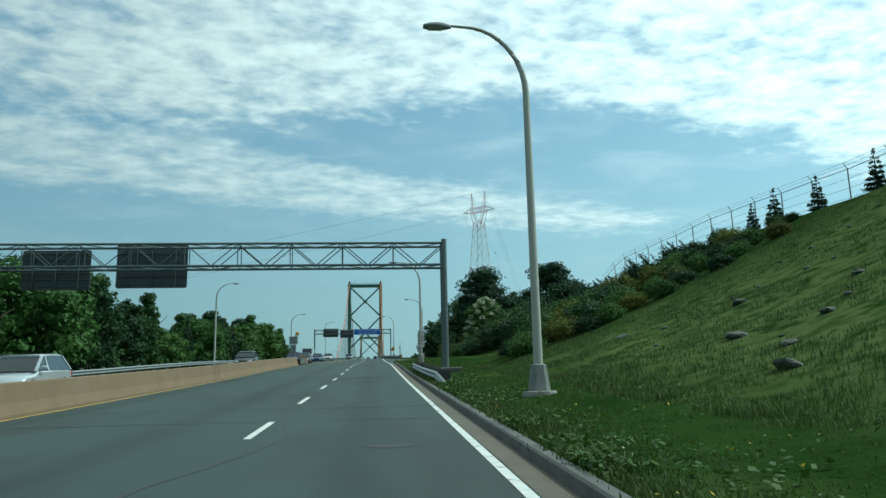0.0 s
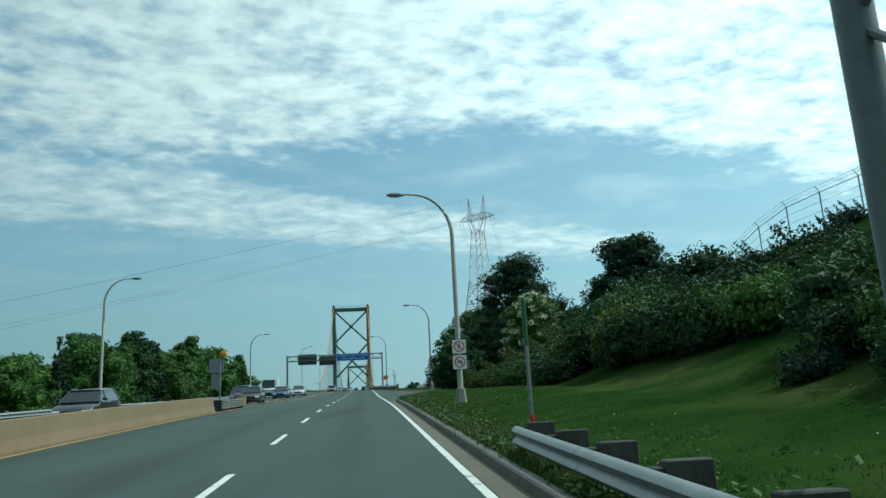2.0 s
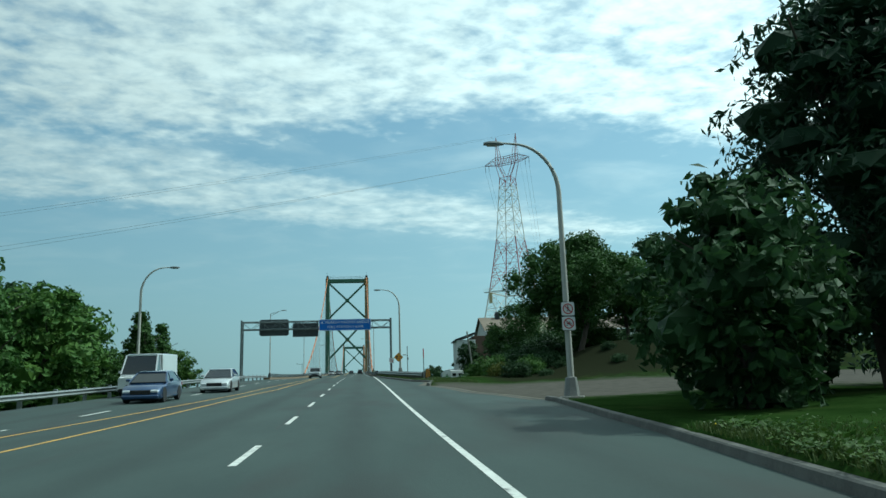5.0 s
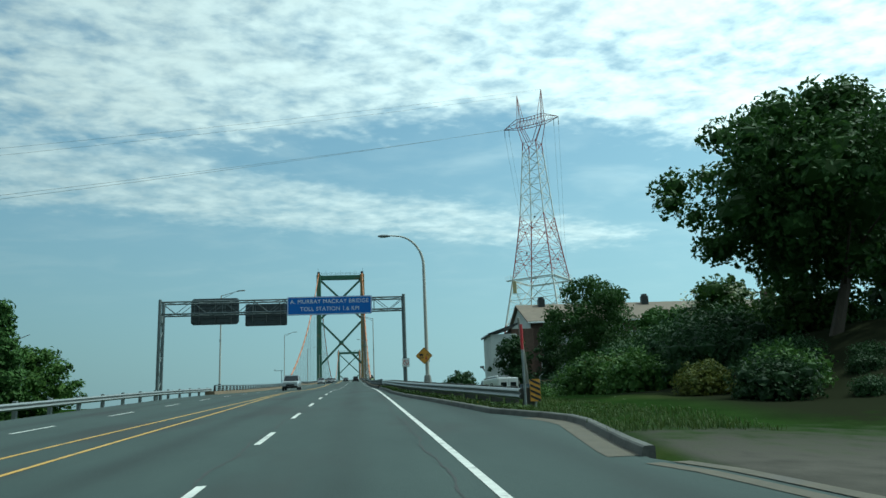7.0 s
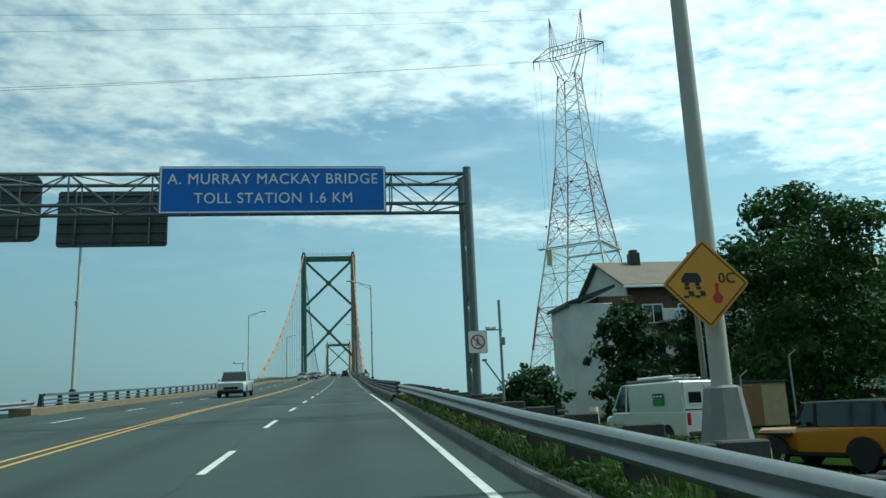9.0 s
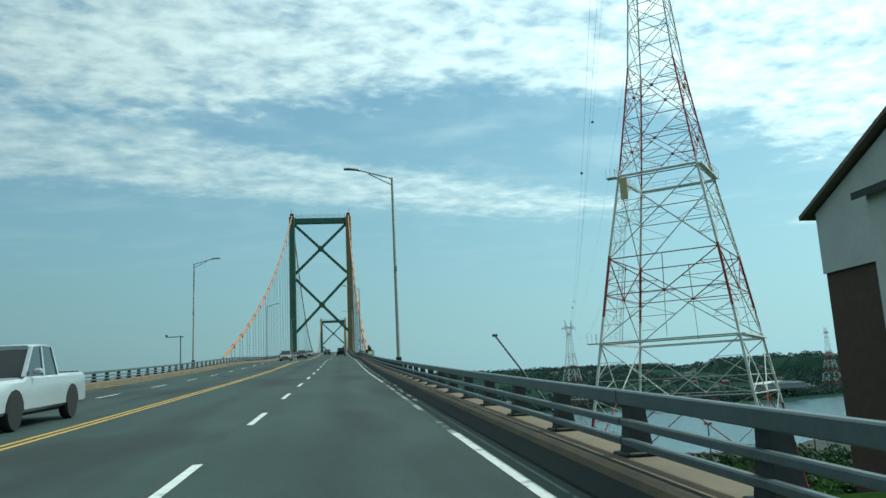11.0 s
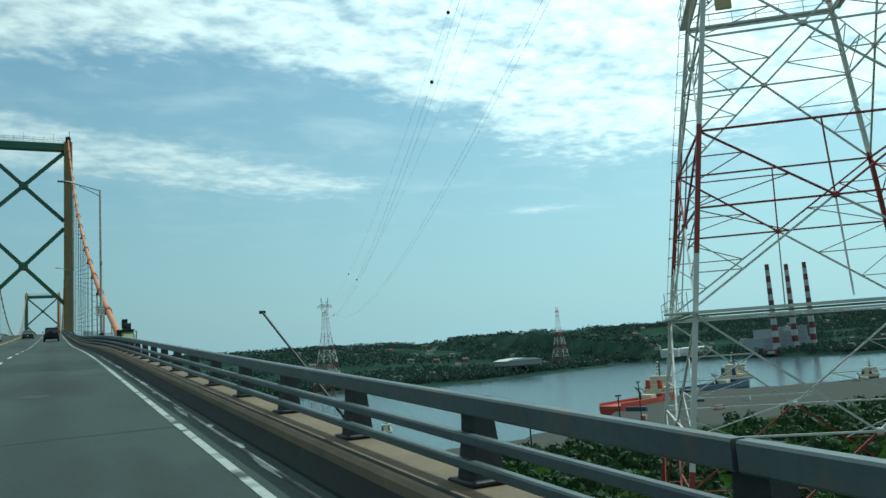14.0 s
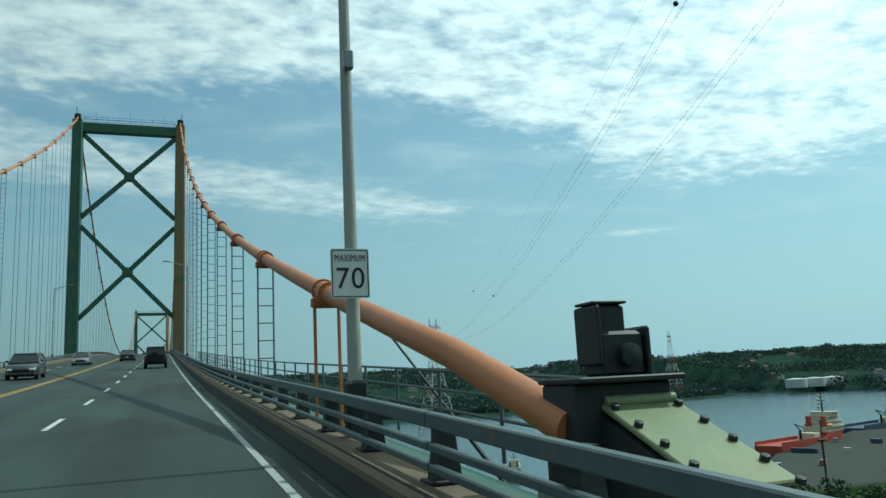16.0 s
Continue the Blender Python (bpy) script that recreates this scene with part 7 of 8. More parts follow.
GLASS = glass_mat()
CHROME = mat("wheel_alloy", (0.5, 0.51, 0.52), (0.4, 0.41, 0.42), 0.3, 0.9, bump=0.0)
HEAD = mat("headlight_lens", (0.75, 0.77, 0.78), (0.6, 0.62, 0.63), 0.1, bump=0.0)
TAIL = mat("tail_lens", (0.35, 0.02, 0.02), (0.28, 0.015, 0.015), 0.2, bump=0.0)


def car_paint(name, c):
    return mat(name, c, tuple(v * 0.9 for v in c), 0.28, 0.25, scale=1.0, fine=3.0, bump=0.0, coat=0.8)


PAINT = dict(silver=car_paint("silver_paint", (0.50, 0.53, 0.55)), dark=car_paint("charcoal_paint", (0.035, 0.04, 0.045)), blue=car_paint("blue_paint", (0.03, 0.07, 0.16)), white=car_paint("white_paint", (0.75, 0.77, 0.77)), black=car_paint("black_paint", (0.012, 0.013, 0.015)), orange=car_paint("orange_paint", (0.62, 0.22, 0.02)), grey=car_paint("grey_paint", (0.2, 0.21, 0.215)))

# length, width, height, sill, belt, then stops along the length (0 front, 1 tail): bonnet height, windscreen foot and head, roof end, tail window foot
KINDS = dict(
    hatch=(4.1, 1.75, 1.5, 0.22, 0.98, 0.86, 0.24, 0.44, 0.86, 0.96),
    sedan=(4.6, 1.8, 1.44, 0.2, 0.95, 0.82, 0.27, 0.45, 0.75, 0.9),
    suv=(4.6, 1.86, 1.7, 0.28, 1.1, 1.0, 0.25, 0.42, 0.88, 0.97),
    pickup=(5.6, 1.98, 1.85, 0.35, 1.15, 1.08, 0.26, 0.38, 0.60, 0.64),
    van=(5.7, 2.0, 2.4, 0.3, 1.3, 1.15, 0.1, 0.24, 0.97, 0.995),
    jeep=(4.3, 1.85, 1.85, 0.42, 1.2, 1.15, 0.32, 0.40, 0.96, 0.99),
)


def car(name, kind, paint, m, label, category="car"):
    """A vehicle built about the ground under its middle, with its nose towards -y."""
    L, W, H, sill, belt, hood, ws0, ws1, rf, rw = KINDS[kind]
    ob = thing(name, m, label, category)
    body_mat = PAINT[paint]
    yy = lambda f: (f - 0.5) * L
    hw = W / 2
    square = kind in ("jeep", "van", "pickup")

    def ring(f, w, z0, z1, r):
        y = yy(f)
        w, c = w * hw, r
        return [(-w + c, y, z0), (w - c, y, z0), (w, y, z0 + c), (w, y, (z0 + z1) * 0.55), (w * 0.985, y, z1 - c), (w - c * 1.2, y, z1), (-w + c * 1.2, y, z1), (-w * 0.985, y, z1 - c), (-w, y, (z0 + z1) * 0.55), (-w, y, z0 + c)]

    nose = 0.72 * hood
    tail_h = belt if kind != "sedan" else belt * 1.0
    st = [(0.0, 0.84, sill + 0.08, nose * 0.9), (0.02, 0.92, sill, nose), (0.08, 0.98, sill - 0.02, hood * 0.95), (ws0, 1.0, sill - 0.02, hood), (ws0 + 0.03, 1.0, sill - 0.02, belt), (0.6, 1.0, sill - 0.02, belt), (0.9, 0.99, sill, tail_h), (0.98, 0.94, sill + 0.02, tail_h * 0.97), (1.0, 0.88, sill + 0.1, tail_h * 0.9)]
    if square:
        st = [(0.0, 0.9 if kind != "jeep" else 0.62, sill + 0.05, hood * 0.93), (0.03, 0.98 if kind != "jeep" else 0.66, sill, hood * 0.98), (ws0, 1.0 if kind != "jeep" else 0.8, sill, hood), (ws0 + 0.02, 1.0 if kind != "jeep" else 0.86, sill, belt), (0.96, 1.0 if kind != "jeep" else 0.86, sill, belt), (1.0, 0.97 if kind != "jeep" else 0.86, sill + 0.03, belt * 0.98)]
    s = Shape()
    s.loft([ring(f, w, a, b, 0.07) for f, w, a, b in st])
    body = part("body", s, body_mat, ob, smooth=True)
    # greenhouse: glass core, roof skin and pillars
    ti = 0.86 if not square else 0.93
    wb, wt = hw * (0.95 if kind != "jeep" else 0.84), hw * (0.76 if not square else (0.86 if kind != "jeep" else 0.76))
    zr0, zr1 = belt - 0.02, H - 0.06
    a, b, c, d = yy(ws0 + 0.01), yy(ws1), yy(rf), yy(rw)
    g = Shape().add([(-wb, a, zr0), (wb, a, zr0), (wb, d, zr0), (-wb, d, zr0), (-wt, b, zr1), (wt, b, zr1), (wt, c, zr1), (-wt, c, zr1)], [(0, 1, 5, 4), (1, 2, 6, 5), (2, 3, 7, 6), (3, 0, 4, 7), (4, 5, 6, 7), (3, 2, 1, 0)])
    part("glasshouse", g, GLASS, ob, "dark tinted windows")
    roof = Shape().loft([[(-wt * 1.0, y, z), (-wt * 0.9, y, z + 0.05), (wt * 0.9, y, z + 0.05), (wt * 1.0, y, z), (wt * 0.97, y, z - 0.04), (-wt * 0.97, y, z - 0.04)] for y, z in ((b - 0.06, zr1 - 0.02), (b + 0.2, zr1 + 0.01), ((b + c) / 2, zr1 + 0.02), (c - 0.2, zr1 + 0.01), (c + 0.04, zr1 - 0.02))])
    part("roof", roof, M["black"] if kind == "jeep" else body_mat, ob, smooth=True)
    e = 0.012
    for sx in (-1, 1):
        pill = [((wb + e) * sx, a, zr0, (wt + e) * sx, b, zr1), ((wb + e) * sx, d - 0.05, zr0, (wt + e) * sx, c - 0.05, zr1)]
        t = 0.48 if kind != "pickup" else 0.47
        ym = yy(t) if kind not in ("van",) else yy(0.3)
        pill.append(((wb + e) * sx, ym, zr0, (wt + e) * sx, ym + 0.02, zr1))
        for x0, y0, z0, x1, y1, z1 in pill:
            part("pillar", Shape().loft([[(x0 + sx * 0.01, y0 - 0.05, z0), (x0 + sx * 0.01, y0 + 0.05, z0), (x0 - sx * 0.06, y0 + 0.05, z0), (x0 - sx * 0.06, y0 - 0.05, z0)], [(x1 + sx * 0.01, y1 - 0.04, z1), (x1 + sx * 0.01, y1 + 0.04, z1), (x1 - sx * 0.06, y1 + 0.04, z1), (x1 - sx * 0.06, y1 - 0.04, z1)]]), M["black"] if kind == "jeep" else body_mat, ob)
        part("mirror", Shape().rbox((sx * (hw + 0.09), yy(ws0 + 0.08), belt + 0.08), (0.2, 0.12, 0.14), 0.04), body_mat if kind != "jeep" else M["black"], ob)
        part("headlight", Shape().rbox((sx * hw * (0.68 if kind != "jeep" else 0.42), yy(0.012), nose * (0.9 if not square else 1.12)), (0.34 if kind != "jeep" else 0.2, 0.12, 0.15 if kind != "jeep" else 0.2), 0.04), HEAD, ob)
        part("tail_light", Shape().rbox((sx * hw * 0.82, yy(0.99), belt * (0.82 if not square else 0.75)), (0.2, 0.12, 0.2 if kind != "van" else 0.5), 0.03), TAIL, ob)
        if kind == "van":
            part("van_side", Shape().rbox((sx * (wb + wt) / 2 * 1.02, yy(0.66), (zr0 + zr1) / 2), (0.12, L * 0.62, zr1 - zr0 + 0.06), 0.03), body_mat, ob)
    part("grille", Shape().rbox((0, yy(0.003), sill + 0.3), (W * 0.5, 0.06, 0.2), 0.02), M["black"], ob)
    part("front_bumper", Shape().rbox((0, yy(0.005), sill + 0.1), (W * 0.9, 0.16, 0.18), 0.05), M["black"] if square else body_mat, ob)
    part("rear_bumper", Shape().rbox((0, yy(0.995), sill + 0.14), (W * 0.88, 0.14, 0.2), 0.05), M["black"] if square else body_mat, ob)
    part("number_plate", Shape().rbox((0, yy(1.0) + 0.03, sill + 0.34), (0.31, 0.02, 0.15), 0.005), M["sign_white"], ob)
    part("underbody", Shape().rbox((0, 0, sill + 0.02), (W * 0.86, L * 0.86, 0.2), 0.05), M["black"], ob)
    rw_ = {"suv": 0.36, "pickup": 0.40, "van": 0.36, "jeep": 0.42}.get(kind, 0.32)
    tyre = Shape().lathe([(rw_ * 0.62, -0.11), (rw_ * 0.94, -0.11), (rw_, -0.07), (rw_, 0.07), (rw_ * 0.94, 0.11), (rw_ * 0.62, 0.11)], 22, pose(0, 0, 0, 0, 90)).mesh("tyre", M["black"], True)
    rim = Shape().lathe([(0.02, -0.09), (rw_ * 0.6, -0.1), (rw_ * 0.64, -0.05), (rw_ * 0.64, 0.05), (rw_ * 0.6, 0.1), (0.02, 0.09)], 10, pose(0, 0, 0, 0, 90)).mesh("rim", CHROME)
    for sx in (-1, 1):
        for f in (0.17, 0.80):
            w = part("tyre", tyre, None, ob, "black rubber tyre", at=pose(sx * (hw - 0.10), yy(f), rw_))
            part("rim", rim, None, w)
            part("wheel_arch", Shape().prism([(yy(f) + math.cos(q) * (rw_ + 0.07), rw_ + math.sin(q) * (rw_ + 0.07)) for q in np.linspace(0, math.pi, 9)], sx * (hw - 0.14), sx * (hw + 0.006), 0), M["black"], ob)
    if kind == "van":
        rear = part("rear_doors", Shape().rbox((0, yy(0.985), (belt + H) / 2 - 0.05), (wb * 1.96, 0.1, H - belt), 0.03), body_mat, ob, "plain rear doors")
        for sx in (-1, 1):
            part("rear_window", Shape().rbox((sx * 0.45, yy(0.985) + 0.055, belt + 0.45), (0.55, 0.02, 0.42), 0.008), GLASS, rear)
        part("door_seam", Shape().box((0, yy(0.985) + 0.053, (belt + H) / 2 - 0.1), (0.02, 0.01, H - belt - 0.2)), M["black"], rear)
    if kind == "jeep":
        sp = part("spare_wheel", tyre, None, ob, "spare wheel on the tailgate", at=pose(0.1, yy(1.0) + 0.13, 1.0) @ pose(0, 0, 0, 0, 0, 90))
        part("rim", rim, None, sp)
        for sx in (-1, 1):
            part("fender", Shape().rbox((sx * hw * 0.84, yy(0.17), 0.98), (0.36, 1.1, 0.06), 0.02), M["black"], ob)
    if kind == "pickup":
        part("bed", Shape().rbox((0, yy(0.82), belt + 0.01), (W * 0.84, L * 0.32, 0.03), 0.01), M["black"], ob)
        part("tailgate", Shape().rbox((0, yy(0.985), belt - 0.2), (W * 0.85, 0.06, 0.5), 0.02), body_mat, ob)
    return ob


def on_road(x, y, back=False):
    g = math.degrees(math.atan((zr(y + 1) - zr(y - 1)) / 2))
    return pose(x, y, zr(y) + 0.005, g, 0, 0) @ pose(0, 0, 0, 0, 0, 180 if back else 0)


car("hatchback", "hatch", "silver", on_road(-11.7, 27.6), "silver hatchback driving on the far side of the barrier")
car("hatchback", "hatch", "dark", on_road(-12.0, 75.0), "charcoal hatchback driving on the far side of the barrier")
car("small_car", "hatch", "dark", on_road(-9.9, 111.5), "charcoal hatchback coming down the hill")
car("sport_utility", "suv", "blue", on_road(-12.3, 121.0), "dark blue sport utility car coming down the hill")
car("sedan", "sedan", "silver", on_road(-8.9, 149.5), "silver sedan in the inner oncoming lane")
car("sedan", "sedan", "blue", on_road(-10.0, 137.6), "dark blue sedan coming down the hill")
car("delivery_van", "van", "white", on_road(-12.4, 146.0), "white high-roof van coming down the hill", "van")
car("pickup_truck", "pickup", "silver", on_road(-8.0, 238.0), "silver pickup truck coming off the bridge", "truck")
car("sport_utility", "suv", "grey", on_road(-9.4, 352.0), "grey sport utility car on the bridge")
car("sport_utility", "suv", "dark", on_road(-8.2, 381.0), "charcoal sport utility car on the bridge")
car("sedan", "sedan", "grey", on_road(-8.2, 419.0), "grey sedan on the bridge")
car("off_roader", "jeep", "black", on_road(-0.3, 396.0, True), "black boxy off-roader with a spare wheel behind")
car("sedan", "sedan", "dark", on_road(-4.0, 433.0, True), "dark sedan in the inner lane of the bridge")
GREEN_PANEL = mat("green_panel_paint", (0.03, 0.24, 0.07), (0.025, 0.2, 0.06), 0.5, bump=0.0)
v = car("parked_van", "van", "white", pose(12.7, 209.6, ground_z(12.7, 209.6), 0, 0, 192), "parked white van with ladders on its roof rack", "van")
for sx in (-1, 1):
    panel = part("side_panel", Shape().rbox((sx * 1.035, 1.3, 1.85), (0.02, 0.7, 0.2), 0.004), M["sign_black"], v, "dark lettering panel on the van side")
    part("side_stripe", Shape().rbox((sx * 1.035, 1.3, 1.62), (0.02, 0.7, 0.22), 0.004), GREEN_PANEL, v, "green panel on the van side")
    for q in range(3):
        part("panel_bar", Shape().box((sx * 1.047, 1.08 + q * 0.22, 1.84), (0.006, 0.16, 0.06)), M["sign_white"], panel)
rack = part("roof_rack", Shape().rbox((0, 0.2, 2.5), (1.5, 3.0, 0.05), 0.01).rbox((-0.6, 0.2, 2.44), (0.06, 3.2, 0.14), 0.01).rbox((0.6, 0.2, 2.44), (0.06, 3.2, 0.14), 0.01), M["steel"], v)
part("ladder", Shape().rbox((-0.35, 0.2, 2.6), (0.06, 3.4, 0.08), 0.01).rbox((0.0, 0.2, 2.6), (0.06, 3.4, 0.08), 0.01), M["steel"], rack)
part("pipe_box", Shape().rbox((0.5, 0.4, 2.58), (0.14, 2.4, 0.12), 0.05), M["sign_white"], rack)
car("parked_off_roader", "jeep", "orange", pose(13.6, 199.6, ground_z(13.6, 199.6), 0, 0, 203), "parked orange off-roader with a black soft top")


# ---- barrier end, signs and posts by the road ----
def crash_cushion():
    x0, y0 = -8.25, 84.5
    z0 = zr(y0)
    ob = thing("crash_cushion", pose(x0, y0, z0), "ribbed steel crash cushion with an orange nose", "crash cushion")
    gr = (zr(94) - zr(84.5)) / 9.5
    for i in range(9):
        y = i * 1.02
        w = 0.36 - 0.012 * i
        for sx in (-1, 1):
            s = Shape()
            for k in range(4):
                s.rbox((sx * (w + 0.02 * (i % 2)), y + 0.5, y * gr + 0.2 + k * 0.13), (0.07, 1.12, 0.10), 0.025)
            part("fender_panel", s, M["steel"], ob)
        part("diaphragm", Shape().rbox((0, y, y * gr + 0.32), (w * 1.9, 0.08, 0.62), 0.01), M["dark"], ob)
        part("leg", Shape().rbox((0, y, y * gr + 0.04), (w * 2.2, 0.1, 0.12), 0.01), M["dark"], ob)
    part("nose", Shape().loft([[(-0.3, y, z - 0.3), (0.3, y, z - 0.3), (0.3, y, z + 0.3), (-0.3, y, z + 0.3)] for y, z in ((9.1, 0.98), (9.5, 1.0))]), M["sign_orange"], ob, "orange nose plate")
    return ob


crash_cushion()


def beacon_sign():
    ob = thing("warning_sign", pose(-9.0, 90.0, zr(90)), "median warning sign seen from behind with an amber beacon", "sign")
    member("pole", (0, 0, -0.3), (0, 0, 3.6), 0.05, M["steel"], ob, 8)
    part("panel", Shape().rbox((-0.25, 0.08, 2.75), (0.95, 0.02, 0.9), 0.01), M["steel"], ob)
    part("panel", Shape().rbox((-0.25, 0.08, 1.75), (0.62, 0.02, 1.0), 0.01), M["steel"], ob)
    part("beacon", Shape().lathe([(0.05, -0.2), (0.2, -0.16), (0.22, 0.0), (0.2, 0.16), (0.05, 0.2)], 14, pose(0.2, 0.05, 3.5, 90)), M["sign_orange"], ob, "amber beacon lamp", smooth=True)
    lamp = thing("warning_lamp", pose(-8.6, 93.0, zr(93)), "small amber warning lamp on the crash cushion", "lamp")
    member("stem", (0, 0, 0.5), (0, 0, 0.85), 0.02, M["steel"], lamp, 6)
    part("lens", Shape().lathe([(0.03, -0.05), (0.1, -0.03), (0.1, 0.03), (0.03, 0.05)], 12, pose(0, 0, 0.95, 90)), M["sign_orange"], lamp, smooth=True)


beacon_sign()


def hazard_marker(x, y, label):
    z = ground_z(x, y)
    ob = thing("hazard_marker", pose(x, y, z), label, "sign")
    member("post", (0, 0, -0.2), (0, 0, 0.8), 0.03, M["steel"], ob, 6)
    part("plate", round_plate(0.32, 0.66, 0.02, 0.012), M["sign_orange"], ob, at=pose(0, -0.04, 0.52))
    for k in range(4):
        zc = 0.24 + k * 0.16
        part("stripe", Shape().prism([(-0.15, zc + 0.08), (0.15, zc - 0.07), (0.15, zc + 0.01), (-0.15, zc + 0.15)], -0.052, -0.048, 1), M["sign_black"], ob)


hazard_marker(5.35, 162.0, "orange and black striped hazard marker at the guardrail end")
ob = thing("marker_pole", pose(5.02, 161.9, ground_z(5.02, 161.9)), "slim grey marker pole with a red band", "pole")
member("pole", (0, 0, -0.2), (0, 0, 2.5), 0.04, M["steel"], ob, 8)
member("band", (0, 0, 1.75), (0, 0, 2.52), 0.045, M["sign_red"], ob, 8)
GREEN_POST = mat("green_post_paint", (0.02, 0.13, 0.055), (0.015, 0.1, 0.04), 0.5, bump=0.0)
ob = thing("snow_marker", pose(3.0, 52.2, ground_z(3.0, 52.2)), "slim grey snow marker with green top and red foot", "post")
member("post", (0, 0, 0.3), (0, 0, 1.75), 0.035, M["steel"], ob, 8)
member("top", (0, 0, 1.75), (0, 0, 2.6), 0.04, GREEN_POST, ob, 8)
member("foot", (0, 0, -0.2), (0, 0, 0.55), 0.045, M["sign_red"], ob, 8)
ob = thing("utility_pole", pose(16.7, 213.9, ground_z(16.7, 213.9)), "leaning weathered wooden utility pole beside the parking area", "pole")
part("pole", Shape().tube([(0, 0, -0.4), (-0.5, -1.0, 3.8), (-1.2, -2.3, 8.0)], 0.15, 10, r2=0.11), mat("weathered_pole_wood", (0.3, 0.29, 0.26), (0.2, 0.195, 0.175), 0.85, scale=2, fine=20, stretch=(1, 1, 0.15)), ob, smooth=True)


def camera_pole():
    x, y = 6.7, 212.0
    ob = thing("surveillance_pole", pose(x, y, ground_z(x, y)), "slim grey pole with surveillance boxes", "pole")
    member("pole", (0, 0, -0.3), (0, 0, 5.2), 0.06, M["steel"], ob, 8)
    member("arm", (-0.6, 0, 3.9), (0.1, 0, 3.9), 0.03, M["steel"], ob, 6)
    for xx in (-0.55, -0.3):
        part("box", Shape().rbox((xx, -0.05, 3.98), (0.2, 0.28, 0.16), 0.03), M["sign_white"], ob)
    part("cabinet", Shape().rbox((0.05, -0.1, 3.4), (0.22, 0.2, 0.35), 0.03), M["steel"], ob)


camera_pole()
for x, y, h in ((19.3, 211.0, 3.2), (17.2, 211.5, 2.4)):
    ob = thing("fence_post", pose(x, y, ground_z(x, y)), "slim galvanised fence post with an angled top", "post", "yard fence posts")
    member("post", (0, 0, -0.2), (0, 0, h), 0.04, M["steel"], ob, 6)
    member("top_arm", (0, 0, h), (0.35, 0, h + 0.25), 0.03, M["steel"], ob, 6)
ob = thing("storage_shed", pose(19.2, 214.6, ground_z(19.2, 214.6)), "small beige plywood shed beside the parked cars", "shed")
part("wall", Shape().rbox((0, 0, 1.0), (2.6, 2.0, 2.0), 0.03), mat("beige_board", (0.42, 0.33, 0.2), (0.33, 0.26, 0.16), 0.8, fine=12), ob)
part("roof", Shape().rbox((0, 0, 2.04), (2.8, 2.2, 0.1), 0.02), M["dark"], ob)
part("door", Shape().rbox((-0.4, -1.02, 0.95), (0.9, 0.05, 1.85), 0.01), mat("brown_board", (0.25, 0.13, 0.06), (0.18, 0.1, 0.05), 0.8), ob)
ob = thing("traffic_drum", pose(13.8, 222.0, ground_z(13.8, 222.0)), "orange and white traffic drum", "drum")
for k in range(4):
    part("band", Shape().lathe([(0.29 - 0.012 * k, k * 0.25), (0.28 - 0.012 * k, k * 0.25 + 0.25)], 16), M["sign_orange"] if k % 2 == 0 else M["sign_white"], ob)


# ---- fence on the crest ----
def crest_fence():
    ob = thing("chain_link_fence", pose(29.2, 28.0, ground_z(29.2, 28.0)), "tall chain-link fence with angled tops along the crest", "fence")
    z0 = ground_z(29.2, 28.0)
    last = None
    for k in range(24):
        y = 28.0 + k * 3.95
        z = max(ground_z(29.2, y), 12.0 + 0.02 * (y - 40)) - z0
        member("post", (0, y - 28, ground_z(29.2, y) - z0 - 0.2), (0, y - 28, z + 2.55), 0.045, M["steel"], ob, 6)
        member("top_arm", (0, y - 28, z + 2.55), (-0.25, y - 28, z + 2.9), 0.025, M["steel"], ob, 5)
        if last:
            for h in (0.1, 0.7, 1.3, 1.9, 2.5):
                member("wire", (0, last[0] - 28, last[1] + h), (0, y - 28, z + h), 0.012 if h < 2.4 else 0.028, M["steel"], ob, 4)
            for o, h in ((-0.12, 2.72), (-0.25, 2.88)):
                member("barbed_wire", (o, last[0] - 28, last[1] + h), (o, y - 28, z + h), 0.010, M["steel"], ob, 4)
        last = (y, z)


crest_fence()


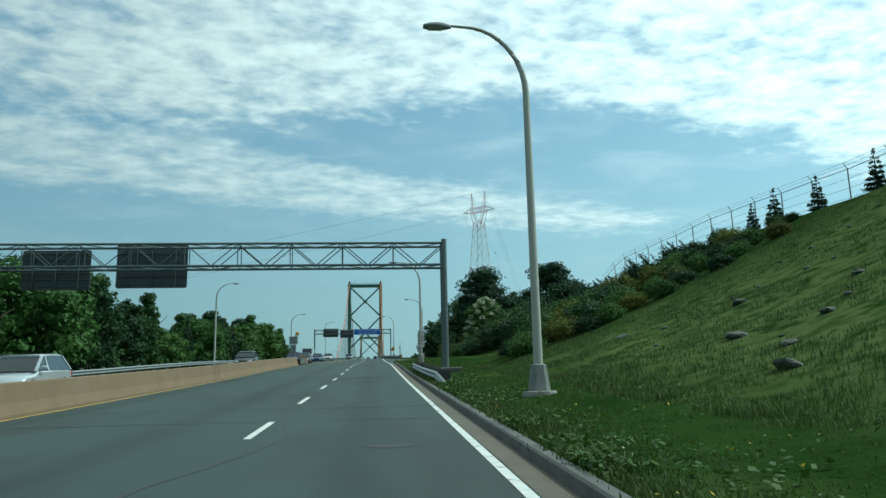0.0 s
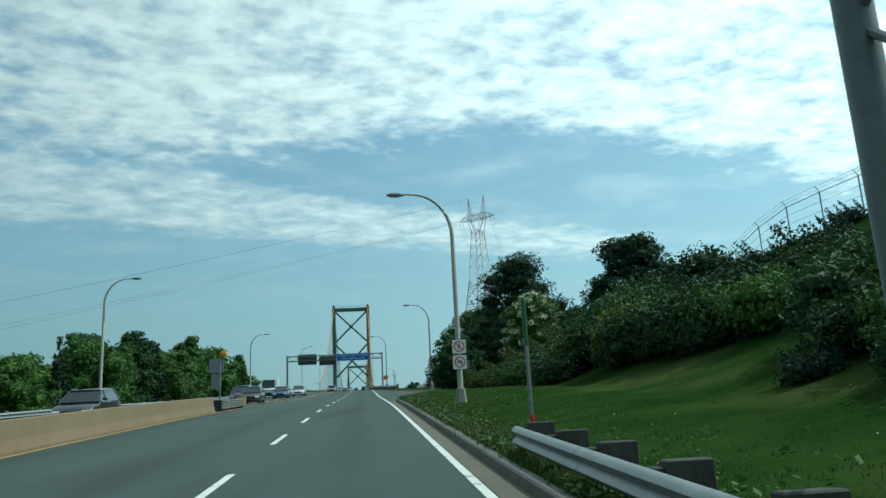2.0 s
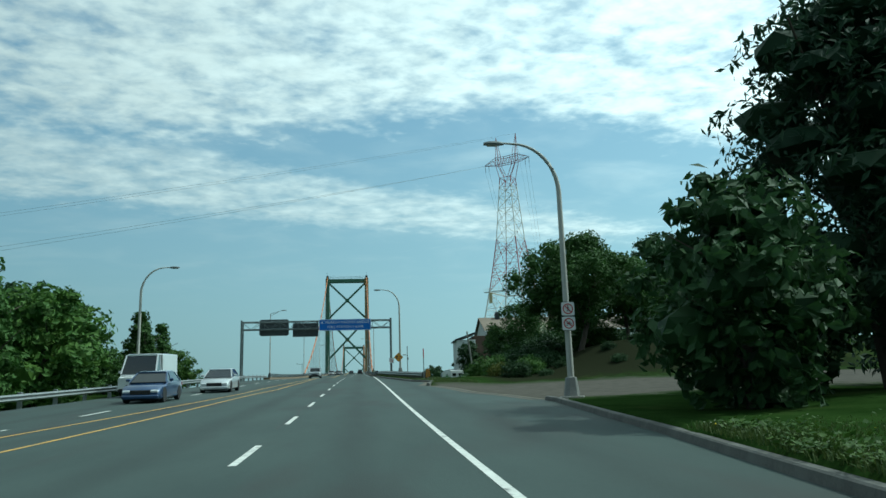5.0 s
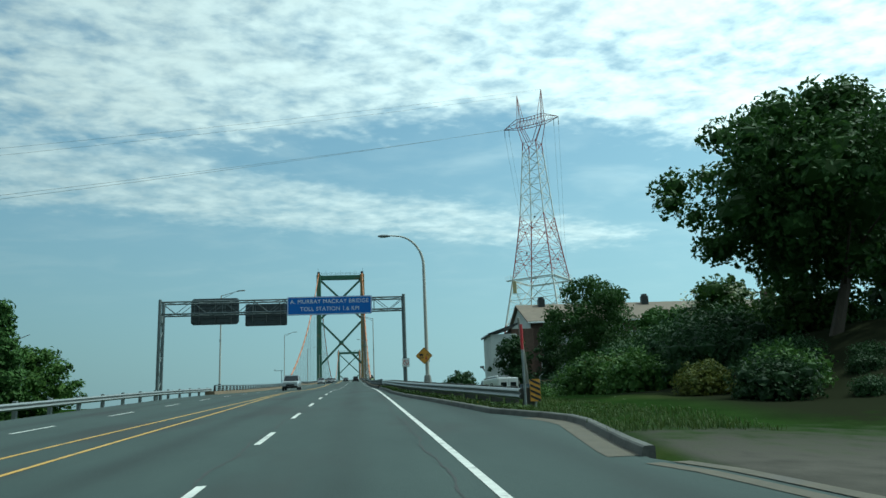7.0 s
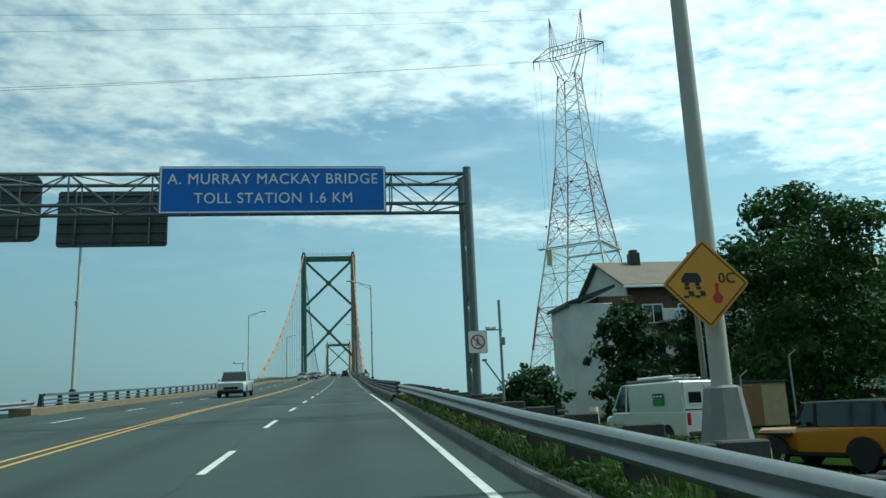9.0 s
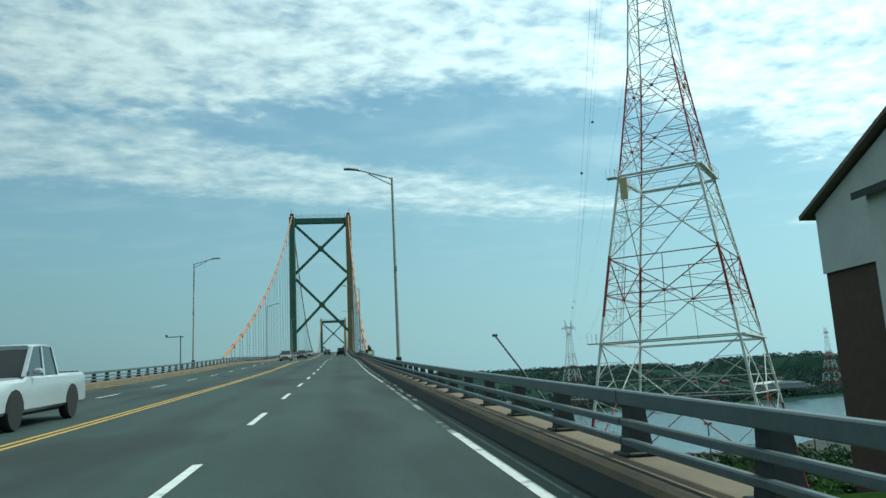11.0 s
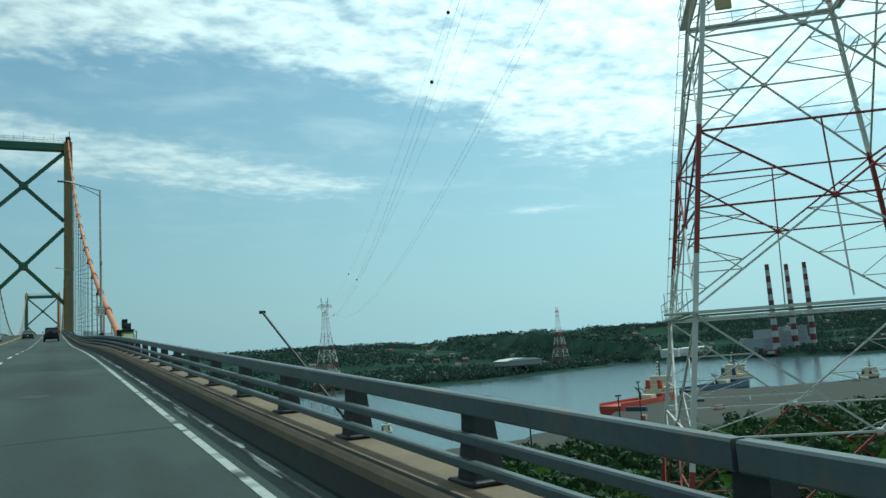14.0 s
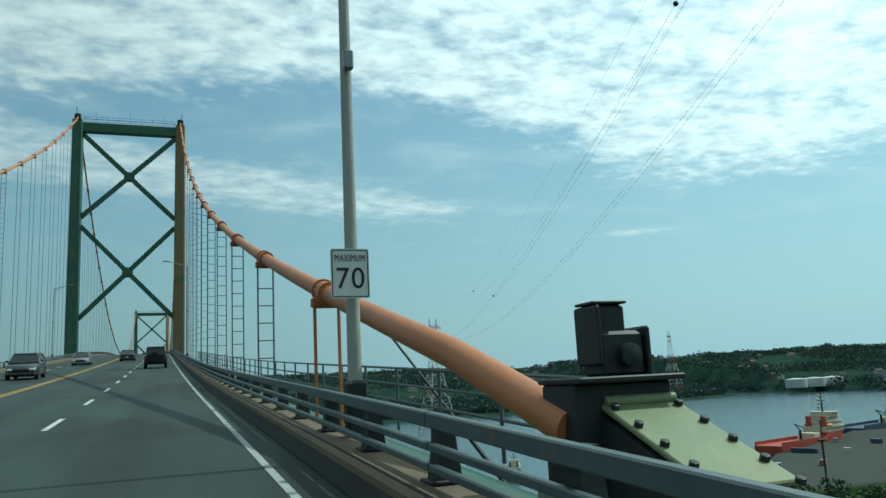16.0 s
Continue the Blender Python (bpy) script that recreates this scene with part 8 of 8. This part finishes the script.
# ---- building beside the approach ----
def apartment_block():
    z0 = 8.5
    ob = thing("apartment_building", pose(23.2, 240.0, z0), "long low apartment block with brown roof and white gable", "building")
    siding = mat("dark_brick_wall", (0.115, 0.07, 0.05), (0.07, 0.045, 0.036), 0.85, scale=2, fine=8)
    white = mat("pale_render", (0.62, 0.64, 0.62), (0.5, 0.52, 0.51), 0.8, scale=0.5, fine=6, spot=(0.42, 0.43, 0.42), spot_scale=0.3)
    roof = mat("brown_shingle", (0.22, 0.175, 0.135), (0.155, 0.125, 0.1), 0.9, scale=0.8, fine=10)
    w, d, eave, ridge = 46.0, 13.0, 14.6, 17.6
    part("wall", Shape().rbox((w / 2, d / 2, eave / 2 - 0.5), (w, d, eave + 1), 0.03), siding, ob)
    part("gable_wall", Shape().prism([(0, eave - 3.0), (d, eave - 3.0), (d, eave), (d / 2, ridge - 0.2), (0, eave)], -0.15, -0.03, 0), white, ob)
    s = Shape()
    for sgn in (0, 1):
        y0, y1 = (-0.7, d / 2) if sgn == 0 else (d + 0.7, d / 2)
        s.loft([[(-0.6, y0, eave - 0.2), (w + 0.6, y0, eave - 0.2), (w + 0.6, y1, ridge), (-0.6, y1, ridge)], [(-0.6, y0, eave), (w + 0.6, y0, eave), (w + 0.6, y1, ridge + 0.2), (-0.6, y1, ridge + 0.2)]])
    part("roof", s, roof, ob)
    part("gutter", Shape().rbox((w / 2, -0.78, eave - 0.2), (w + 1.2, 0.14, 0.2), 0.03), M["sign_white"], ob)
    part("stair_block", Shape().rbox((-4.6, -1.6, 5.5), (3.4, 5.4, 14.2), 0.05), white, ob, "pale rendered stair tower")
    part("stair_roof", Shape().prism([(-6.6, 12.45), (-2.7, 13.75), (-2.7, 14.0), (-6.6, 12.7)], -4.6, 1.4, 1), M["dark"], ob, "dark sloping roof of the stair tower")
    part("link_wall", Shape().rbox((-1.45, 2.0, 6.4), (2.9, 6.0, 14.4), 0.03), siding, ob)
    part("porch_roof", Shape().prism([(-6.0, 3.0), (-0.3, 3.0), (-0.6, 3.9), (-3.0, 4.7), (-5.7, 3.9)], -6.2, -4.0, 1), M["dark"], ob, "dark porch roof at the stair foot")
    win = Shape().rbox((0, 0, 0), (1.6, 0.08, 1.4), 0.02).mesh("window", GLASS)
    frame_me = Shape().rbox((0, 0.02, 0), (1.8, 0.08, 1.6), 0.02).mesh("frame", M["sign_white"])
    mullion = Shape().rbox((0, -0.05, 0), (0.07, 0.05, 1.4), 0.01).mesh("mullion", M["sign_white"])
    for row in range(4):
        for k in range(14):
            wo = part("window", win, None, ob, at=pose(2.0 + k * 3.1, -0.06, 3.2 + row * 3.0))
            part("frame", frame_me, None, wo)
            part("mullion", mullion, None, wo)
    for k in range(8):
        part("pilaster", Shape().rbox((6.6 + k * 5.2, -0.5, 6.4), (1.5, 1.0, 14.6), 0.04), white, ob, "pale rendered wall strip")
    for row in range(4):
        for k in range(8):
            b = part("balcony", Shape().rbox((0, -0.7, -0.75), (3.3, 1.3, 0.14), 0.02), M["concrete"], ob, at=pose(4.0 + k * 5.2, 0, 3.2 + row * 3.0))
            part("parapet", Shape().rbox((0, -1.3, -0.25), (3.3, 0.08, 1.0), 0.02), white, b)
    for x, h, n in ((3.0, 0.8, 1), (14.0, 1.5, 2), (18.2, 0.9, 1), (31.5, 0.7, 1), (37.0, 1.3, 2)):
        stack = part("chimney", Shape().rbox((x, d / 2 - 0.8, ridge + h / 2 - 0.2), (0.9 * n, 0.9, h + 0.5), 0.03), M["dark"] if n == 1 else siding, ob)
        for i in range(n):
            part("chimney_cap", Shape().lathe([(0.36, 0), (0.42, 0.1), (0.42, 0.3), (0.34, 0.34)], 12), M["dark"], stack, at=pose(x + (i - (n - 1) / 2) * 0.9, d / 2 - 0.8, ridge + h))


apartment_block()


# ---- harbour ----
def supply_ship(m, hull_mat, label, deckhouse=True, L=72.0):
    ob = thing("supply_ship", m, label, "ship")
    cream = mat("cream_ship_paint", (0.68, 0.64, 0.5), (0.55, 0.52, 0.41), 0.6, scale=0.3, fine=2, bump=0.02)
    rings = []
    for f, w, top in ((-0.5, 6.5, 4.2), (-0.48, 7.5, 4.2), (0.1, 7.8, 4.2), (0.16, 7.8, 7.0), (0.36, 6.2, 7.6), (0.46, 2.8, 8.2), (0.5, 0.3, 8.6)):
        x = f * L
        rings.append([(x, -w * 0.8, -1.5), (x, w * 0.8, -1.5), (x, w, 1.5), (x, w, top), (x, -w, top), (x, -w, 1.5)])
    part("hull", Shape().loft(rings), hull_mat, ob)
    part("bulwark", Shape().rbox((-0.2 * L, 7.4, 5.0), (0.55 * L, 0.3, 1.6), 0.05).rbox((-0.2 * L, -7.4, 5.0), (0.55 * L, 0.3, 1.6), 0.05), hull_mat, ob)
    if deckhouse:
        for x, w, z, h, l in ((0.27, 13, 7.2, 2.8, 0.26), (0.285, 11.5, 10.0, 2.6, 0.2), (0.295, 10.0, 12.6, 2.5, 0.14), (0.30, 12.5, 15.1, 2.3, 0.085)):
            deckh = part("deckhouse", Shape().rbox((x * L, 0, z + h / 2), (l * L, w, h), 0.35), cream, ob)
            for k in range(6):
                part("window", Shape().rbox((x * L - l * L / 2 + (k + 0.5) * l * L / 6, 0, z + h * 0.6), (l * L / 12, w + 0.08, 0.7), 0.02), GLASS, deckh)
            part("deck_edge", Shape().rbox((x * L, 0, z + h + 0.06), (l * L + 1.0, w + 1.0, 0.14), 0.03), cream, deckh)
            member("rail", (x * L - l * L / 2, w / 2 + 0.4, z + h + 1.0), (x * L + l * L / 2, w / 2 + 0.4, z + h + 1.0), 0.05, cream, deckh, 4)
            member("rail", (x * L - l * L / 2, -w / 2 - 0.4, z + h + 1.0), (x * L + l * L / 2, -w / 2 - 0.4, z + h + 1.0), 0.05, cream, deckh, 4)
        for sy in (-4.2, 4.2):
            part("funnel", Shape().rbox((0.175 * L, sy, 11.5), (2.4, 2.0, 8.5), 0.3), hull_mat, ob)
            part("lifeboat", Shape().loft([[(0.2 * L + t, sy * 1.5 + a, 11.0 + b) for a, b in ((-0.9 * k, 0), (0, -1.0 * k), (0.9 * k, 0), (0, 0.8 * k))] for t, k in ((-2.6, 0.3), (-1.6, 1), (1.6, 1), (2.6, 0.3))]), PAINT["orange"], ob)
        mast = part("mast", Shape().tube([(0.285 * L, 0, 17.4), (0.285 * L, 0, 28)], 0.5, 8, r2=0.15), M["dark"], ob)
        for z, w in ((19.5, 5.0), (21.5, 3.6), (23.5, 4.2), (25.4, 2.0)):
            part("radar_arm", Shape().rbox((0.285 * L, 0, z), (0.6, w, 0.35), 0.05), M["dark"], mast)
            part("radar_dome", Shape().lathe([(0.1, -0.5), (0.55, -0.2), (0.55, 0.3), (0.1, 0.7)], 10, pose(0.285 * L + 0.3, w / 2, z + 0.6)), cream, mast, smooth=True)
        for sy in (-2.6, 2.6):
            member("aerial", (0.3 * L, sy, 17.4), (0.3 * L, sy, 22.5), 0.1, M["dark"], ob, 5)
        crane = part("deck_crane", Shape().tube([(0.02 * L, 3, 4), (0.02 * L, 3, 9)], 0.7, 8), M["dark"], ob)
        part("crane_boom", Shape().tube([(0.02 * L, 3, 9), (-0.05 * L, 3, 12.5), (0.06 * L, 3, 10.5)], 0.4, 6), M["dark"], crane)
        part("cargo", Shape().rbox((0.06 * L, 0, 6.0), (6, 9, 3.2), 0.2), cream, ob)
    return ob


red_hull = mat("red_hull", (0.42, 0.055, 0.03), (0.33, 0.045, 0.028), 0.6, scale=0.3, fine=2, bump=0.02)
blue_hull = mat("blue_hull", (0.03, 0.06, 0.11), (0.022, 0.045, 0.08), 0.6, scale=0.3, fine=2, bump=0.02)
supply_ship(pose(319, 655, WATER + 0.2, 0, 0, 16), red_hull, "red offshore supply ship with cream deckhouse at the quay")
supply_ship(pose(432, 704, WATER + 0.2, 0, 0, 16), blue_hull, "dark blue supply ship moored along the quay", True, 88.0)
supply_ship(pose(150, 655, WATER + 0.2, 0, 0, 60) @ Matrix.Diagonal((0.38, 0.38, 0.38, 1)), blue_hull, "small dark harbour boat near the quay", True, 70.0)
supply_ship(pose(500, 640, WATER + 0.2, 0, 0, 10) @ Matrix.Diagonal((0.6, 0.6, 0.6, 1)), M["dark"], "grey work boat beside the far quay", True, 80.0)


def banded_chimney(x, y, top):
    ob = thing("power_station_chimney", pose(x, y, -20), "tall red and white banded power station chimney", "chimney", "chimneys")
    H = top + 20
    n = 15
    for k in range(n):
        r0, r1 = 5.2 - 2.0 * k / n, 5.2 - 2.0 * (k + 1) / n
        part("band", Shape().lathe([(r0, H * k / n), (r1, H * (k + 1) / n)], 16), BAND[k % 2], ob, smooth=True)


BAND = (mat("chimney_red", (0.2, 0.05, 0.05), (0.16, 0.045, 0.045), 0.7, bump=0.0), mat("chimney_white", (0.5, 0.52, 0.52), (0.42, 0.44, 0.44), 0.7, bump=0.0), mat("chimney_grey", (0.3, 0.31, 0.32), (0.25, 0.26, 0.27), 0.7, bump=0.0))
for x, top in ((1017, 124), (1061, 124), (1104, 127)):
    banded_chimney(x, 1150, top)
ob = thing("power_station", pose(1060, 1190, -20), "pale blue-grey power station hall by the water", "building")
CLADDING = mat("station_cladding", (0.34, 0.39, 0.42), (0.28, 0.33, 0.36), 0.7, scale=0.05, fine=0.4, bump=0.0)
for x, w, d, h in ((-34, 26, 40, 27), (-12, 20, 45, 41), (12, 28, 45, 36), (40, 28, 45, 43), (62, 18, 38, 25)):
    hall = part("hall", Shape().rbox((x, 0, h / 2), (w, d, h), 0.5), CLADDING, ob)
    part("parapet", Shape().rbox((x, 0, h + 0.4), (w + 0.8, d + 0.8, 1.0), 0.2), BAND[2], hall)
    for k in range(3):
        part("louvre", Shape().rbox((x, -d / 2 - 0.1, h * (0.34 + 0.22 * k)), (w * 0.8, 0.4, 1.8), 0.1), BAND[2], hall)
    for k in range(int(w // 5)):
        part("rib", Shape().rbox((x - w / 2 + 2.5 + 5 * k, -d / 2 - 0.2, h / 2), (0.5, 0.6, h - 1), 0.1), CLADDING, hall)
TANK = mat("tank_paint", (0.6, 0.62, 0.6), (0.5, 0.52, 0.5), 0.6, scale=0.1, fine=0.5, bump=0.0)
for x in (946, 983, 1020):
    ob = thing("storage_tank", pose(x, 1312, -14), "white cylindrical storage tank on the far shore", "tank", "storage tanks")
    part("shell", Shape().lathe([(16, 0), (16, 13), (15.6, 13.2)], 28), TANK, ob, smooth=True)
    part("roof", Shape().lathe([(15.8, 13.1), (7, 14.4), (0.1, 14.9)], 28), TANK, ob)
ob = thing("warehouse", pose(631, 1300, -6), "large warehouse with a white curved roof", "building")
part("wall", Shape().rbox((0, 0, 3.5), (60, 40, 7), 0.3), BAND[2], ob)
part("roof", Shape().prism([(-31, 7), (31, 7), (20, 9.6), (0, 10.8), (-20, 9.6)], -21, 21, 1), TANK, ob)

HOUSE = [mat("house_%s" % n, c, tuple(v * 0.85 for v in c), 0.8, bump=0.0) for n, c in (("white", (0.55, 0.56, 0.55)), ("grey", (0.3, 0.31, 0.32)), ("red", (0.3, 0.12, 0.09)), ("cream", (0.5, 0.45, 0.35)))]
HROOF = mat("house_roof", (0.11, 0.1, 0.1), (0.08, 0.075, 0.075), 0.9, bump=0.0)
walls = [Shape().rbox((0, 0, 3.5), (14, 10, 7), 0.2).mesh("wall", h) for h in HOUSE]
roof_me = Shape().prism([(-5.6, 7), (5.6, 7), (0, 10.5)], -7.4, 7.4, 0).mesh("roof", HROOF)
pane_me = Shape().rbox((0, 0, 0), (2.0, 0.2, 1.8), 0.05).mesh("window", GLASS)
for k in range(130):
    x = R.uniform(250, 1900)
    d = 60 + 900 * R.random() ** 1.4
    y = far_shore(x) + d
    ob = thing("house", pose(x, y, ground_z(x, y) - 0.5, 0, 0, R.uniform(-40, 40)) @ Matrix.Diagonal((*(R.uniform(0.6, 1.1),) * 2, R.uniform(0.6, 1.0), 1)), "small distant house on the wooded hillside", "house", "hillside houses")
    part("wall", walls[k % 4], None, ob)
    part("roof", roof_me, None, ob)
    for i in range(3):
        part("window", pane_me, None, ob, at=pose(-4.5 + i * 4.5, -5.05, 4.0))
for x, y, w, h in ((960, 2230, 60, 5), (1018, 2236, 46, 9), (1064, 2230, 52, 6), (1116, 2240, 34, 11), (880, 2200, 64, 5), (560, 2150, 40, 4), (700, 2180, 44, 6), (1650, 2300, 40, 14), (1900, 2300, 60, 9)):
    ob = thing("hilltop_building", pose(x, y, ground_z(x, y) - 4), "long flat-roofed institutional building on the far ridge", "building", "ridge buildings")
    part("wall", Shape().rbox((0, 0, h / 2 + 2), (w, 30, h + 4), 0.5), BAND[2], ob)
    part("roof", Shape().rbox((0, 0, h + 4.5), (w + 1, 31, 1.2), 0.2), HROOF, ob)
    part("plant_room", Shape().rbox((w * 0.18, 0, h + 6.2), (w * 0.2, 12, 2.4), 0.2), HOUSE[1], ob)
    for k in range(int(w // 7)):
        part("window", Shape().rbox((-w / 2 + 4 + 7 * k, -15.05, h + 1.6), (4.2, 0.3, 1.7), 0.05), GLASS, ob)


def mobile_crane():
    ob = thing("mobile_crane", pose(99, 541, -18.8), "mobile crane with a long dark boom on the quay", "crane")
    part("carrier", Shape().rbox((0, 0, 1.6), (11, 3, 1.6), 0.2), M["sign_orange"], ob)
    part("cab", Shape().rbox((1.5, 0, 3.6), (4.5, 2.8, 2.4), 0.3), M["sign_orange"], ob)
    for i in range(4):
        for sy in (-1.2, 1.2):
            part("tyre", Shape().lathe([(0.3, -0.3), (0.75, -0.3), (0.75, 0.3), (0.3, 0.3)], 14, pose(-4 + i * 2.6, sy, 0.75, 90)), M["black"], ob)
    tip = Vector((69.3 - 99, 568 - 541, 38.8 + 18.8))
    foot = Vector((1, 0, 4.5))
    for a, b, r in ((0, 0.36, 0.75), (0.34, 0.7, 0.58), (0.68, 1.0, 0.44)):
        member("boom", foot.lerp(tip, a), foot.lerp(tip, b), r, M["dark"], ob, 6)
    part("boom_head", Shape().rbox(tuple(tip), (2.4, 0.8, 1.2), 0.2), M["dark"], ob)


mobile_crane()


def mixer_truck(x, y):
    ob = thing("concrete_mixer", pose(x, y, ground_z(x, y), 0, 0, 20), "yellow and white concrete mixer truck below the bridge", "truck")
    part("chassis", Shape().rbox((0, 0, 0.9), (8.5, 2.3, 0.4), 0.05), M["black"], ob)
    part("cab", Shape().rbox((-3.2, 0, 2.0), (2.0, 2.4, 2.2), 0.25), PAINT["orange"], ob)
    part("window", Shape().rbox((-3.3, 0, 2.5), (1.7, 2.44, 0.7), 0.1), GLASS, ob)
    part("drum", Shape().lathe([(0.4, -2.8), (0.9, -2.5), (1.35, -0.6), (1.3, 0.6), (0.7, 2.4), (0.5, 2.6)], 18, pose(1.0, 0, 2.7, 0, 78, 0)), PAINT["white"], ob, smooth=True)
    for i in (-3.2, 1.4, 2.8):
        for sy in (-1.0, 1.0):
            part("tyre", Shape().lathe([(0.2, -0.2), (0.5, -0.2), (0.5, 0.2), (0.2, 0.2)], 14, pose(i, sy, 0.5, 90)), M["black"], ob)


mixer_truck(86, 352)
for x, y in ((176, 500), (236, 560), (120, 470)):
    ob = thing("quay_lamp", pose(x, y, -18.8), "tall slim floodlight mast on the quay", "lamp mast", "quay masts")
    member("mast", (0, 0, 0), (0, 0, 19), 0.22, M["dark"], ob, 6)
    part("head", Shape().rbox((0, 0, 19), (2.6, 0.6, 0.6), 0.1), M["dark"], ob)
for k in range(9):
    x = 232 + 15 * k + 6 * math.sin(k * 2.3)
    y = quay_edge(x) - 20 - 22 * (k % 3) - 5 * math.sin(k * 4.1)
    long = (3, 6, 4, 12, 3, 6)[k % 6]
    ob = thing("cargo_box", pose(x, y, -18.8, 0, 0, 37 * k % 180), "steel cargo container standing on the quay", "container", "quay containers")
    part("body", Shape().rbox((0, 0, 1.1), (long, 2.2, 2.2), 0.05), (HOUSE[0], HOUSE[2], BAND[2], blue_hull)[k % 4], ob)
    part("door", Shape().rbox((0, -1.12, 1.1), (min(long * 0.4, 2.2), 0.06, 1.9), 0.02), HOUSE[1], ob)
